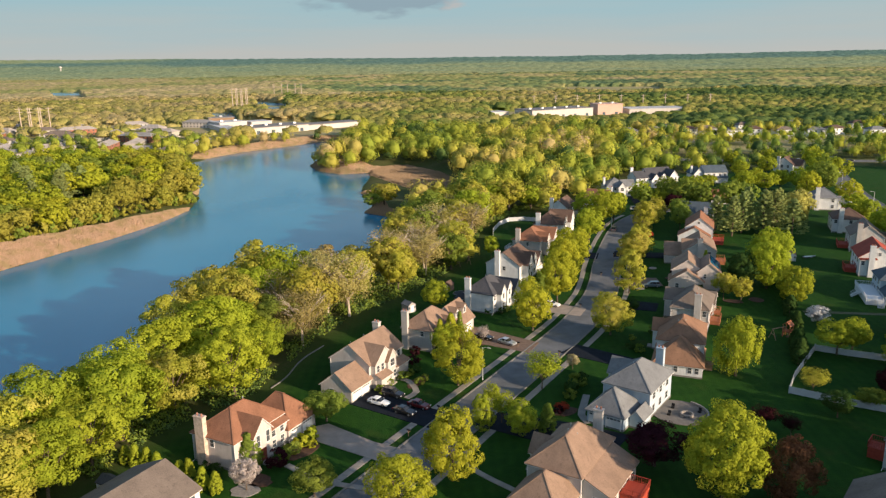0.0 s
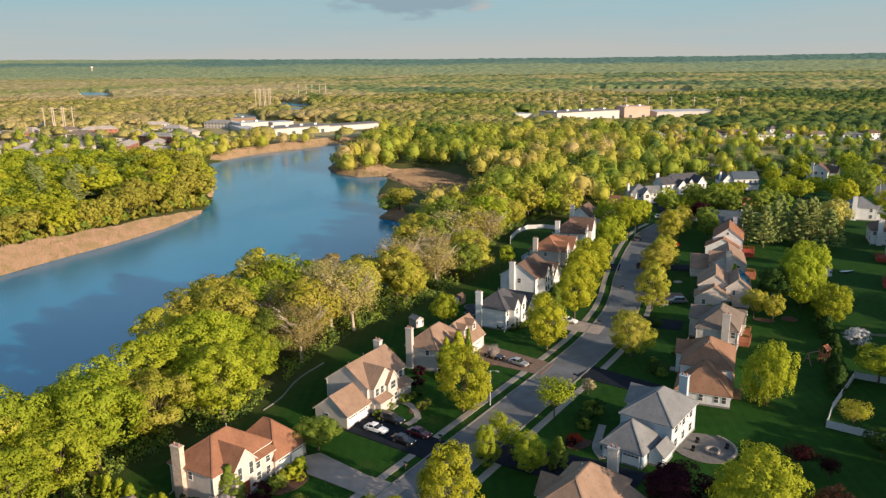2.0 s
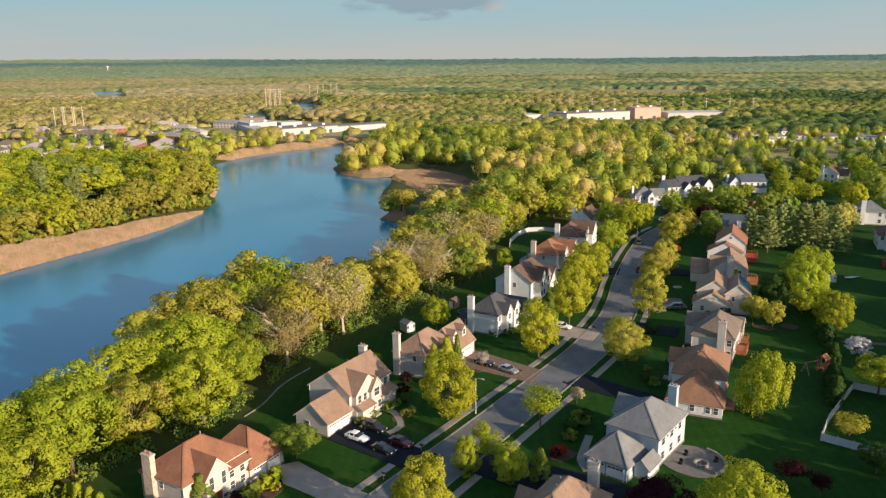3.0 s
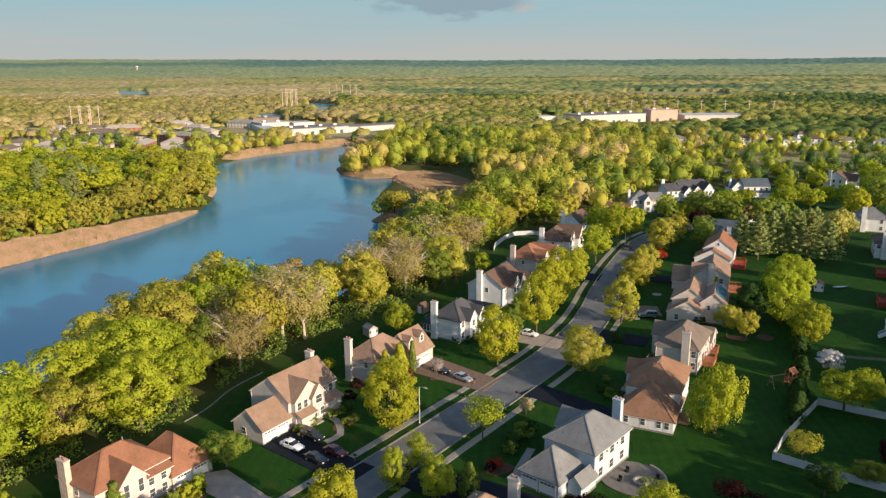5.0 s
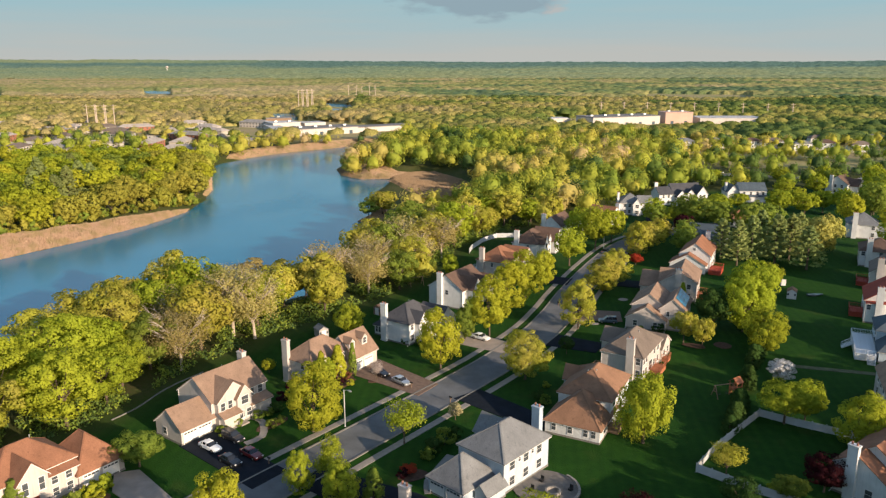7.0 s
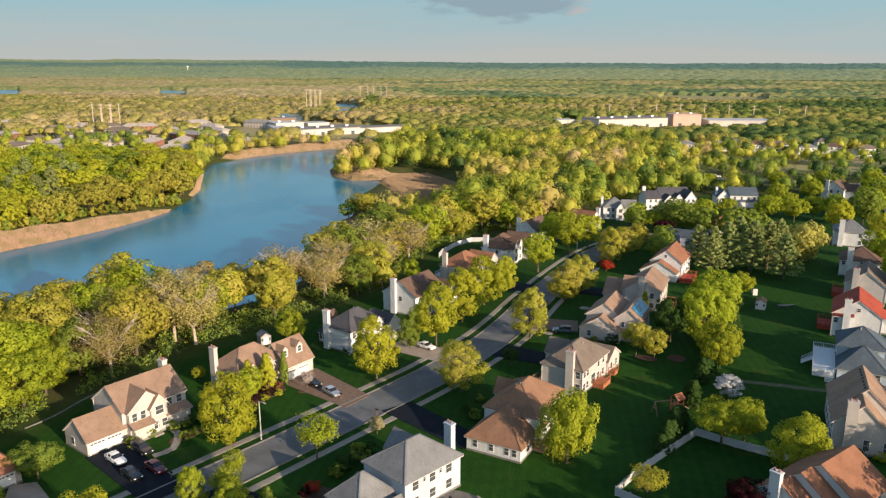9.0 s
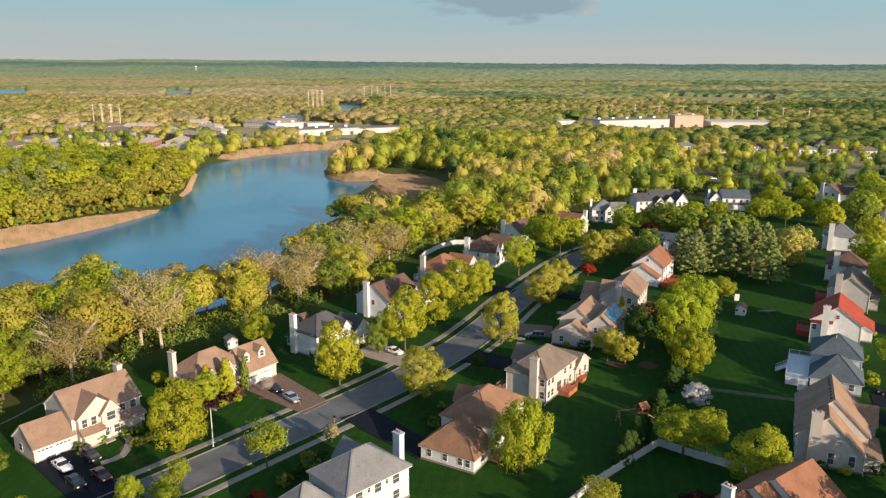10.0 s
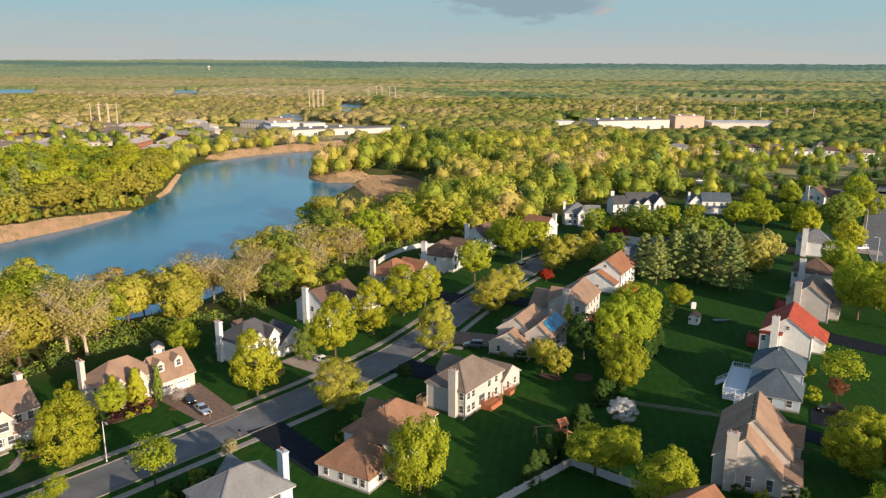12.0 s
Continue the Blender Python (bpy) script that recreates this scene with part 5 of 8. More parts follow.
def crown_data(kind, seed, share_kept=1.0):
    """Corners and faces of a crown, and its trunk, for a tree of standard size."""
    rng = np.random.default_rng(seed)
    rnd = random.Random(seed)
    if kind == "broad":        # 12 m high, 5 m in radius
        hub, out = lobed(rng, 120, 4.6, 7.0, 4.8, 13, 0.40, 0.45)
        per, spread, size, bias = 84, 1.0, 0.18, 1.0
        limbs = limb_mesh(rnd, 11, 4.6, 3.6, 0.24, 7)
    elif kind == "grand":      # 15 m high, 6.4 m in radius
        hub, out = lobed(rng, 220, 6.0, 8.0, 6.6, 18, 0.40, 0.45, 0.98)
        per, spread, size, bias = 100, 1.08, 0.175, 1.0
        limbs = limb_mesh(rnd, 14, 5.6, 4.2, 0.34, 9)
    elif kind == "upright":    # 13 m high, 4 m in radius, fuller below
        hub, out = lobed(rng, 130, 4.3, 6.4, 6.0, 14, 0.36, 0.45, 0.86)
        hub[:, :2] *= (1.12 - 0.40 * np.clip((hub[:, 2:3] - 5) / 7, 0, 1))
        per, spread, size, bias = 95, 0.95, 0.165, 1.0
        limbs = limb_mesh(rnd, 12, 3.6, 4.2, 0.22, 8)
    elif kind == "lakeside":   # 13 m high, open, limbs showing
        hub, out = lobed(rng, 110, 4.9, 7.2, 5.6, 12, 0.46, 0.5, 0.9)
        per, spread, size, bias = 88, 1.04, 0.185, 0.95
        limbs = limb_mesh(rnd, 12.4, 4.6, 5.2, 0.26, 11, rnd.uniform(-0.6, 0.6))
    elif kind == "bare":       # budding, thin crown, many limbs
        hub, out = lobed(rng, 170, 4.4, 7.8, 5.2, 8, 0.45, 0.6)
        per, spread, size, bias = 46, 1.0, 0.135, 0.5
        limbs = limb_mesh(rnd, 13, 4.6, 6.4, 0.25, 20, rnd.uniform(-0.6, 0.6), 0.92, 6)
    elif kind == "small":      # 6 m high, 2.8 m in radius, thin
        hub, out = lobed(rng, 70, 2.6, 4.0, 1.9, 7, 0.5, 0.45)
        per, spread, size, bias = 40, 0.6, 0.135, 0.6
        limbs = limb_mesh(rnd, 5.6, 2.6, 1.9, 0.10, 7)
    elif kind == "shrub":      # 2 m high, 1.2 m in radius
        hub, out = lobed(rng, 30, 1.1, 1.0, 1.0, 6, 0.25, 0.3)
        per, spread, size, bias = 40, 0.34, 0.11, 0.9
        limbs = limb_mesh(rnd, 1.6, 0.9, 0.5, 0.05, 4)
    elif kind == "column":     # 5 m high, 1.2 m in radius
        z = rng.random(150) ** 0.8 * 4.7 + 0.15
        a = rng.random(150) * math.tau
        r = 1.15 * np.minimum(1, z / 0.5 + 0.5) * np.clip((5.1 - z) / 3.0, 0.05, 1) ** 0.8 * rng.uniform(0.75, 1, 150)
        out = np.stack([np.cos(a), np.sin(a), np.full(150, 0.35)], 1)
        hub = np.stack([np.cos(a) * r, np.sin(a) * r, z], 1)
        per, spread, size, bias = 30, 0.34, 0.13, 0.9
        limbs = limb_mesh(rnd, 4.0, 0.5, 1.0, 0.09, 4)
    elif kind == "pine":       # 16 m high, 4.6 m in radius, tiers of limbs
        hubs, outs = [], []
        for i in range(64):
            t = i / 64
            z = 2.0 + 13.8 * t
            reach = 4.7 * (1 - t) ** 0.75 * rng.uniform(0.65, 1.05) + 0.25
            a = i * 2.399 + rng.uniform(-0.4, 0.4)
            for s in np.linspace(0.35, 1, 5):
                hubs.append((math.cos(a) * reach * s, math.sin(a) * reach * s, z + 0.9 * s * s - 0.2))
                outs.append((math.cos(a) * 0.5, math.sin(a) * 0.5, 0.8))
        hub, out = np.array(hubs), np.array(outs)
        per, spread, size, bias = 13, 0.42, 0.25, 0.8
        limbs = limb_mesh(rnd, 14, 2.0, 13, 0.28, 6)
    elif kind == "weeping":    # 12 m high, 5.4 m in radius, hanging sprays
        hub, out = lobed(rng, 120, 5.0, 7.0, 4.8, 9, 0.5, 0.42, 1.2)
        hub[:, 0] *= np.where(hub[:, 0] > 0, 1.12, 0.9)
        per, spread, size, bias = 115, 0.95, 0.165, 0.8
        limbs = limb_mesh(rnd, 10, 4.2, 3.0, 0.28, 8)
    per, size = max(6, int(per * share_kept)), size / share_kept ** 0.5
    n = len(hub)
    way = rng.normal(size=(n * per, 3))
    way /= np.linalg.norm(way, axis=1, keepdims=True)
    way = way + np.repeat(out, per, 0) * 0.6
    way /= np.linalg.norm(way, axis=1, keepdims=True)
    puff = np.repeat(rng.uniform(0.7, 1.25, n), per) * rng.uniform(0.78, 1.08, n * per) * spread * PUFF.get(kind, 1.06)
    c = np.repeat(hub, per, 0) + way * puff[:, None] * (1, 1, 0.82)
    if kind in ("bare", "small"):
        c += rng.normal(size=(n * per, 3)) * spread * 0.35
    if kind == "weeping":
        c[:, 2] -= rng.random(n * per) ** 2 * 2.2
    c[:, 2] = np.maximum(c[:, 2], 0.15)
    round_out = np.repeat(out, per, 0) * 0.35 + way * 0.9
    o = round_out * bias + rng.normal(size=(n * per, 3)) * 0.26 + (0, 0, 0.1)
    v, q, nor = leaf_cards(rng, c, o, size, 0.9 if kind == "weeping" else 0.0)
    return v, q, limbs, soft_normals(round_out, nor, 0.6)


PUFF = {"shrub": 0.8, "column": 0.9, "pine": 0.8}
tree_protos, crown_meshes = {}, {}
STANDARD = {"grand": (15.2, 6.5), "broad": (12.0, 4.9), "upright": (12.8, 4.6), "lakeside": (13.2, 5.2), "bare": (13.2, 4.9), "small": (6.0, 2.8), "shrub": (2.1, 1.25), "column": (5.0, 1.25), "pine": (16.4, 4.8), "weeping": (12.2, 5.4)}


def tree(x, y, hgt, rad, kind, leaf, label, category="tree", group="", seed=None):
    """A tree of that height and crown radius, from one of a few grown shapes."""
    rng = random.Random(int(x * 31 + y * 17))
    seed = rng.randrange(4 if kind in ("lakeside", "upright", "broad") else 3) if seed is None else seed
    kept = 1.0 if y < 165 else (0.6 if y < 235 else (0.34 if y < 300 and x > -110 else 0.17))      # farther trees carry fewer, larger sprays
    key, grown = (kind, seed, leaf, kept), (kind, seed, kept)
    if key not in crown_meshes:
        if grown not in tree_protos:
            v, q, limbs, nor = crown_data(kind, seed * 7 + len(kind), kept)
            tm = bpy.data.meshes.new("trunk")
            limbs.to_mesh(tm)
            limbs.free()
            tm.materials.append(M["bark_pale" if kind == "bare" else "bark"])
            tree_protos[grown] = (v, q, tm, nor)
        v, q, tm, nor = tree_protos[grown]
        crown_meshes[key] = (mesh_from("crown", v, q, M[leaf], normals=nor), tm)
    cm, tm = crown_meshes[key]
    sh, sr = STANDARD[kind]
    name = {"shrub": "shrub", "column": "arborvitae", "pine": "pine_tree"}.get(kind, "tree")
    root = new(name)
    z = float(height(x, y))
    root.matrix_basis = pose(x, y, z, 0, 0, rng.uniform(0, 360)) @ Matrix.Diagonal((rad / sr, rad / sr * rng.uniform(0.93, 1.07), hgt / sh, 1))
    tagged(root, label, category, group)
    share("trunk", tm, root)
    share("crown", cm, root)
    return root


STREET_TREES, YARD, LAKESIDE = "street trees", "garden trees", "lakeside wood"

for x, y, hgt, rad in ((-7.2, 89.6, 10.7, 4.9), (1.0, 98.3, 14.0, 4.7)):
    tree(x, y, hgt, rad, "upright", "f_yellow", "yellow-green street tree in fresh leaf beside the kerb", group=STREET_TREES)
for x, y, hgt, rad in ((2.9, 134.2, 13.8, 5.1), (22.1, 165.1, 14.6, 4.9)):
    tree(x, y, hgt, rad, "upright", "f_yellow", "dense golden-lime street tree on a front lawn", group=STREET_TREES)
for x, y, hgt, rad in ((31.4, 186.0, 16.0, 5.2), (35.5, 203, 14.5, 5.2), (39.6, 217.5, 14.5, 5.4), (43.6, 226, 12.5, 4.6)):
    tree(x, y, hgt, rad, "upright", "f_yellow", "tall golden-green street tree in a row", group=STREET_TREES)
for x, y, hgt, rad in ((53.4, 253.0, 12.5, 5.6), (63.4, 275.5, 15.5, 6.6), (70, 287, 13.5, 5.4), (58.5, 285, 13, 5.5)):
    tree(x, y, hgt, rad, "broad", "f_lime", "round bright green street tree", group=STREET_TREES)
for x, y, hgt, rad in ((40.3, 161.2, 11.5, 4.7), (52.9, 193.5, 13.0, 4.6), (61.4, 224.5, 12.2, 4.8), (65.8, 233, 11.2, 4.6), (76.4, 267.0, 12.4, 4.6), (82.4, 279, 10.5, 4.6), (87.2, 288.5, 10.2, 4.2)):
    tree(x, y, hgt, rad, "upright", "f_belt", "slender yellow-green street tree with a bare lower trunk", group=STREET_TREES)
for x, y, hgt, rad in ((6.6, 114.0, 7.8, 2.3), (13.2, 112.4, 7.6, 3.0)):
    tree(x, y, hgt, rad, "upright", "f_lime", "young bright green tree near the street", group=YARD)
for x, y, hgt, rad in ((19.8, 131.6, 7.6, 4.0), (8.9, 123.4, 5.0, 2.0), (10.4, 117.4, 6.4, 2.6)):
    tree(x, y, hgt, rad, "small", "f_lime", "thin young tree with sparse pale leaves", group=YARD)
tree(41.8, 92.1, 16.0, 6.5, "grand", "f_lime", "large dense lime-green garden tree", group=YARD)
tree(34.0, 101.5, 7.8, 5.4, "broad", "f_purple", "dark purple-leaved plum tree behind a house", group=YARD)
tree(50.9, 91.2, 11.6, 4.6, "upright", "f_copper", "copper-red leaved garden tree", group=YARD)
tree(86.2, 123.8, 6.4, 3.6, "broad", "f_purple", "dark purple-leaved garden tree", group=YARD)
tree(97.2, 299, 9.5, 4.2, "broad", "f_purple", "dark purple-leaved tree at the bend", group=YARD)
tree(60.8, 136.4, 13.4, 5.2, "weeping", "f_lime", "weeping bright green tree beside a brown roof", group=YARD)
for x, y, hgt, rad in ((96.5, 203.5, 16.4, 6.6), (92.6, 195.5, 14.5, 5.4), (93.3, 181, 12.0, 4.7)):
    tree(x, y, hgt, rad, "grand", "f_lime", "large spreading lime-green tree at the lawn's edge", group=YARD)
tree(85.7, 196.1, 11.0, 4.9, "broad", "f_dark", "dark green tree behind a house", group=YARD)
for x, y, hgt, rad in ((76.9, 186.5, 8.3, 3.2), (80.5, 183.4, 7.2, 3.0)):
    tree(x, y, hgt, rad, "broad", "f_belt", "low olive garden tree in a mulched bed", group=YARD)
for x, y, hgt, rad in ((87.3, 146.6, 8.6, 4.8), (91.2, 147.6, 8.2, 3.8), (110.2, 234.8, 7.4, 3.8)):
    tree(x, y, hgt, rad, "broad", "f_lime", "low spreading yellow-green tree by the boundary", group=YARD)
tree(97.1, 138.1, 11.2, 4.6, "upright", "f_lime", "dense yellow-green tree behind a rust roof", group=YARD)
for x, y, hgt, rad in ((128.6, 153.7, 12.6, 6.0), (135.5, 147.5, 12.0, 5.6), (137, 158, 10.5, 5.0), (141, 137, 13, 6)):
    tree(x, y, hgt, rad, "grand", "f_lime", "broad golden-green tree before the second row", group=YARD)
tree(136.0, 188.4, 8.4, 5.0, "small", "f_lime", "open spreading tree with a forked pale trunk", group=YARD)
tree(134.0, 182.4, 5.0, 2.0, "small", "f_copper", "small reddish tree on a front lawn", group=YARD)
for x, y, hgt, rad in ((155, 235.5, 15, 6.4), (160.5, 229, 15, 6.0), (163, 246, 14, 6), (158, 251, 12, 5), (160, 268, 12.5, 5.2), (164, 282, 12, 5)):
    tree(x, y, hgt, rad, "broad", "f_lime", "broad green tree beside the back street", group=YARD)
for x, y, hgt, rad in ((174.8, 305.9, 12.2, 5.4), (165, 322, 14, 5.2)):
    tree(x, y, hgt, rad, "broad", "f_yellow", "golden-green tree near a pale grey roof", group=YARD)
for x, y, hgt, rad in ((180, 338, 15, 6.5), (186, 350, 14, 6), (172, 347, 12, 5), (178, 396, 11, 5), (161, 390, 10, 4.6), (145.5, 346, 11, 5.2), (155.8, 344, 11, 5.2), (130.4, 352, 9, 4.4), (166, 352, 11, 5), (152, 360, 9, 4.4), (160, 366, 9, 4.4), (121, 351, 8.5, 4.2), (196, 376, 12, 5.4), (206, 398, 12, 5.4), (150, 420, 10, 4.6), (137, 428, 9, 4.4), (172, 430, 10, 4.6), (196, 436, 10, 4.6), (222, 432, 9, 4.4), (118, 415, 10, 4.6), (199.6, 365, 15, 7), (209, 403, 13, 6), (190, 357, 13, 6), (192, 410, 12, 5.5), (214, 420, 13, 6), (204, 384, 13, 6), (90, 318, 9, 4.5), (97, 316, 9, 4.6), (106, 327, 9, 4.5), (108, 345, 9, 4.5)):
    tree(x, y, hgt, rad, "broad", "f_lime" if int(x) % 3 else "f_green", "rounded green tree among the farther houses", group=YARD)
for x, y, hgt, rad in ((107, 259, 15.0, 5.6), (112.5, 264, 15.5, 5.8), (119.5, 262, 16.4, 6.6), (125.5, 267, 15.5, 6.6), (104, 268, 13.5, 5.6), (118, 274, 15.5, 6), (127.5, 256, 14, 6.2), (131, 276, 14.5, 6)):
    tree(x, y, hgt, rad, "pine", "f_pine", "tall grey-green pine in a dense group", "pine tree", "group of pines")
tree(139.0, 283.5, 13.6, 9.6, "weeping", "f_willow", "wide pale golden willow at the lawn's end", group=YARD)
for x, y, hgt, rad in ((107, 313, 13, 6.5), (113, 308, 12, 6), (101, 318, 12, 5.5), (96.2, 286.5, 9.5, 4.6), (123, 303.8, 13, 6.4), (130, 306, 12, 5.6), (117, 330, 11.5, 5.2), (90, 322, 11, 5), (92, 272, 9, 4)):
    tree(x, y, hgt, rad, "broad", "f_green" if y < 320 else "f_lime", "dense green tree at the street's bend", group=YARD)
tree(-1.6, 180.6, 8.8, 3.7, "broad", "f_lime", "round lime-green tree behind a house", group=YARD)
tree(16.9, 233.2, 8.6, 2.8, "broad", "f_lime", "small round green tree in a back garden", group=YARD)
tree(25.8, 183.0, 10.2, 2.7, "upright", "f_green", "narrow green tree beside a driveway", group=YARD)
tree(-22.0, 119.3, 6.2, 4.2, "broad", "f_green", "spreading dark green tree beside a garage", group=YARD)
tree(-20.4, 94.4, 6.4, 3.6, "broad", "f_green", "shaded green tree on a front lawn", group=YARD)
tree(92.6, 165.9, 4.8, 2.9, "lakeside", "f_white", "white blossoming dogwood tree at the path's end", group=YARD)
tree(-31.4, 96.7, 5.6, 2.4, "broad", "f_pinkish", "pale blossoming tree in a stone ring", group=YARD)
tree(27.7, 141.5, 3.6, 1.6, "broad", "f_cream", "cream blossoming small tree beside the street", group=YARD)
tree(9.6, 157.6, 4.0, 1.7, "small", "f_pinkish", "small bare-looking tree in a mulched bed", group=YARD)
tree(24.2, 170.6, 4.2, 1.6, "small", "f_bud", "small budding tree on a lawn", group=YARD)
tree(69.5, 205.5, 3.4, 1.6, "broad", "f_purple", "small dark red tree by a driveway", group=YARD)
tree(49.4, 176.6, 4.2, 1.8, "broad", "f_dark", "small dark tree on a front lawn", group=YARD)
for x, y, hgt, rad in ((74.7, 256.2, 3.8, 2.6), (22.2, 121.9, 1.7, 1.4), (91.5, 261, 3, 1.6)):
    tree(x, y, hgt, rad, "broad", "f_scarlet", "scarlet-leaved ornamental maple on a lawn", group=YARD)
tree(72.6, 127.4, 5.0, 3.2, "small", "f_belt", "sparse golden-tipped tree in a fence corner", group=YARD)
for x, y, hgt, rad in ((-32.5, 104.0, 6.0, 2.0), (18.2, 113.5, 5.6, 1.5)):
    tree(x, y, hgt, rad, "column", "f_green", "conical evergreen beside a house", "evergreen", YARD)
for x, y, hgt, rad in ((1.9, 155.9, 8.0, 1.7), (-0.6, 152.6, 7.8, 1.2), (81.8, 215.1, 6.4, 1.1)):
    tree(x, y, hgt, rad, "column", "f_yellow" if x < 50 else "f_lime", "tall golden columnar evergreen before a house", "evergreen", YARD)
tree(4.1, 159.6, 7.2, 0.9, "column", "f_green", "slim dark evergreen beside a garage", "evergreen", YARD)
tree(-13.8, 158.5, 3.4, 1.5, "broad", "f_yellow", "small golden shrub-like tree behind a house", group=YARD)
tree(0.2, 150.6, 7.2, 3.0, "broad", "f_lime", "rounded light green tree before a house", group=YARD)
for i, (x, y) in enumerate(((-53.7, 105.5), (-51.4, 104.1), (-49.3, 103.5), (-47.3, 102.5), (-42.9, 100.3), (-41, 99.2), (-38.3, 97.1), (-36, 96.2))):
    tree(x, y, 3.4 + (i * 7 % 4) * 0.3, 1.05, "column", "f_lime", "clipped green arborvitae in a boundary row", "evergreen", "arborvitae row")
for i in range(40):
    t = i / 39
    x, y = 77.0 + 26 * t + (i % 3 - 1) * 0.4, 142.0 + 66 * t
    if abs(y - 168) < 4 or math.hypot(x - 81.6, y - 158.2) < 3.0:
        continue
    tree(x, y, 3.4 + (i * 5 % 7) * 0.35, 1.45, "column", "f_dark", "dark evergreen in the boundary hedge", "evergreen", "boundary hedge")
for x, y, hgt, rad in ((72.2, 117.2, 5.4, 2.8), (106, 226, 4.8, 2.4), (104.5, 219, 5.5, 3)):
    tree(x, y, hgt, rad, "broad", "f_dark", "dark round evergreen by the fence", "evergreen", YARD)
tree(80.3, 120.8, 4.0, 2.7, "broad", "f_green", "low green tree inside a white fence", group=YARD)

# trees added out of view on the right to throw shade over the lawns
for x, y, hgt, rad in ((108, 112, 13, 5.5), (101, 101, 13, 5.5), (94, 92, 13, 5.5), (117, 121, 13, 5.5), (88, 80, 13, 5.5), (80, 68, 13, 5.5), (126, 131, 12, 5.5), (72, 56, 13, 5.5), (64, 44, 13, 5.5), (120, 106, 14, 6), (108, 90, 14, 6), (134, 118, 14, 6), (95, 70, 14, 6)):
    tree(x, y, hgt, rad, "broad", "f_yellow" if int(x) % 2 else "f_lime", "broad unseen tree added along the back street for shade", group=YARD)
# more unseen tall trees, added to shade the grey-roofed house's walls
for x, y, hgt, rad in ((69, 79, 19, 6.2), (75, 70, 18, 6.0)):
    tree(x, y, hgt, rad, "grand", "f_lime", "tall unseen tree added to shade the back gardens", group=YARD)
for x, y, hgt, rad in ((57.0, 113.0, 4.6, 2.6), (60.5, 110.5, 3.8, 2.0)):
    tree(x, y, hgt, rad, "small", "f_purple", "small dark-leaved tree in the shaded back lawn", group=YARD)

SHRUBS = "garden shrubs"
for x, y, s, leaf in ((-8.6, 137.6, 1.0, "f_green"), (-7.2, 139.4, 0.9, "f_green"), (-6.0, 141.2, 1.2, "f_dark"), (-5.0, 134.8, 1.0, "f_green"), (-4.0, 136.6, 0.9, "f_green"), (-6.4, 145.2, 1.3, "f_purple"), (-11.2, 134.6, 0.9, "f_green"), (-12.6, 131.0, 1.1, "f_green")):
    tree(x, y, 1.9 * s, 1.25 * s, "shrub", leaf, "clipped round shrub before a porch", "shrub", SHRUBS)
for x, y, s, leaf in ((-28.1, 103.5, 1.7, "f_purple"), (-25.0, 110.2, 1.2, "f_yellow"), (-24.0, 112.0, 1.5, "f_lime"), (-26.0, 107.6, 1.3, "f_green"), (-27.0, 105.8, 1.1, "f_green"), (-23.2, 109.6, 0.9, "f_yellow"), (-37.5, 101.6, 1.0, "f_dark"), (-39.6, 102.8, 0.9, "f_dark")):
    tree(x, y, 2.0 * s, 1.25 * s, "shrub", leaf, "rounded shrub in the bed of a brick-chimney house", "shrub", SHRUBS)
for x, y, s, leaf in ((0.5, 151.0, 1.2, "f_purple"), (2.2, 154.0, 1.1, "f_purple"), (3.4, 157.0, 1.0, "f_copper"), (-1.2, 149.6, 1.2, "f_dark"), (4.8, 154.2, 0.8, "f_yellow"), (3.0, 151.6, 0.8, "f_yellow"), (-6.4, 150.6, 1.2, "f_purple")):
    tree(x, y, 1.9 * s, 1.25 * s, "shrub", leaf, "low shrub in a mulched front bed", "shrub", SHRUBS)
for x, y, s, leaf in ((25.4, 129.2, 1.5, "f_dark"), (26.8, 132.0, 1.6, "f_green"), (28.2, 134.0, 1.3, "f_dark"), (24.6, 126.6, 1.2, "f_green"), (21.4, 120.6, 0.9, "f_purple"), (16.6, 92.6, 0.8, "f_dark"), (52, 158.6, 1.1, "f_dark"), (50.4, 161.2, 1.0, "f_dark"), (44.6, 157.4, 0.8, "f_green"), (43, 152, 1.1, "f_dark"), (44.2, 149.6, 1.1, "f_green")):
    tree(x, y, 2.0 * s, 1.25 * s, "shrub", leaf, "dark garden shrub against a house wall", "shrub", SHRUBS)
for x, y, s, leaf in ((12.0, 178.4, 0.9, "f_dark"), (15.6, 177.6, 1.0, "f_dark"), (17.2, 179.6, 0.9, "f_green"), (68.0, 193.4, 0.8, "f_green"), (72.2, 192.6, 1.3, "f_dark"), (108.6, 144.6, 1.0, "f_dark"), (112, 144.2, 0.9, "f_yellow"), (117.4, 144.8, 1.3, "f_dark"), (129.4, 181.8, 1.6, "f_lime"), (131.6, 194.4, 1.6, "f_lime"), (139.8, 212.4, 1.8, "f_yellow"), (78.5, 122.5, 1.0, "f_lime")):
    tree(x, y, 2.0 * s, 1.25 * s, "shrub", leaf, "rounded green shrub at a house wall", "shrub", SHRUBS)

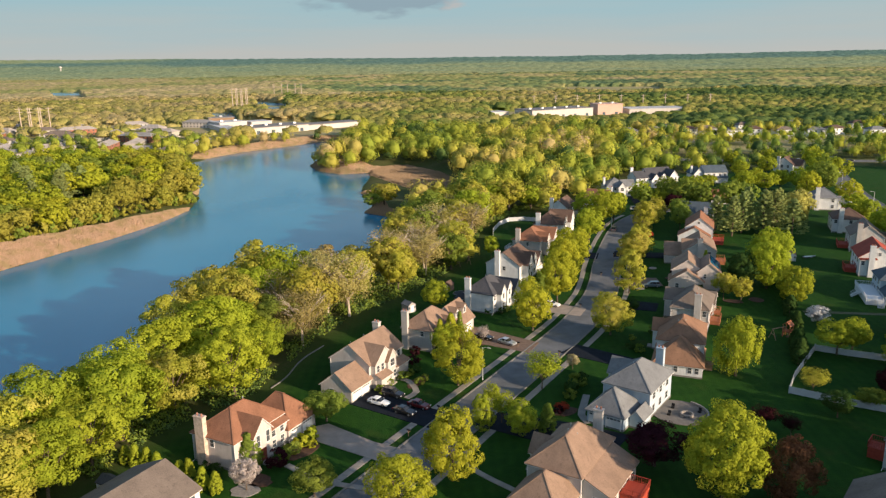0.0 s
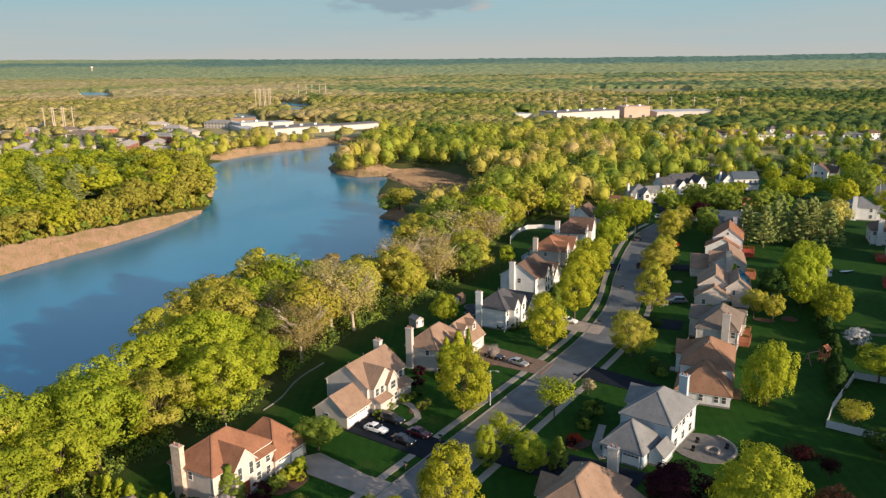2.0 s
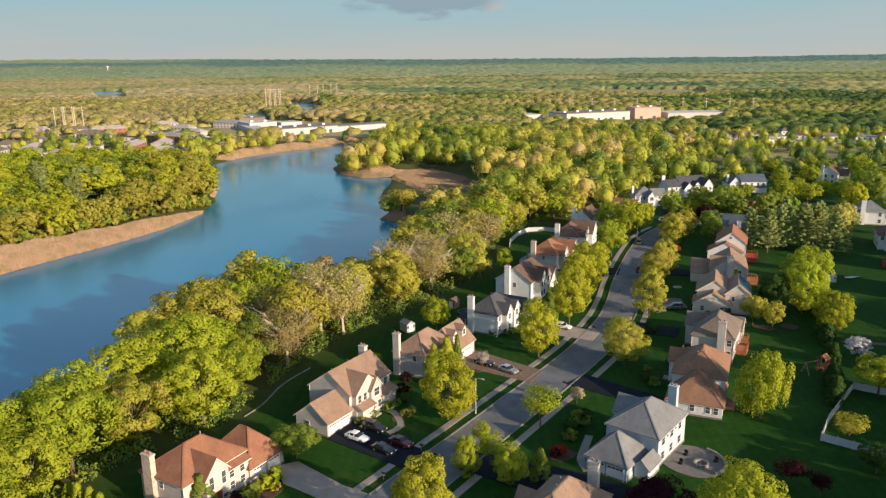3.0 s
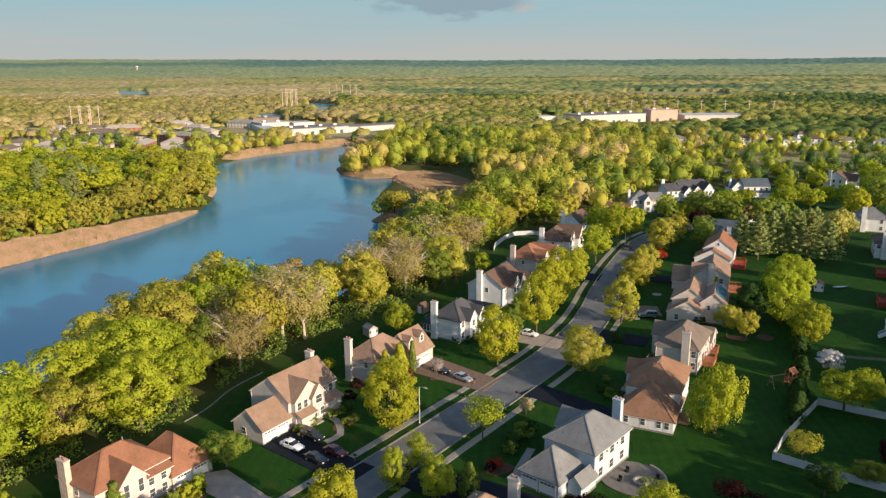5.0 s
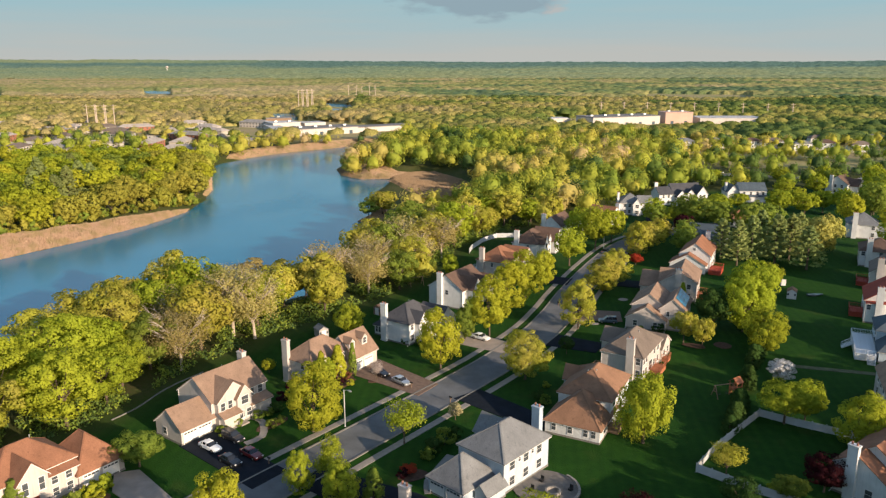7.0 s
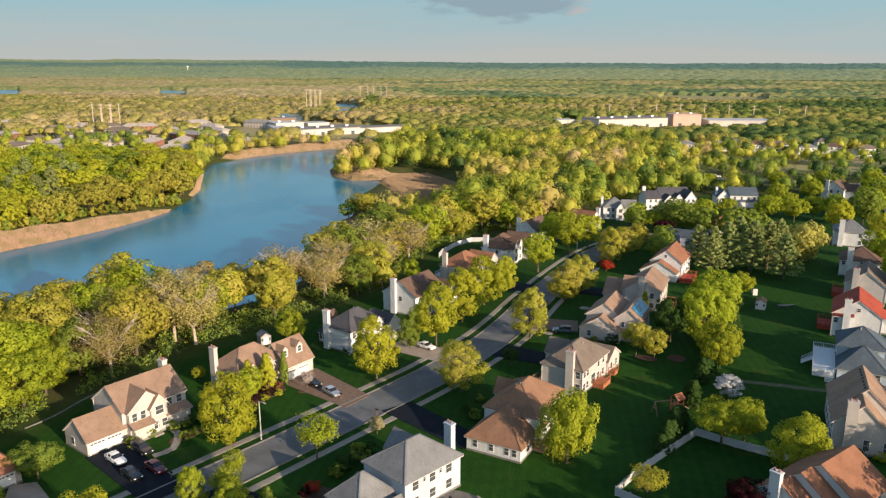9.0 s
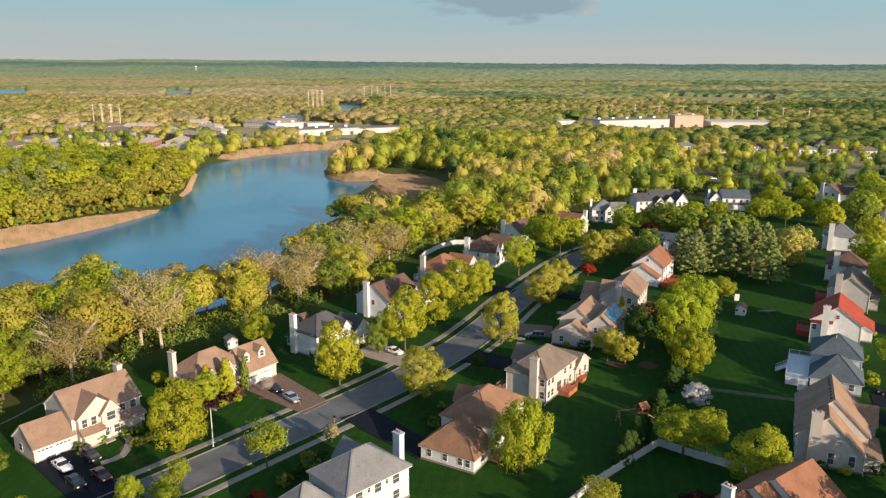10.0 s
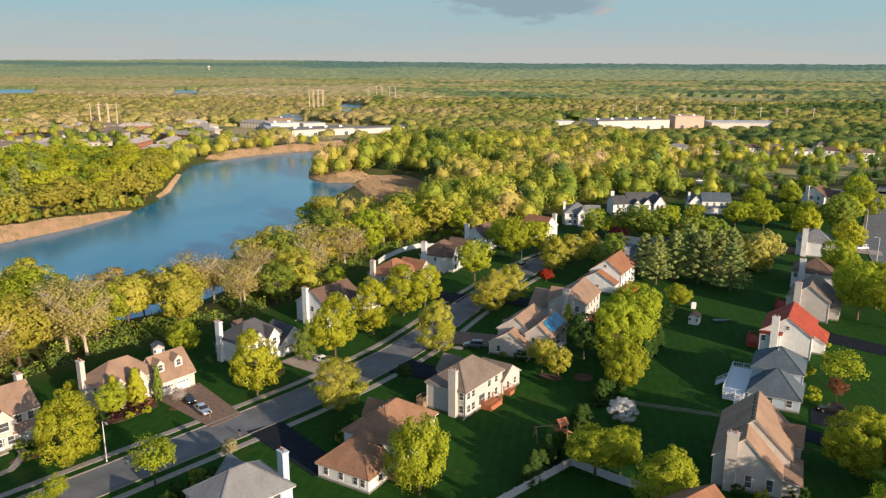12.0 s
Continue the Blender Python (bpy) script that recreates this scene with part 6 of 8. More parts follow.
# the wood between the gardens and the lake, tree by tree
INNER = [(-66, 60), (-58, 97), (-52, 115), (-38, 132), (-31, 158), (-23, 178), (-11, 194), (2, 217), (9, 235), (17, 276), (30, 302), (56, 324), (74, 356), (92, 390)]
OUTER = [(-87, 60), (-75.5, 106), (-67, 138), (-61, 164), (-58, 186), (-49, 200), (-36, 202), (-23, 218), (-19, 240), (-10, 275), (-4, 305), (6, 335), (22, 370), (40, 410)]
BELT = INNER + OUTER[::-1]
rng = random.Random(5)
taken = []
gx, gy = np.meshgrid(np.arange(-95, 95, 9.0), np.arange(60, 330, 9.0))
for x, y in zip(gx.ravel(), gy.ravel()):
    x, y = x + rng.uniform(-2.7, 2.7), y + rng.uniform(-2.7, 2.7)
    if not inside(BELT, x, y):
        continue
    d = float(off_line(INNER, x, y))
    r = rng.random()
    hot = 152 < y < 300 and d < 22
    if y < 168 and r > 0.9:
        r -= 0.5
    if hot and r < (0.42 if y < 215 else 0.33):
        kind, leaf, lab = "bare", "f_bud", "tall budding tree with bare tan limbs in the lakeside wood"
    elif r < 0.50:
        kind, leaf, lab = "lakeside", "f_belt" if y > 150 or r < 0.2 else "f_lime", "tall yellow-green tree in the lakeside wood"
    elif r < 0.78:
        kind, leaf, lab = "broad", "f_lime" if y < 150 or r < 0.62 else "f_belt", "dense yellow-green tree in the lakeside wood"
    elif r < 0.9:
        kind, leaf, lab = "lakeside", "f_green" if y > 150 else "f_lime", "fresh green tree in the lakeside wood"
    else:
        kind, leaf, lab = "lakeside", "f_bud", "tan budding tree in the lakeside wood"
    big = rng.uniform(0.78, 1.24)
    hgt = (14.5 if y < 200 else 13.0) * big
    tree(x, y, hgt, (6.8 if y < 200 else 6.2) * big, kind, leaf, lab, group=LAKESIDE, seed=rng.randrange(4) if kind in ("lakeside", "broad") else rng.randrange(3))
tree(-26, 344, 12, 7.0, "broad", "f_belt", "lone spreading tree at the marsh's edge", group=LAKESIDE)
tree(-31, 338, 8, 5.0, "broad", "f_green", "low green tree at the marsh's edge", group=LAKESIDE)


# the wood on the opposite bank, round a yard with parked vehicles
WEST = [(-124, 356), (-126, 372), (-136, 404), (-161, 462), (-178, 484), (-340, 484), (-340, 200), (-200, 200), (-169, 252), (-150, 280), (-140, 300), (-128, 331)]
YARD_GAP = [(-176, 350), (-160, 348), (-152, 316), (-164, 312), (-178, 332)]
for x, y in ((-188.8, 372.7), (-169.8, 324.3), (-210.6, 400.6), (-204.9, 366.1), (-177.0, 363.9), (-176.2, 316.2), (-196, 346), (-186, 334), (-220, 385), (-182, 352)):
    tree(x, y, 16, 6.4, "pine", "f_pine", "broad grey-green pine on the opposite bank", "pine tree", "pines across the lake")


rng = random.Random(9)
gx, gy = np.meshgrid(np.arange(-330, -110, 11.2), np.arange(205, 484, 11.2))
for x, y in zip(gx.ravel(), gy.ravel()):
    x, y = x + rng.uniform(-3.4, 3.4), y + rng.uniform(-3.4, 3.4)
    if not inside(WEST, x, y) or inside(YARD_GAP, x, y) or x < -0.62 * y - 6 or off_line(YARD_GAP, x, y, True) < 3:
        continue
    shore = float(off_line(LAKE, x, y, True))
    r, big = rng.random(), rng.uniform(0.75, 1.2)
    if shore < 30 and r < 0.7:
        kind, leaf, lab = "broad", "f_olive", "olive-gold tree along the opposite bank"
    elif r < 0.15:
        kind, leaf, lab = "broad", "f_green", "deep green tree on the opposite bank"
    else:
        kind, leaf, lab = "broad", "f_lime" if r < 0.65 else "f_yellow", "rounded lime-green tree on the opposite bank"
    tree(x, y, 12.5 * big, 6.4 * big, kind, leaf, lab, group="wood across the lake")


edge = smooth_line([(-122.5, 358), (-129, 334), (-141, 304), (-151, 284), (-170, 255), (-195, 212)], 3.6) + smooth_line([(-130, 372), (-139, 403), (-152, 432), (-164, 461)], 4.6)
for i, (x, y) in enumerate(edge):
    x, y, big = x + rng.uniform(-2.5, 0.6), y + rng.uniform(-1.5, 1.5), rng.uniform(0.75, 1.35)
    tree(x, y, 5.4 * big, 3.3 * big, "shrub", "f_olive" if i % 3 else "f_green", "low bushy growth behind the reeds", "shrub", "bank shrubs")


def underbrush():
    """Low growth on the wood's floor, thickest along its garden edge."""
    rng = np.random.default_rng(8)
    p = rng.uniform((-95, 60), (60, 330), (420000, 2))
    p = p[inside(BELT, p[:, 0], p[:, 1])]
    d = off_line(INNER, p[:, 0], p[:, 1])
    clump = np.array([noise.noise(Vector((x * 0.16, y * 0.16, 1.7))) for x, y in p])
    p = p[(d < 15) & (clump > -0.25 + 0.015 * d)]
    n = len(p)
    lump = np.array([noise.noise(Vector((x * 0.35, y * 0.35, 5.0))) for x, y in p])
    z = height(p[:, 0], p[:, 1]) + rng.random(n) * np.clip(1.7 + 2.4 * lump, 0.4, 3.4)
    c = np.column_stack([p, z])
    v, q, _ = leaf_cards(rng, c, rng.normal(size=(n, 3)) * 0.6 + (0.3, -0.4, 0.6), 0.27)
    tone = np.repeat(np.clip(0.12 + 0.3 * lump + rng.normal(0, 0.06, n), 0, 1), 3)
    tagged(new("underbrush", mesh_from("underbrush", v, q, M["woods"], tone)), "dark green undergrowth along the wood's edge", "undergrowth", kind="stuff")


underbrush()

# ---------------------------------------------------------------- woods beyond
NEAR_BELT = [p for p in INNER if p[1] < 326] + [(28, 326), (0, 326)] + [p for p in OUTER[::-1] if p[1] < 326]
KEEP_OUT = [(LAKE, 2.0), (MARSH, 2.0), (LAWN, 0.0), (NEAR_BELT, 0.0), (WEST, 0.0)]
FIELD = [(272, 1616), (457, 1550), (428, 1452), (254, 1510)]
CLEAR = [[(60, 770), (250, 770), (290, 880), (60, 920)], [(-262, 655), (-66, 655), (-60, 770), (-230, 860)], [(186, 500), (262, 498), (262, 524), (190, 528)], FIELD,
         [(110, 450), (215, 440), (380, 408), (380, 430), (215, 462), (112, 482)]]


def open_marsh(x, y):
    """Where a pond and the low marsh on its near side keep the trees away."""
    hit = np.zeros(np.shape(x), bool)
    for pond in PONDS:
        for k in np.linspace(0.86, 1.01, 9):
            hit |= inside(pond, 40 + (x - 40) / k, 10 + (y - 10) / k)
    for k in np.linspace(0.88, 1.0, 7):
        hit |= inside(FIELD, 40 + (x - 40) / k, 10 + (y - 10) / k)
    return hit


RIDGE = ((-0.95, -0.816, -0.636, -0.556, -0.268, -0.16, 0, 0.31, 0.45, 0.577, 0.95), (90, 88, 74, 75, 63, 56, 51, 48, 52, 59, 64))


def hills(x, y):
    """The low hills that close the view."""
    u = x / y
    t = np.clip((y - 3300) / 1500, 0, 1) ** 1.5
    return t * (np.interp(u, *RIDGE) + 1.2 * np.sin(u * 31) + 0.8 * np.sin(u * 73) + 4) - 2.0 * t


def woods(name, label, y0, y1, step, cards, size, rad, hgt, seed, shapes=5, thin_out=(), ease=0.45, mat="woods", plump=0.46, clump=1):
    """One sheet of crowns over a stretch of country."""
    rng = np.random.default_rng(seed)
    xs = []
    for y in np.arange(y0, y1, step):
        row = np.arange(60 - 0.87 * y, 90 + 0.62 * y, step)
        xs.append(np.stack([row, np.full(len(row), y)], 1))
    p = np.concatenate(xs)
    p = p + rng.uniform(-0.45, 0.45, p.shape) * step
    ok = np.ones(len(p), bool)
    for poly, gap in KEEP_OUT:
        ok &= ~inside(poly, p[:, 0], p[:, 1])
        if gap:
            ok &= off_line(poly, p[:, 0], p[:, 1], True) > gap
    for poly in CLEAR:
        ok &= ~inside(poly, p[:, 0], p[:, 1])
    for poly, share_left in thin_out:
        ok &= ~(inside(poly, p[:, 0], p[:, 1]) & (rng.random(len(p)) > share_left))
    ok &= off_line(REEDS_LEFT, p[:, 0], p[:, 1]) > 10
    p = p[ok]
    n = len(p)
    base = height(p[:, 0], p[:, 1])
    big = rng.uniform(0.68, 1.32, n)
    for poly, share_left in thin_out:
        big = np.where(inside(poly, p[:, 0], p[:, 1]), big * 0.72, big)
    patch = np.array([noise.noise(Vector((x * 0.006, y * 0.004, 3.1))) + 0.75 * noise.noise(Vector((x * 0.024, y * 0.017, 9.7))) for x, y in p])
    tone = np.clip(0.42 + patch * 0.50 + rng.normal(0, 0.16, n), 0.0, 1.0)
    tone = np.where(rng.random(n) < 0.05, 0.04, tone)
    west = (p[:, 0] < -118) & (p[:, 1] < 575)
    shore = off_line(LAKE, p[:, 0], p[:, 1], True) < 26
    tone = np.where(west, np.where(shore, tone * 0.5 + 0.34, tone * 0.40 + 0.24), tone)
    vs, qs, ts, ns = [], [], [], []
    for s in range(shapes):
        sel = np.arange(n) % shapes == s
        m = int(sel.sum())
        hub, out = lobed(rng, max(cards // clump, 3), rad, hgt * (1 - plump), plump * hgt, 9, 0.26, 0.3)
        if clump > 1:
            way = rng.normal(size=(len(hub) * clump, 3))
            way /= np.linalg.norm(way, axis=1, keepdims=True)
            way = way + np.repeat(out, clump, 0) * 0.6
            way /= np.linalg.norm(way, axis=1, keepdims=True)
            hub = np.repeat(hub, clump, 0) + way * rad * rng.uniform(0.17, 0.27, (len(way), 1))
            out = np.repeat(out, clump, 0) * 0.85 + way * 0.55
        v, q, nor = leaf_cards(rng, hub, out + rng.normal(size=out.shape) * 0.2 + (0, 0, 0.15), size)
        nor = soft_normals(out, nor, ease)
        # the dense inside of the crown
        ring = np.arange(8) * math.tau / 8
        hd = np.array([(math.sin(t) * math.cos(b + t), math.sin(t) * math.sin(b + t), math.cos(t)) for t in np.radians((112, 78, 42)) for b in ring] + [(0, 0, 1)])
        hv = hd * (0.78 + 0.2 * rng.random((len(hd), 1))) * (rad, rad, plump * hgt) * 0.76 + (0, 0, hgt * (1 - plump))
        hf = [t for r in range(2) for b in range(8) for i, j in [(r * 8 + b, r * 8 + (b + 1) % 8)] for t in ((i, j, j + 8), (i, j + 8, i + 8))] + [(16 + b, 16 + (b + 1) % 8, 24) for b in range(8)]
        q = np.concatenate([q, np.array(hf) + len(v)])
        v, nor = np.concatenate([v, hv]), np.concatenate([nor, hd])
        a = rng.uniform(0, math.tau, m)
        c, sn = np.cos(a)[:, None], np.sin(a)[:, None]
        X = (v[None, :, 0] * c - v[None, :, 1] * sn) * big[sel][:, None] + p[sel, 0][:, None]
        Y = (v[None, :, 0] * sn + v[None, :, 1] * c) * big[sel][:, None] + p[sel, 1][:, None]
        Z = v[None, :, 2] * (big[sel] * rng.uniform(0.85, 1.2, m))[:, None] + base[sel][:, None]
        first = sum(len(w) for w in vs)
        vs.append(np.stack([X, Y, Z], -1).reshape(-1, 3))
        qs.append((q[None] + (np.arange(m) * len(v))[:, None, None]).reshape(-1, 3) + first)
        ts.append(np.repeat(tone[sel], len(v)))
        ns.append(np.stack([nor[None, :, 0] * c - nor[None, :, 1] * sn, nor[None, :, 0] * sn + nor[None, :, 1] * c, np.repeat(nor[None, :, 2], m, 0)], -1).reshape(-1, 3))
    me = mesh_from(name, np.concatenate(vs), np.concatenate(qs), M[mat], np.concatenate(ts), np.concatenate(ns))
    tagged(new(name, me), label, "woods", kind="stuff")


REEDS_LEFT = [(-190, 190), (-156, 245), (-146, 270), (-136, 297), (-128, 330), (-124, 350)]
FAR_ROW = [(140, 560), (400, 520), (420, 640), (140, 650)]
HALL_FRONT = [(90, 740), (290, 760), (290, 800), (90, 800)]
TOWN = [(-620, 470), (-300, 462), (-186, 452), (-176, 545), (-160, 590), (-60, 640), (-60, 665), (-200, 665), (-240, 800), (-700, 800)]
OPEN_EAST = [(128, 405), (420, 395), (420, 560), (140, 570)]
woods("woods", "leafy spring woodland on the far shore and beyond the marsh", 215, 640, 9.6, 460, 0.46, 5.3, 12.0, 11, 8, [(TOWN, 0.24), (FAR_ROW, 0.5), (OPEN_EAST, 0.75)], ease=0.8, clump=11)


def value_noise(x, y, seed):
    """Smooth noise from -1 to 1, about one swell to a unit."""
    def grid(i, j):
        h = np.sin(i * 127.1 + j * 311.7 + seed * 74.7) * 43758.5453
        return (h - np.floor(h)) * 2 - 1
    i, j = np.floor(x), np.floor(y)
    u, v = x - i, y - j
    u, v = u * u * (3 - 2 * u), v * v * (3 - 2 * v)
    return (grid(i, j) * (1 - u) + grid(i + 1, j) * u) * (1 - v) + (grid(i, j + 1) * (1 - u) + grid(i + 1, j + 1) * u) * v


def country_tone(x, y):
    """How tan (1) or deep green (0) the woods are, stand by stand."""
    t = 0.44 + 0.30 * value_noise(x / 260, y / 330, 1) + 0.26 * value_noise(x / 90, y / 120, 2) + 0.18 * value_noise(x / 34, y / 46, 3)
    t = t + 0.30 * np.clip((-0.02 - x / y) / 0.15, 0, 1) + 0.22 * value_noise(x / 420, y / 75, 14)
    stand = value_noise(x / 300, y / 160, 5) + 0.35 * value_noise(x / 80, y / 60, 6)
    t = np.where((stand > 0.5) & (x > -0.2 * y), t * 0.25, t)
    return np.where(inside(PINE_STAND, x, y), 0.06, t)


PINE_STAND = [(425, 1840), (560, 1800), (500, 1600), (343, 1640)]


def dome_woods(name, label, y0, y1, step, rad, hgt, seed, mat, thin_out):
    """Woods of rounded, lumpy crowns, each with its own turn, size and tint."""
    rng = np.random.default_rng(seed)
    rows = [np.stack([r, np.full(len(r), y)], 1) for y in np.arange(y0, y1, step) for r in [np.arange(60 - 0.87 * y, 90 + 0.62 * y, step)]]
    p = np.concatenate(rows)
    p = p + rng.uniform(-0.48, 0.48, p.shape) * step
    ok = ~open_marsh(p[:, 0], p[:, 1])
    for poly in CLEAR:
        ok &= ~inside(poly, p[:, 0], p[:, 1])
    for poly, share_left in thin_out:
        ok &= ~(inside(poly, p[:, 0], p[:, 1]) & (rng.random(len(p)) > share_left))
    p = p[ok]
    n, segs = len(p), 7
    big = (0.5 + 0.9 * rng.random(n) ** 1.6) * (1.0 + 0.35 * value_noise(p[:, 0] / 55, p[:, 1] / 70, 12))
    tall = np.sqrt(big) * rng.uniform(0.75, 1.2, n)
    tone = np.clip(country_tone(p[:, 0], p[:, 1]) + rng.normal(0, 0.10, n), 0, 1)
    vs, qs, ts, ns = [], [], [], []
    polar = np.radians((104, 70, 36))
    for k in range(9):
        sel = np.arange(n) % 9 == k
        m = int(sel.sum())
        d = [(math.sin(t) * math.cos(a), math.sin(t) * math.sin(a), math.cos(t)) for t in polar for a in np.arange(segs) * math.tau / segs + t] + [(0, 0, 1)]
        d = np.array(d)
        lump = 0.66 + 0.50 * rng.random(len(d))
        v = d * lump[:, None] * (rad, rad, hgt * 0.46) + (0, 0, hgt * 0.52)
        f = []
        for r in range(2):
            for c in range(segs):
                i, j = r * segs + c, r * segs + (c + 1) % segs
                f += [(i, j, j + segs), (i, j + segs, i + segs)]
        f += [(2 * segs + c, 2 * segs + (c + 1) % segs, 3 * segs) for c in range(segs)]
        way = rng.normal(size=(16, 3)) + (0, 0, 0.5)
        way /= np.linalg.norm(way, axis=1, keepdims=True)
        sv, sq, _ = leaf_cards(rng, way * (rad, rad, hgt * 0.46) * rng.uniform(0.92, 1.12, (16, 1)) + (0, 0, hgt * 0.52), way + rng.normal(size=way.shape) * 0.25, 0.95)
        f = np.concatenate([np.array(f), sq + len(v)])
        v, d = np.concatenate([v, sv]), np.concatenate([d, np.repeat(way, 3, 0)]) * 0.62 + (0, 0, 0.45)
        d /= np.linalg.norm(d, axis=1, keepdims=True)
        a = rng.uniform(0, math.tau, m)
        c, sn = np.cos(a)[:, None], np.sin(a)[:, None]
        X = (v[None, :, 0] * c - v[None, :, 1] * sn) * big[sel][:, None] + p[sel, 0][:, None]
        Y = (v[None, :, 0] * sn + v[None, :, 1] * c) * big[sel][:, None] + p[sel, 1][:, None]
        Z = v[None, :, 2] * tall[sel][:, None]
        first = sum(len(w) for w in vs)
        vs.append(np.stack([X, Y, Z], -1).reshape(-1, 3))
        qs.append((f[None] + (np.arange(m) * len(v))[:, None, None]).reshape(-1, 3) + first)
        ts.append((tone[sel][:, None] + rng.normal(0, 0.05, (m, len(v)))).ravel())
        ns.append(np.stack([d[None, :, 0] * c - d[None, :, 1] * sn, d[None, :, 0] * sn + d[None, :, 1] * c, np.repeat(d[None, :, 2], m, 0)], -1).reshape(-1, 3))
    me = mesh_from(name, np.concatenate(vs), np.concatenate(qs), M[mat], np.clip(np.concatenate(ts), 0, 1), np.concatenate(ns))
    tagged(new(name, me), label, "woods", kind="stuff")


def canopy(name, label, y0, y1, row0, row1, cell, mat, kind):
    """A closed canopy of rounded treetops out towards the skyline."""
    ys, y = [], y0
    while y < y1:
        ys.append(y)
        y += row0 + (row1 - row0) * (y - y0) / (y1 - y0)
    ys = np.array(ys)
    us = np.linspace(-0.93, 0.69, 860)
    gx = us[None, :] * ys[:, None] + 40
    gy = np.repeat(ys[:, None], len(us), 1)
    best, tone = np.zeros(gx.shape), np.zeros(gx.shape)
    for size, lo, more, wide, shift in ((cell, 1.8, 3.6, 0.62, 0.0), (cell * 2.3, 3.6, 4.0, 0.26, 311.0)):
        ci, cj = np.floor((gx + shift) / size), np.floor(gy / size)
        for di in (-1, 0, 1):
            for dj in (-1, 0, 1):
                i, j = ci + di, cj + dj
                h = np.sin(i * 12.9898 + j * 78.233 + shift) * 43758.5453
                r1 = h - np.floor(h)
                r2, r3 = (r1 * 57.31) % 1.0, (r1 * 913.7) % 1.0
                tx, ty = (i + r1) * size - shift, (j + r2) * size
                reach = size * (wide + 0.30 * r3)
                d2 = ((gx - tx) ** 2 + (gy - ty) ** 2) / reach ** 2
                top = (lo + more * r3) * np.sqrt(np.clip(1 - d2, 0, 1))
                tone = np.where(top > best, (r1 * 31.7) % 1.0 - 0.5, tone)
                best = np.maximum(best, top)
    bare = open_marsh(gx, gy)
    for poly in CLEAR + [TOWN, FAR_ROW, HALL_FRONT]:
        bare |= inside(poly, gx, gy)
    z = hills(gx, gy) + np.where(bare, -1.5, 2.0 + best)
    # haze painted by tone: bluer with distance, paler again on the left ridge
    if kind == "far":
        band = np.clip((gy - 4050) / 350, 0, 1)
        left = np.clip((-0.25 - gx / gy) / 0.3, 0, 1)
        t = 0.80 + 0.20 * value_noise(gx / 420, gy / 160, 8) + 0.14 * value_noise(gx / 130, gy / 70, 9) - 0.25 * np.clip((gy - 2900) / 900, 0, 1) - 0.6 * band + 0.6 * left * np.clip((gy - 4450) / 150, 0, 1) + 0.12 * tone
    else:
        t = country_tone(gx, gy) + 0.26 * tone
    i = np.arange(z.size).reshape(z.shape)
    quads = np.stack([i[:-1, :-1], i[:-1, 1:], i[1:, 1:], i[1:, :-1]], -1).reshape(-1, 4)
    me = mesh_from(name, np.stack([gx, gy, z], -1).reshape(-1, 3), quads, M[mat], np.clip(t, 0, 1).ravel())
    tagged(new(name, me), label, "woods", kind="stuff")


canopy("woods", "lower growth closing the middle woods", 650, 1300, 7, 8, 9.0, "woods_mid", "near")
dome_woods("woods", "mixed green and tan woodland, paled a little for haze", 640, 1290, 7.0, 6.0, 8.4, 12, "woods_mid", [(TOWN, 0.24), (FAR_ROW, 0.40), (HALL_FRONT, 0.0)])
canopy("woods", "distant green and olive woodland, paled for haze", 1280, 2760, 7, 11, 12.0, "woods_far", "near")
canopy("far_woods", "woodland and low hills at the skyline, tinted blue-green for haze", 2740, 4880, 13, 22, 24.0, "hazed_canopy", "far")


def reeds(name, polys, n, hgt, seed, label, mat="reed", wide=1.0):
    """A stand of fine stalks, uneven in height, lower towards its rim."""
    rng = np.random.default_rng(seed)
    pts = []
    for poly in polys:
        a = np.array(poly)
        lo, hi = a.min(0), a.max(0)
        q = rng.uniform(lo, hi, (n * 6, 2))
        q = q[inside(poly, q[:, 0], q[:, 1])][:n]
        pts.append(np.column_stack([q, np.clip(off_line(poly, q[:, 0], q[:, 1], True) / 2.5, 0.25, 1)]))
    p = np.concatenate(pts)
    z = height(p[:, 0], p[:, 1])
    m = len(p)
    a = rng.normal(0.5, 0.6, m)
    w = rng.uniform(0.10, 0.22, m) * wide
    swell = 1 + 0.28 * value_noise(p[:, 0] / 7, p[:, 1] / 7, 4) + 0.2 * value_noise(p[:, 0] / 2.4, p[:, 1] / 2.4, 5)
    h = hgt * rng.uniform(0.8, 1.1, m) * swell * p[:, 2]
    dx, dy = np.cos(a) * w, np.sin(a) * w
    lean = rng.normal(0, 0.30, (m, 2))
    v = np.stack([np.stack([p[:, 0] - dx, p[:, 1] - dy, z - 0.2], 1), np.stack([p[:, 0] + dx, p[:, 1] + dy, z - 0.2], 1), np.stack([p[:, 0] + dx * 0.7 + lean[:, 0], p[:, 1] + dy * 0.7 + lean[:, 1], z + h], 1), np.stack([p[:, 0] - dx * 0.7 + lean[:, 0], p[:, 1] - dy * 0.7 + lean[:, 1], z + h * rng.uniform(0.85, 1, m)], 1)], 1)
    nor = rng.normal(0, 0.2, (m, 3)) + (0.35, -0.6, 0.6)
    nor = np.repeat(nor / np.linalg.norm(nor, axis=1, keepdims=True), 4, 0)
    me = mesh_from(name, v.reshape(-1, 3), np.arange(m * 4).reshape(m, 4), M[mat], normals=nor)
    tagged(new(name, me), label, "reeds", kind="stuff")


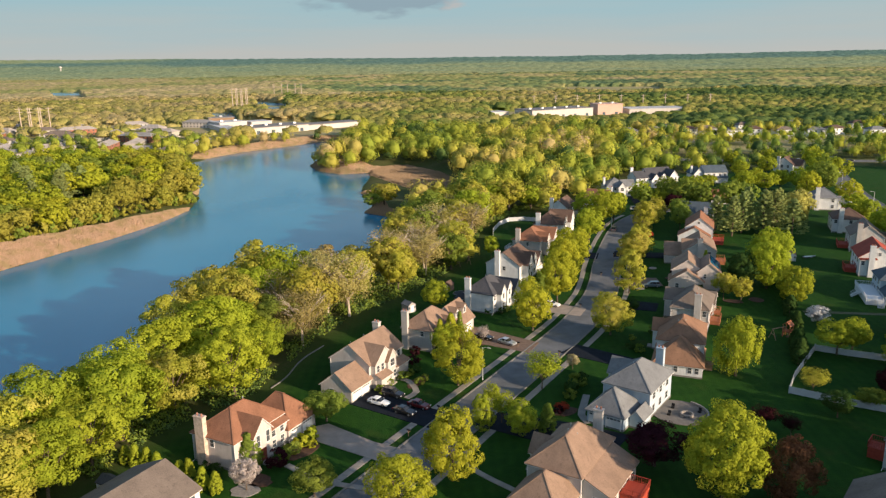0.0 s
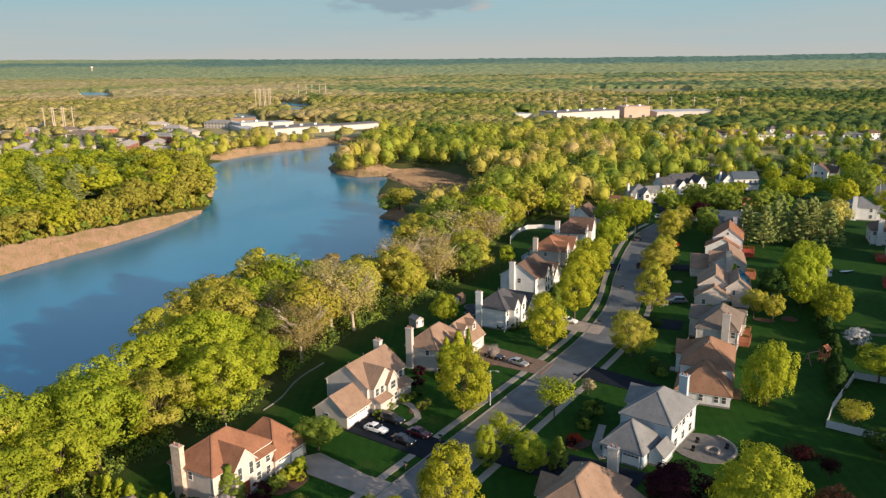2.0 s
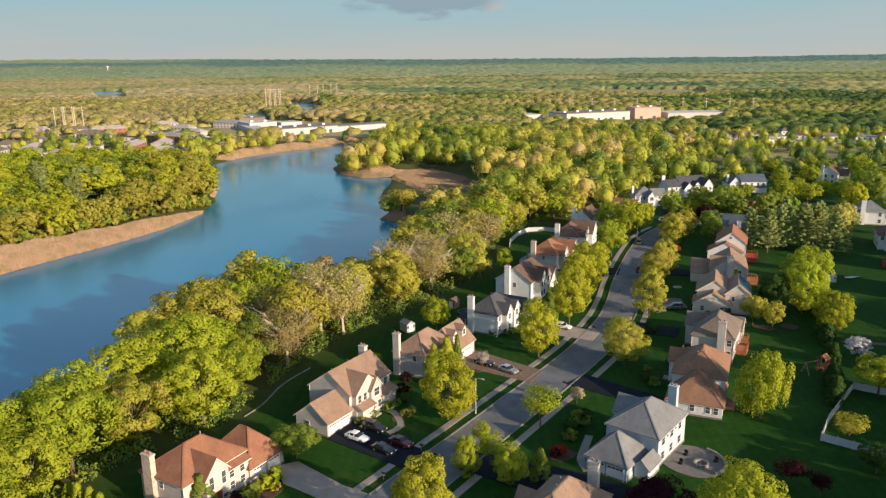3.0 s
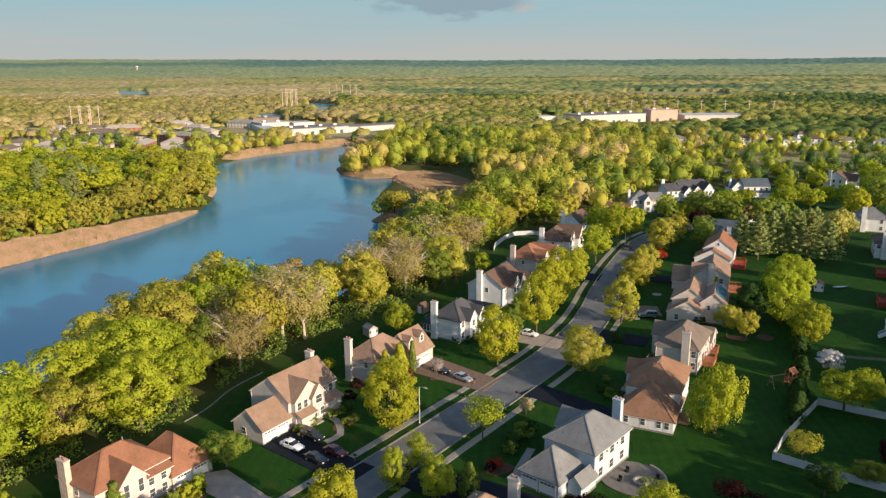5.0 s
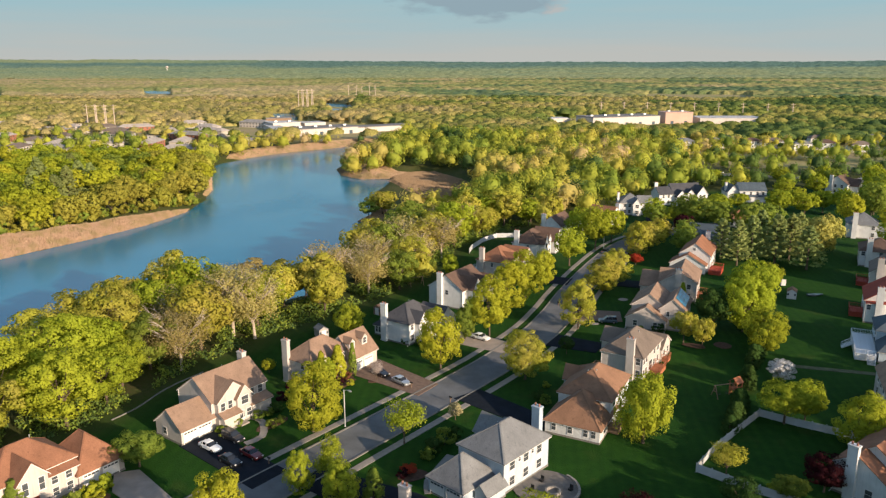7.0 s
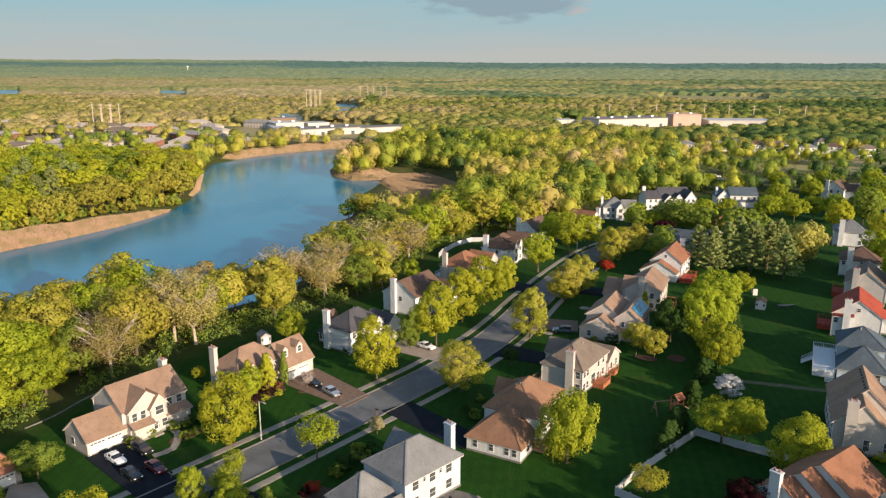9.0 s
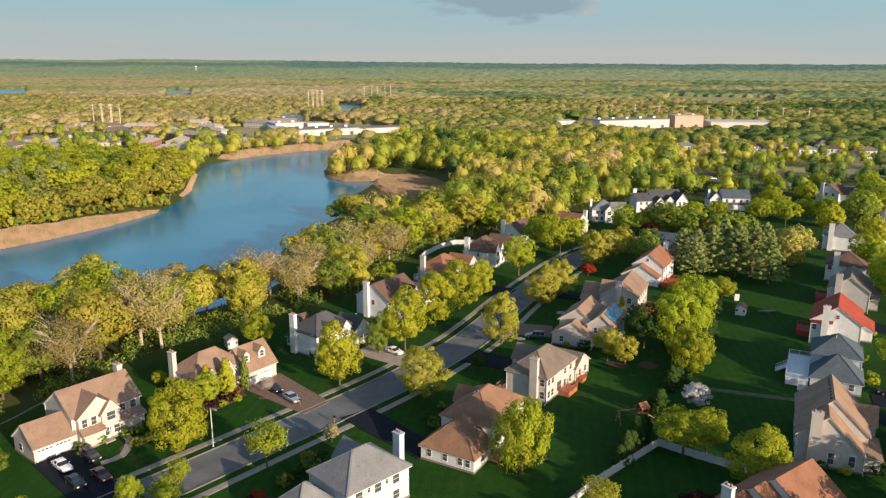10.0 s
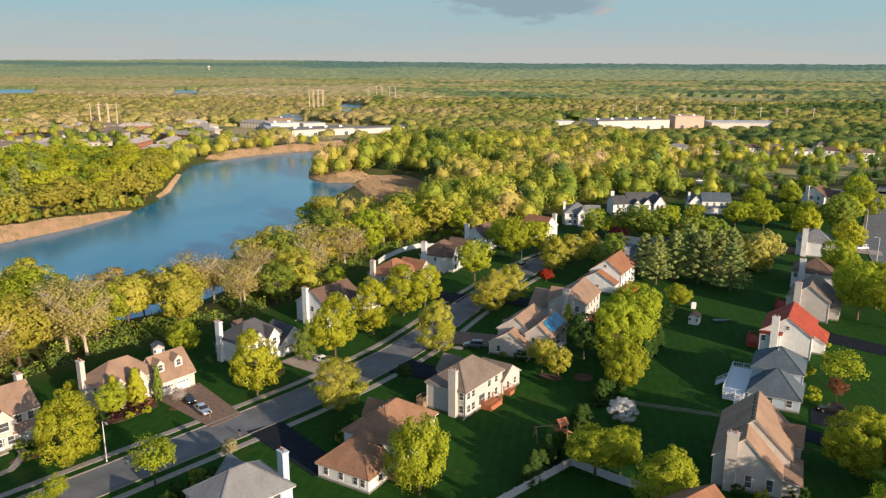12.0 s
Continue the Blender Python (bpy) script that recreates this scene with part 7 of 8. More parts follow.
reeds("reeds", [[(-151, 240), (-141.5, 264), (-132, 285), (-123, 312), (-118.5, 342), (-120, 349), (-126, 333), (-138, 303), (-148, 283), (-167, 254), (-198, 204), (-180, 190)]], 60000, 1.9, 1, "dense band of dry tan reeds along the bank", wide=0.75)
reeds("reeds", [[(-127, 385), (-132, 403), (-157, 462), (-160, 462), (-135, 403), (-129, 385)], [(-166, 532), (-164, 540), (-150, 570), (-124, 601), (-100, 634), (-77, 636), (-77, 652), (-108, 652), (-138, 614), (-164, 580), (-178, 545), (-174, 525)]], 14000, 1.1, 2, "thin strip of dry reeds under the far shore trees", wide=1.3)
reeds("reeds", [[(-43, 452), (-60, 449), (-75, 463), (-84, 488), (-83, 510), (-74, 530), (-64, 500), (-46, 478), (-34, 470)]], 24000, 1.7, 3, "tan reed bed on a spit in the lake", wide=1.1)
reeds("reeds", [[(-20, 400), (10, 352), (16, 405), (2, 450), (-19, 482), (-46, 474), (-40, 440), (-30, 420)], [(-20, 318), (-34, 330), (-31, 345), (-33, 357), (-41, 384), (-34, 388), (-27, 360), (-24, 340), (-14, 326)]], 22000, 1.1, 4, "brown marsh reeds around a dead inlet", "reed_brown", 1.2)

# ---------------------------------------------------------------- cars
def loft(bm, rings):
    made = [[bm.verts.new(p) for p in r] for r in rings]
    n = len(made[0])
    for r, s in zip(made, made[1:]):
        for k in range(n):
            bm.faces.new((r[k], r[(k + 1) % n], s[(k + 1) % n], s[k]))
    bm.faces.new(made[0][::-1])
    bm.faces.new(made[-1])
    bmesh.ops.recalc_face_normals(bm, faces=bm.faces)


def car(x, y, turn, paint, label, tall=False, group="parked cars"):
    """A parked car; its nose points along its own +x."""
    root = new("car")
    root.matrix_basis = pose(x, y, 0.12, 0, 0, turn)
    tagged(root, label, "car", group)
    L, W, H = (4.7, 1.85, 1.70) if tall else (4.6, 1.8, 1.42)
    belt = 1.02 if tall else 0.90
    bm = bmesh.new()
    rows = []
    for t, hb, w in ((-0.5, 0.72, 0.80), (-0.47, belt * 0.95, 0.90), (-0.3, belt, 0.98), (0.1, belt, 1.0), (0.22, belt * 0.97, 0.98), (0.42, belt * 0.84, 0.93), (0.49, belt * 0.70, 0.82), (0.5, 0.5, 0.76)):
        hw = W / 2 * w
        rows.append([(t * L, -hw, 0.28), (t * L, hw, 0.28), (t * L, hw * 1.0, hb * 0.75), (t * L, hw * 0.93, hb), (t * L, -hw * 0.93, hb), (t * L, -hw, hb * 0.75)])
    loft(bm, rows)
    bmesh.ops.bevel(bm, geom=[e for e in bm.edges if e.calc_face_angle(0) > 0.7], offset=0.04, segments=1, affect="EDGES")
    part("body", bm, M[paint], root)
    back, front = (-0.46, 0.20) if tall else (-0.36, 0.19)
    bm = bmesh.new()
    loft(bm, [[(back * L, -W * 0.44, belt - 0.02), (back * L, W * 0.44, belt - 0.02), (front * L, W * 0.44, belt - 0.04), (front * L, -W * 0.44, belt - 0.04)],
              [((back + 0.10 * (not tall) + 0.03) * L, -W * 0.36, H - 0.06), ((back + 0.10 * (not tall) + 0.03) * L, W * 0.36, H - 0.06), ((front - 0.15) * L, W * 0.36, H - 0.06), ((front - 0.15) * L, -W * 0.36, H - 0.06)]])
    cab = part("cabin_glass", bm, M["carglass"], root)
    bm = bmesh.new()
    a, b = (back + 0.10 * (not tall) + 0.02) * L, (front - 0.14) * L
    loft(bm, [[(a, -W * 0.375, H - 0.08), (a, W * 0.375, H - 0.08), (b, W * 0.375, H - 0.08), (b, -W * 0.375, H - 0.08)], [(a + 0.1, -W * 0.33, H), (a + 0.1, W * 0.33, H), (b - 0.12, W * 0.33, H), (b - 0.12, -W * 0.33, H)]])
    for s in (-1, 1):
        for u in (-0.02, 0.0 + (a + 0.02 * L) / L * 0 - 0.24):
            beam(bm, (u * L, s * W * 0.435, belt), (u * L + 0.02, s * W * 0.365, H - 0.07), 0.09)
    part("roof", bm, M[paint], root)
    for sx in (-0.31, 0.32):
        for s in (-1, 1):
            bm = bmesh.new()
            tube(bm, [(sx * L, s * (W / 2 - 0.2), 0.33), (sx * L, s * (W / 2 + 0.01), 0.33)], [0.33, 0.33], 14)
            w = part("wheel", bm, M["rubber"], root)
            bm = bmesh.new()
            tube(bm, [(sx * L, s * (W / 2 - 0.01), 0.33), (sx * L, s * (W / 2 + 0.02), 0.33)], [0.21, 0.19], 10)
            part("rim", bm, M["rim"], w)
    for s in (-1, 1):
        part("headlight", boxes((L * 0.468, L * 0.497, s * W * 0.33 - 0.16, s * W * 0.33 + 0.16, 0.58, 0.70)), M["headlight"], root)
        part("tail_light", boxes((-L * 0.502, -L * 0.47, s * W * 0.34 - 0.14, s * W * 0.34 + 0.14, 0.68, 0.84)), M["taillight"], root)
        part("mirror", boxes((L * 0.12, L * 0.15, s * W * 0.52 - 0.08, s * W * 0.52 + 0.08, belt - 0.02, belt + 0.12)), M[paint], root)
    return root


car(-12.8, 126.0, -30, "c_white", "white sedan parked in front of a garage")
car(-10.2, 129.6, -30, "c_black", "black car parked beside a garage", True)
car(-7.6, 121.9, -32, "c_black", "black sedan parked on dark asphalt")
car(-4.9, 124.4, -32, "c_red", "dark red sedan parked on dark asphalt")
car(9.9, 160.1, -38, "c_black", "black sedan parked on brown paving")
car(15.0, 156.3, -38, "c_silver", "silver sedan parked near the street")
car(60.6, 198.6, 180, "c_blue", "pale blue-grey sport utility car on a driveway", True)
car(66.6, 271.2, 68, "c_grey", "dark grey car at the kerb", True)
car(29.5, 183.4, -30, "c_white", "white car partly behind a street tree")
car(131.6, 177.4, 170, "c_black", "black car on a side driveway", True)
car(182.8, 316.8, -160, "c_white", "white van near the back street", True)
car(84.6, 309.5, 20, "c_silver", "silver car parked at the bend", True)
for x, y, tn, paint in ((150, 470, 0, "c_white"), (168, 464.5, 0, "c_grey"), (186, 460, 170, "c_red"), (204, 452.5, 170, "c_white"), (222, 451.5, -8, "c_silver"), (250, 444.5, -8, "c_black")):
    car(x, y, tn, paint, {"c_white": "white", "c_grey": "grey", "c_red": "red", "c_silver": "silver", "c_black": "black"}[paint] + " car on the street beyond the houses", group="cars on the far street")


def bus(x, y, turn):
    root = new("bus")
    root.matrix_basis = pose(x, y, 0.05, 0, 0, turn)
    tagged(root, "yellow bus parked among trees on the opposite bank", "bus", "vehicles across the lake")
    part("body", boxes((-5.2, 4.2, -1.25, 1.25, 0.6, 3.0), (4.2, 5.6, -1.1, 1.1, 0.6, 1.7), (-5.0, 4.0, -1.0, 1.0, 3.0, 3.12)), M["bus_yellow"], root)
    part("windscreen", boxes((4.203, 4.24, -1.0, 1.0, 1.75, 2.7)), M["carglass"], root)
    for s in (-1, 1):
        for k in range(8):
            y0, y1 = sorted((s * 1.253, s * 1.28))
            part("window", boxes((-4.8 + k * 1.1, -3.9 + k * 1.1, y0, y1, 1.9, 2.6)), M["carglass"], root)
        for u in (-3.4, 3.9):
            bm = bmesh.new()
            tube(bm, [(u, s * 0.95, 0.5), (u, s * 1.3, 0.5)], [0.5, 0.5], 14)
            part("wheel", bm, M["rubber"], root)


M["bus_yellow"] = plain("bus_paint", (0.62, 0.30, 0.02), 0.4, var=0.06)
slab_area("parking_area", YARD_GAP, "asphalt", "grey asphalt yard among trees across the lake", "parking area")
bus(-167.0, 344.0, 15)
for x, y, tn, paint in ((-163.5, 324, 70, "c_white"), (-166.2, 326.2, 70, "c_grey"), (-160.0, 321, 60, "c_silver"), (-168.8, 333, 80, "c_black")):
    car(x, y, tn, paint, {"c_white": "white", "c_grey": "grey", "c_silver": "silver", "c_black": "black"}[paint] + " car parked among trees across the lake", group="vehicles across the lake")

# ---------------------------------------------------------------- street furniture
def street_lamp(x, y, turn, hgt=7.2):
    root = new("street_lamp")
    root.matrix_basis = pose(x, y, 0, 0, 0, turn)
    tagged(root, "tall pale grey street lamp with one arm", "street lamp", "street lamps")
    bm = bmesh.new()
    tube(bm, [(0, 0, -0.2), (0, 0, 0.3), (0, 0, hgt)], [0.16, 0.12, 0.08], 10)
    part("pole", bm, M["pole_paint"], root)
    bm = bmesh.new()
    tube(bm, [(0, 0, hgt - 0.3), (0.5, 0, hgt + 0.1), (1.3, 0, hgt + 0.15)], [0.05, 0.045, 0.04], 8)
    part("arm", bm, M["pole_paint"], root)
    bm = bmesh.new()
    loft(bm, [[(1.1, -0.12, hgt + 0.08), (1.1, 0.12, hgt + 0.08), (1.1, 0.1, hgt + 0.24), (1.1, -0.1, hgt + 0.24)], [(1.5, -0.18, hgt + 0.06), (1.5, 0.18, hgt + 0.06), (1.5, 0.14, hgt + 0.28), (1.5, -0.14, hgt + 0.28)], [(1.9, -0.08, hgt + 0.10), (1.9, 0.08, hgt + 0.10), (1.9, 0.06, hgt + 0.2), (1.9, -0.06, hgt + 0.2)]])
    part("lamp_head", bm, M["metal"], root)


street_lamp(8.1, 136.7, -32)
street_lamp(66.0, 273.0, -22, 7.4)
street_lamp(182, 300, 170, 8)
street_lamp(196, 352, 170, 8)


def mailbox(x, y, turn):
    root = new("mailbox")
    root.matrix_basis = pose(x, y, 0, 0, 0, turn)
    tagged(root, "dark mailbox on a wooden post by the kerb", "mailbox", "mailboxes")
    part("post", boxes((-0.06, 0.06, -0.06, 0.06, -0.1, 1.1), (-0.05, 0.35, -0.05, 0.05, 0.85, 0.95)), M["wood"], root)
    bm = bmesh.new()
    prism(bm, [(-0.28, -0.12), (0.38, -0.12), (0.38, 0.12), (-0.28, 0.12)], 1.1, 1.28)
    tube(bm, [(-0.28, 0, 1.27), (0.38, 0, 1.27)], [0.12, 0.12], 10)
    part("box", bm, M["dark_metal"], root)


for x, y in ((26.0, 148.6), (17.4, 154.4), (36.8, 181.2), (-6.6, 113.2), (48.6, 210.5), (57.6, 233.0), (-1.2, 122.4), (12.0, 117.4)):
    mailbox(x, y, -30)


def fence_run(pts, hgt, label, mat="fence_white"):
    root = new("fence")
    root.matrix_basis = pose(*pts[0], 0)
    tagged(root, label, "fence", "white garden fences")
    o = Vector((*pts[0], 0))
    pm = boxes((-0.07, 0.07, -0.07, 0.07, -0.2, hgt + 0.12), (-0.09, 0.09, -0.09, 0.09, hgt + 0.12, hgt + 0.18))
    post = bpy.data.meshes.new("post")
    pm.to_mesh(post)
    pm.free()
    post.materials.append(M[mat])
    pb = bmesh.new()
    prof = [(-0.03, 0.1), (0.03, 0.1), (0.03, 0.24), (0.012, 0.24), (0.012, hgt - 0.14), (0.03, hgt - 0.14), (0.03, hgt), (-0.03, hgt), (-0.03, hgt - 0.14), (-0.012, hgt - 0.14), (-0.012, 0.24), (-0.03, 0.24)]
    loft(pb, [[(x, y, z) for y, z in prof] for x in (0.07, 2.33)])
    panel = bpy.data.meshes.new("panel")
    pb.to_mesh(panel)
    pb.free()
    panel.materials.append(M[mat])
    for a, b in zip(pts, pts[1:]):
        a, b = Vector((*a, 0)), Vector((*b, 0))
        n = max(1, round((b - a).length / 2.4))
        ang = math.atan2(b.y - a.y, b.x - a.x)
        for i in range(n):
            q = a + (b - a) * i / n
            z = float(height(q.x, q.y))
            m = Matrix.Translation((q.x - o.x, q.y - o.y, z)) @ Matrix.Rotation(ang, 4, "Z") @ Matrix.Diagonal(((b - a).length / n / 2.4, 1, 1, 1))
            share("panel", panel, root, m)
            share("post", post, root, Matrix.Translation((q.x - o.x, q.y - o.y, z)) @ Matrix.Rotation(ang, 4, "Z"))
    share("post", post, root, Matrix.Translation((pts[-1][0] - o.x, pts[-1][1] - o.y, 0)))


fence_run([(83.6, 149.0), (72.4, 134.6), (68.0, 127.6), (74.2, 123.2), (82.4, 118.4), (92, 113)], 1.5, "white vinyl garden fence with square posts")
fence_run([(83.6, 149.0), (89.4, 145.6), (97.6, 141.6), (101, 139.6)], 1.5, "white vinyl fence between two back gardens")
fence_run([(20.0, 266.0), (20.4, 271.5), (23.6, 283), (28.2, 290.4), (34.5, 291.6), (40, 289)], 1.7, "white fence enclosing a back lawn")


def shed(x, y, turn, w, d, hgt, wall, roof, label, gambrel=False):
    root = new("garden_shed")
    root.matrix_basis = pose(x, y, 0, 0, 0, turn)
    tagged(root, label, "shed", "garden sheds")
    top = hgt + w * 0.32
    part("wall", wall_mesh(-w / 2, w / 2, -d / 2, d / 2, hgt, "gy", hgt, top, 0), M[wall], root)
    part("roof", roof_mesh(-w / 2, w / 2, -d / 2, d / 2, hgt, "gy", hgt, top, 0, 0.15, 0.02, 0.1), M[roof], root)
    part("door", boxes((-0.6, 0.6, -d / 2 - 0.05, -d / 2, 0.05, 1.9)), M["white"], root)
    for s in (-1, 1):
        part("window", boxes((s * w * 0.36 - 0.25, s * w * 0.36 + 0.25, -d / 2 - 0.04, -d / 2, 1.0, 1.6)), M["glass"], root)


shed(-52.4, 96.6, 58, 2.6, 3.6, 2.1, "s_white", "r_dark", "small white shed with a dark roof by the wood")
shed(113.4, 225.4, -20, 2.4, 3.2, 2.0, "s_white", "r_brown", "small white shed on the open lawn")
shed(2.0, 199.5, -30, 2.4, 2.6, 1.9, "wood", "r_umber", "small wooden shed at the wood's edge")
shed(-8.8, 181.5, 40, 2.4, 3.0, 2.0, "s_grey", "r_grey", "grey garden shed under trees")


def swing_set(x, y, turn):
    root = new("swing_set")
    root.matrix_basis = pose(x, y, 0, 0, 0, turn)
    tagged(root, "wooden swing set on the back lawn", "swing set")
    for ex in (-2.0, 2.0):
        bm = bmesh.new()
        beam(bm, (ex, -1.1, 0), (ex, 0, 2.5), 0.12)
        beam(bm, (ex, 1.1, 0), (ex, 0, 2.5), 0.12)
        beam(bm, (ex, -0.55, 1.25), (ex, 0.55, 1.25), 0.1)
        part("a_frame", bm, M["wood"], root)
    bm = bmesh.new()
    beam(bm, (-2.3, 0, 2.5), (2.3, 0, 2.5), 0.14)
    part("top_beam", bm, M["wood"], root)
    for sx in (-0.9, 0.7):
        bm = boxes((sx - 0.25, sx + 0.25, -0.12, 0.12, 0.5, 0.54))
        for q in (-0.22, 0.22):
            beam(bm, (sx + q, 0, 0.52), (sx + q, 0, 2.45), 0.02)
        part("swing", bm, M["dark_metal"], root)


swing_set(79.2, 157.4, 22)
swing_set(7.5, 226, 30)


def play_tower(x, y, turn):
    root = new("play_tower")
    root.matrix_basis = pose(x, y, 0, 0, 0, turn)
    tagged(root, "reddish wooden play tower with a small pitched roof", "play tower")
    for px in (-0.8, 0.8):
        for py in (-0.8, 0.8):
            part("post", boxes((px - 0.07, px + 0.07, py - 0.07, py + 0.07, -0.1, 2.9)), M["deck"], root)
    part("platform", boxes((-0.9, 0.9, -0.9, 0.9, 1.3, 1.42)), M["deck"], root)
    for k in range(7):
        u = -0.75 + k * 0.25
        part("slat", boxes((u - 0.05, u + 0.05, -0.92, -0.86, 1.42, 2.1)), M["deck"], root)
        part("slat", boxes((-0.92, -0.86, u - 0.05, u + 0.05, 1.42, 2.1)), M["deck"], root)
    part("roof", roof_mesh(-0.9, 0.9, -0.9, 0.9, 2.9, "gx", 2.9, 3.7, 0, 0.15, 0.02, 0.08), M["deck"], root)
    bm = bmesh.new()
    for s in (-0.3, 0.3):
        beam(bm, (0.9, s, 1.35), (3.0, s, 0.1), 0.06, 0.16)
    beam(bm, (0.9, 0, 1.32), (3.0, 0, 0.07), 0.6, 0.04)
    part("slide", bm, M["wood"], root)
    part("ladder", boxes((-0.3, -0.24, 0.9, 1.0, 0, 1.4), (0.24, 0.3, 0.9, 1.0, 0, 1.4), *[(-0.24, 0.24, 0.92, 0.98, 0.3 * k, 0.3 * k + 0.05) for k in (1, 2, 3, 4)]), M["deck"], root)


play_tower(81.6, 158.2, 40)


def trampoline(x, y, r, label):
    root = new("trampoline")
    root.matrix_basis = pose(x, y, 0)
    tagged(root, label, "trampoline")
    bm = bmesh.new()
    tube(bm, [(0, 0, 0.88), (0, 0, 0.9)], [r * 0.88, r * 0.88], 24)
    part("mat", bm, M["tarp"], root)
    bm = bmesh.new()
    for k in range(24):
        a, b = k * math.tau / 24, (k + 1) * math.tau / 24
        beam(bm, (math.cos(a) * r, math.sin(a) * r, 0.9), (math.cos(b) * r, math.sin(b) * r, 0.9), 0.22, 0.08)
    part("rim", bm, M["c_blue"], root)
    for k in range(4):
        bm = bmesh.new()
        a = k * math.tau / 4 + 0.4
        beam(bm, (math.cos(a) * r, math.sin(a) * r, 0), (math.cos(a) * r, math.sin(a) * r, 2.6), 0.07)
        part("leg", bm, M["dark_metal"], root)


trampoline(5.5, 193.5, 2.2, "round dark trampoline behind a white house")


def patio(x, y):
    root = new("patio")
    root.matrix_basis = pose(x, y, 0, 0, 0, -36)
    tagged(root, "round stone patio with a low wall and fire pit", "patio")
    bm = bmesh.new()
    prism(bm, [(math.cos(k * math.tau / 28) * 5.4, math.sin(k * math.tau / 28) * 5.0) for k in range(28)], -0.1, 0.14)
    part("paving", bm, M["patio"], root)
    for k in range(14):
        bm = bmesh.new()
        a = -0.5 + k * 0.14
        beam(bm, (math.cos(a) * 5.2, math.sin(a) * 4.8, 0.3), (math.cos(a + 0.13) * 5.2, math.sin(a + 0.13) * 4.8, 0.3), 0.35, 0.5)
        part("wall_block", bm, M["stone"], root)
    for k in range(12):
        bm = bmesh.new()
        a, b = k * math.tau / 12, (k + 0.9) * math.tau / 12
        beam(bm, (1.6 + math.cos(a) * 1.1, -0.5 + math.sin(a) * 1.1, 0.3), (1.6 + math.cos(b) * 1.1, -0.5 + math.sin(b) * 1.1, 0.3), 0.3, 0.55)
        part("pit_block", bm, M["stone"], root)
    for dx, dy in ((-1.6, 1.0), (-1.2, -2.2), (3.2, 1.9)):
        bm = boxes((dx - 0.3, dx + 0.3, dy - 0.3, dy + 0.3, 0.14, 0.5), (dx - 0.3, dx + 0.3, dy + 0.25, dy + 0.33, 0.5, 1.0))
        part("seat", bm, M["dark_metal"], root)


patio(44.0, 120.2)


def boat(x, y, turn):
    bm = bmesh.new()
    loft(bm, [[(-2.2, -0.5, 0.1), (-2.2, 0.5, 0.1), (-2.2, 0.6, 0.5), (-2.2, -0.6, 0.5)], [(0, -0.6, 0.05), (0, 0.6, 0.05), (0, 0.75, 0.5), (0, -0.75, 0.5)], [(2.3, -0.05, 0.3), (2.3, 0.05, 0.3), (2.3, 0.08, 0.6), (2.3, -0.08, 0.6)]])
    ob = part("rowing_boat", bm, M["c_grey"])
    ob.matrix_basis = pose(x, y, 0, 0, 0, turn)
    tagged(ob, "grey upturned boat lying on the lawn", "boat")


boat(120.4, 227.6, 10)
shed(114.8, 237.6, 0, 1.2, 1.2, 1.0, "s_white", "white", "tiny white play house on the lawn")


# ---------------------------------------------------------------- distant buildings
def hall(x, y, turn, blocks, label, category="warehouse"):
    root = new("hall")
    root.matrix_basis = pose(x, y, -0.5, 0, 0, turn)
    tagged(root, label, category, "far halls")
    for x0, x1, y0, y1, hgt, wall, roof in blocks:
        part("wall", boxes((x0, x1, y0, y1, 0, hgt)), M[wall], root)
        part("roof", boxes((x0 - 0.4, x1 + 0.4, y0 - 0.4, y1 + 0.4, hgt + 0.003, hgt + 0.6)), M[roof], root)
        n = int((x1 - x0) / 14) if hgt > 6 else 0
        for i in range(n):
            u = x0 + (x1 - x0) * (i + 0.5) / n
            part("loading_door", boxes((u - 1.6, u + 1.6, y0 - 0.12, y0 - 0.004, 0.2, min(3.6, hgt - 1))), M["r_slate"], root)
            part("roof_unit", boxes((u - 1.4, u + 1.4, (y0 + y1) / 2 - 1.2, (y0 + y1) / 2 + 1.2, hgt + 0.6, hgt + 2.0)), M["metal"], root)
    return root


M["hall_white"] = plain("hall_white", (0.50, 0.445, 0.405), 0.6, var=0.08, scale=0.1)
M["hall_pink"] = plain("hall_pink", (0.52, 0.345, 0.275), 0.7, var=0.08, scale=0.1)
M["flat_roof"] = plain("flat_grey_roof", (0.21, 0.20, 0.195), 0.95, var=0.15, scale=0.05, spec=0.05)
M["flat_white"] = plain("white_membrane_roof", (0.48, 0.46, 0.44), 0.6, var=0.1, scale=0.05)
hall(101, 794, 27, [(0, 80, 0, 34, 9.0, "hall_white", "flat_roof"), (-70, -4, 40, 60, 6.0, "hall_white", "flat_white")], "long white warehouse with a flat grey roof")
hall(178, 832, 10, [(0, 29, 0, 24, 12.0, "hall_pink", "hall_pink")], "tall pinkish hall beside a white warehouse", "hall")
hall(214, 836, 4, [(0, 66, 0, 36, 6.0, "hall_white", "flat_white")], "low white hall with a pale flat roof")
hall(-171, 672, 118, [(0, 165, 0, 13, 4.2, "hall_white", "flat_white")], "very long narrow white storage building")
hall(-166, 671, 38, [(0, 58, 0, 30, 6.2, "hall_white", "flat_roof"), (58.5, 118, 3, 24, 5.0, "hall_white", "flat_roof"), (2, 30, 74, 100, 6.5, "hall_white", "flat_white"), (33, 55, 70, 90, 5.6, "hall_white", "flat_white")], "cluster of white halls with grey flat roofs on the shore")
hall(-238, 790, 20, [(0, 26, 0, 18, 7.0, "wood", "flat_roof")], "brown brick hall beside a far pond", "hall")


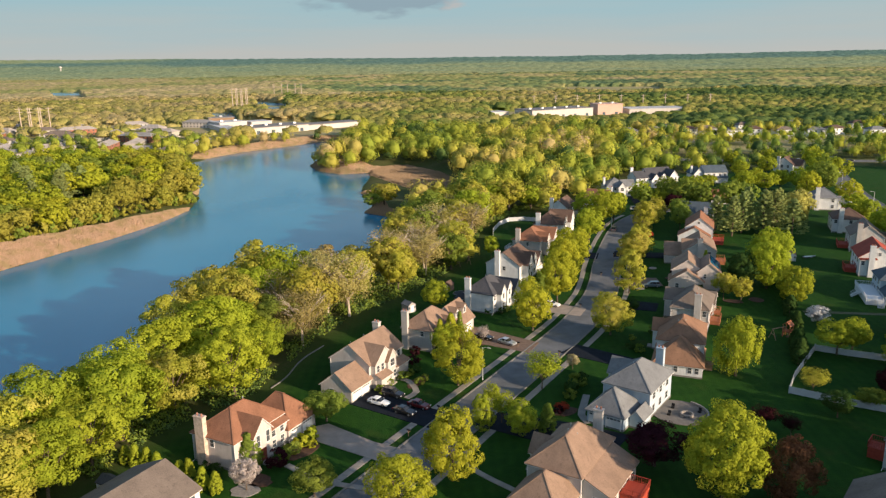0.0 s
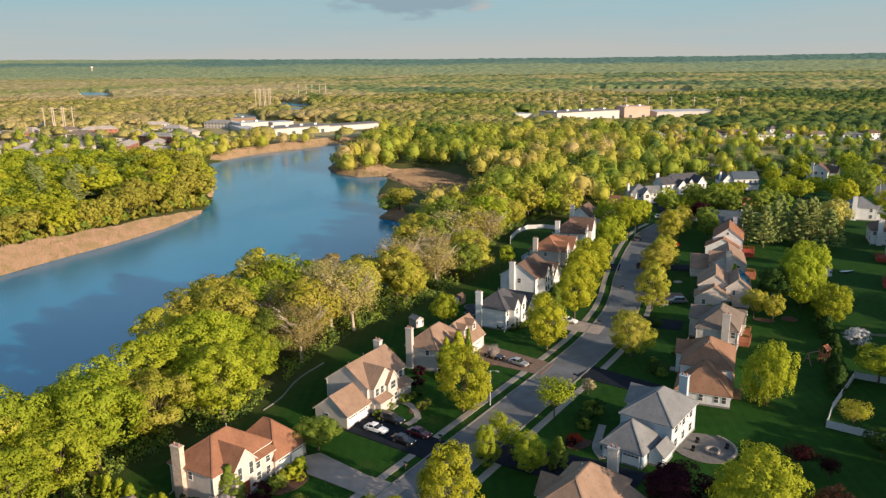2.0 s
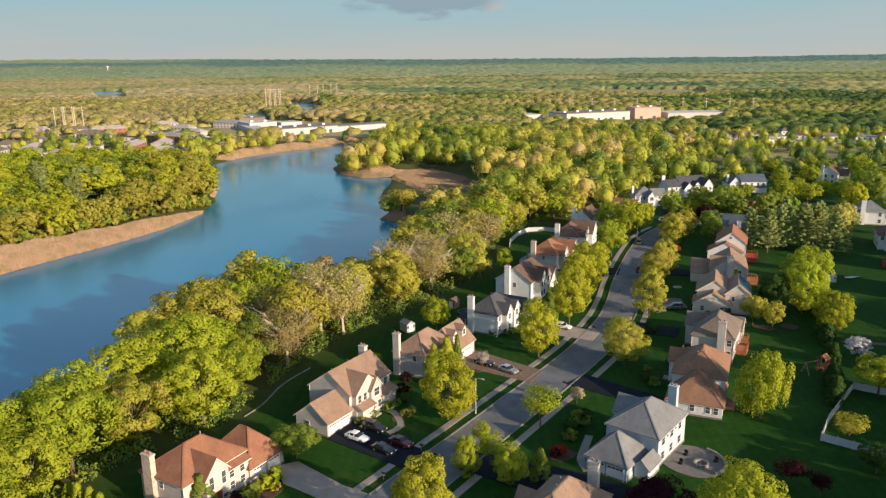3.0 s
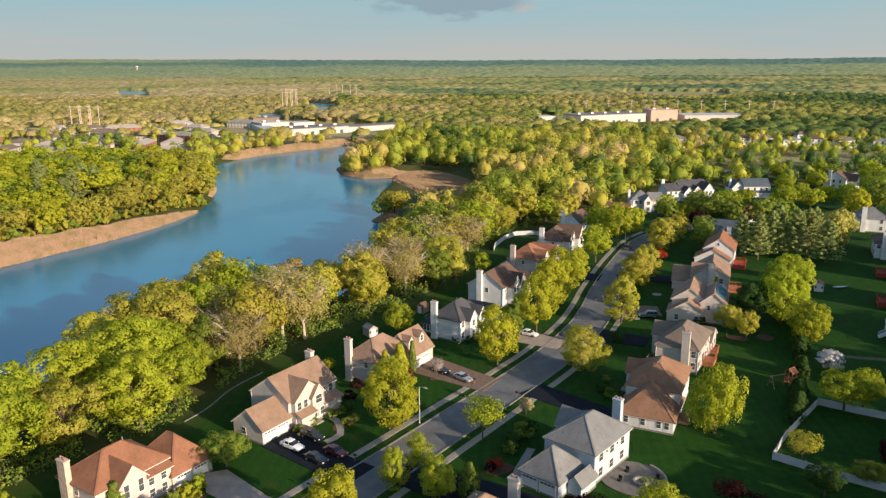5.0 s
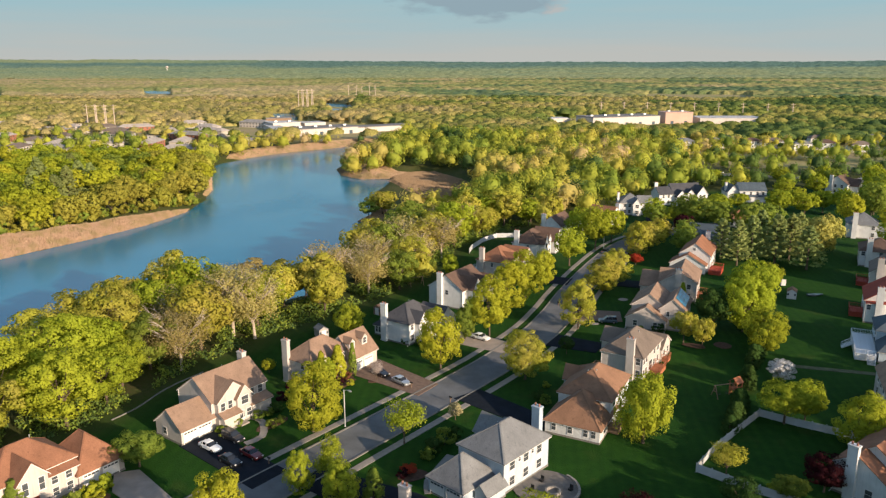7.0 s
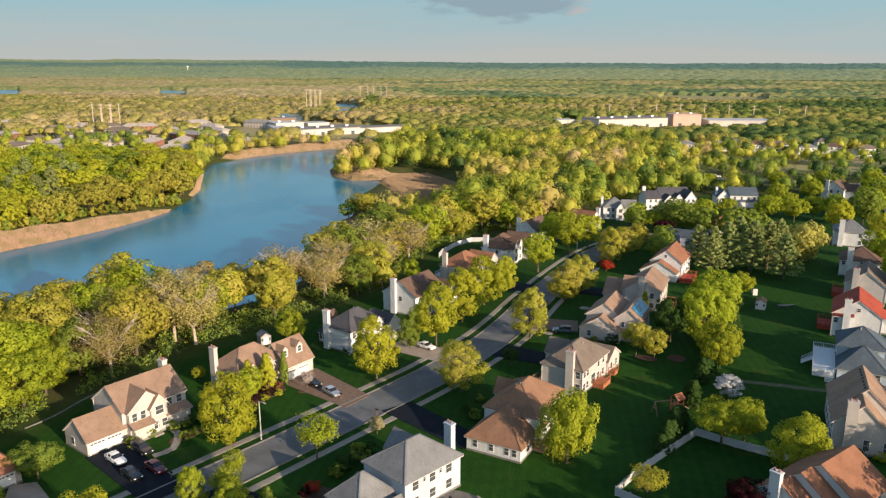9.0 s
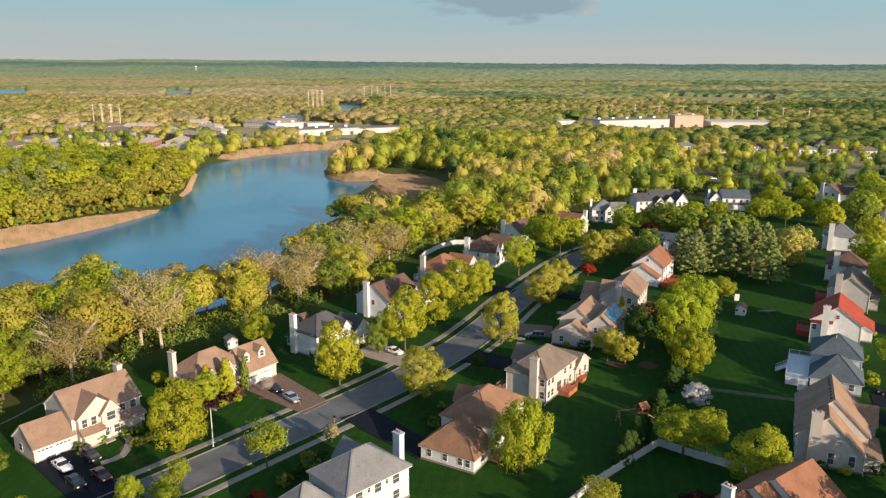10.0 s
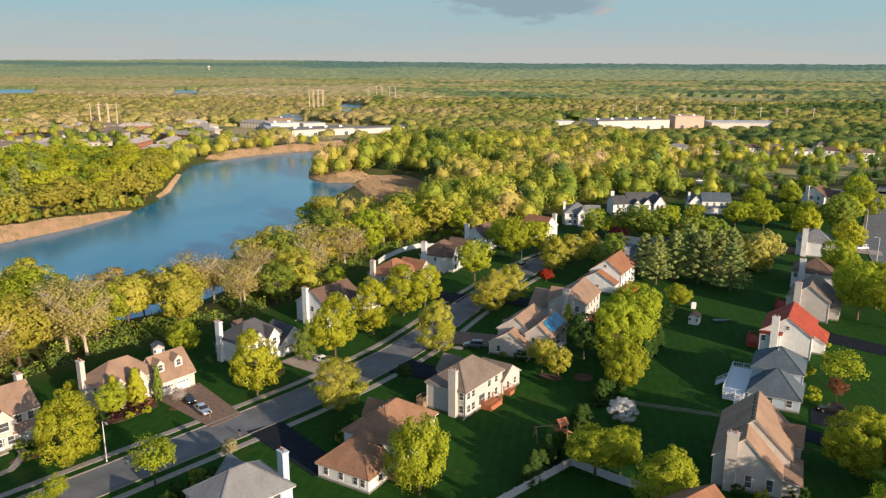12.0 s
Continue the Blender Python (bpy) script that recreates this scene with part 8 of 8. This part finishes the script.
def block_house(x, y, turn, w, d, hgt, wall, roof, label, group):
    root = new("apartment_house")
    root.matrix_basis = pose(x, y, -0.3, 0, 0, turn)
    tagged(root, label, "house", group)
    part("wall", boxes((-w / 2, w / 2, -d / 2, d / 2, 0, hgt)), M[wall], root)
    part("roof", roof_mesh(-w / 2, w / 2, -d / 2, d / 2, hgt, "hip", hgt, hgt + d * 0.22, 0, 0.5, 0.03, 0.2), M[roof], root)
    for k in range(int(w / 4)):
        u = -w / 2 + 2 + k * 4
        for z in (0.9, 3.6):
            if z + 1.4 < hgt:
                part("window", boxes((u - 0.6, u + 0.6, -d / 2 - 0.06, -d / 2 - 0.003, z, z + 1.3)), M["glass"], root)


rng = random.Random(21)
town = [(-190, 527), (-250, 630), (-368, 596), (-408, 754), (-300, 750), (-360, 553), (-394, 653), (-475, 735)]
while len(town) < 44:
    x, y = rng.uniform(-560, -170), rng.uniform(505, 770)
    if inside(TOWN, x, y) and x > -0.87 * y + 40 and min(math.hypot(x - a, y - b) for a, b in town) > 30 and math.hypot(x + 170, y - 690) > 75:
        town.append((x, y))
for x, y in town:
    block_house(x, y, rng.choice((8, 8, 98, -20, 30)), rng.uniform(20, 34), 11, rng.choice((3.2, 3.2, 5.6)), rng.choice(("brick_red", "s_beige", "s_grey", "hall_white")), rng.choice(("r_town", "r_town", "r_pale", "r_taupe")), "low brick apartment house with a grey hip roof", "apartment houses beyond the lake")
for x, y, tn, w, roof in ((154, 606, 10, 16, "r_grey"), (192, 632, -14, 14, "r_slate"), (205, 612, 20, 14, "r_umber"), (222, 614, -6, 15, "r_taupe"), (236, 596, 10, 14, "r_grey"), (256, 604, -10, 13, "r_umber"), (276, 594, 8, 15, "r_taupe"), (178, 612, 0, 13, "r_grey"), (300, 590, -8, 14, "r_grey"), (320, 600, 14, 14, "r_umber"), (345, 585, 5, 14, "r_grey"), (262, 640, 12, 14, "r_taupe"), (310, 650, -12, 14, "r_grey"), (360, 640, 8, 14, "r_umber"), (420, 700, -5, 14, "r_grey"), (470, 740, 10, 14, "r_grey")):
    block_house(x, y, tn, w, 9, 5.6, "s_white", roof, "white two-storey house half hidden by far trees", "houses beyond the wood")


def mast(x, y, hgt, group):
    bm = bmesh.new()
    z = float(height(x, y))
    tube(bm, [(0, 0, 0), (0, 0, hgt)], [0.55, 0.36], 6)
    beam(bm, (-3, 0, hgt - 1.5), (3, 0, hgt - 1.5), 0.3)
    beam(bm, (-2.4, 0, hgt - 4.5), (2.4, 0, hgt - 4.5), 0.3)
    ob = part("power_pole", bm, M["pole_wood"])
    ob.matrix_basis = pose(x, y, z, 0, 0, 20)
    tagged(ob, "tall brown power pole with cross arms over the woods", "power pole", group)


for i in range(6):
    mast(-400 + i * 5, 728 + (i % 2) * 6, 24, "power poles beyond the town")
for i in range(7):
    mast(-263 + i * 3.2, 985 + (i % 2) * 5, 30, "power poles by the far pond")
for i in range(5):
    mast(-285 + i * 12, 1350 + (i % 2) * 8, 24, "power poles by the far pond")
for i in range(9):
    mast(120 + i * 26, 930 - i * 3, 18, "power poles behind the halls")


def water_tower(x, y, hgt):
    root = new("water_tower")
    root.matrix_basis = pose(x, y, 0)
    tagged(root, "pale distant water tower on a slim stem", "water tower")
    bm = bmesh.new()
    tube(bm, [(0, 0, 0), (0, 0, hgt * 0.8)], [3.2, 2.4], 10)
    part("stem", bm, M["hall_white"], root)
    bm = bmesh.new()
    tube(bm, [(0, 0, hgt * 0.78), (0, 0, hgt * 0.84), (0, 0, hgt * 0.95), (0, 0, hgt)], [3, 8, 8, 3], 14)
    part("tank", bm, M["hall_white"], root)


water_tower(-1880, 3900, 46)
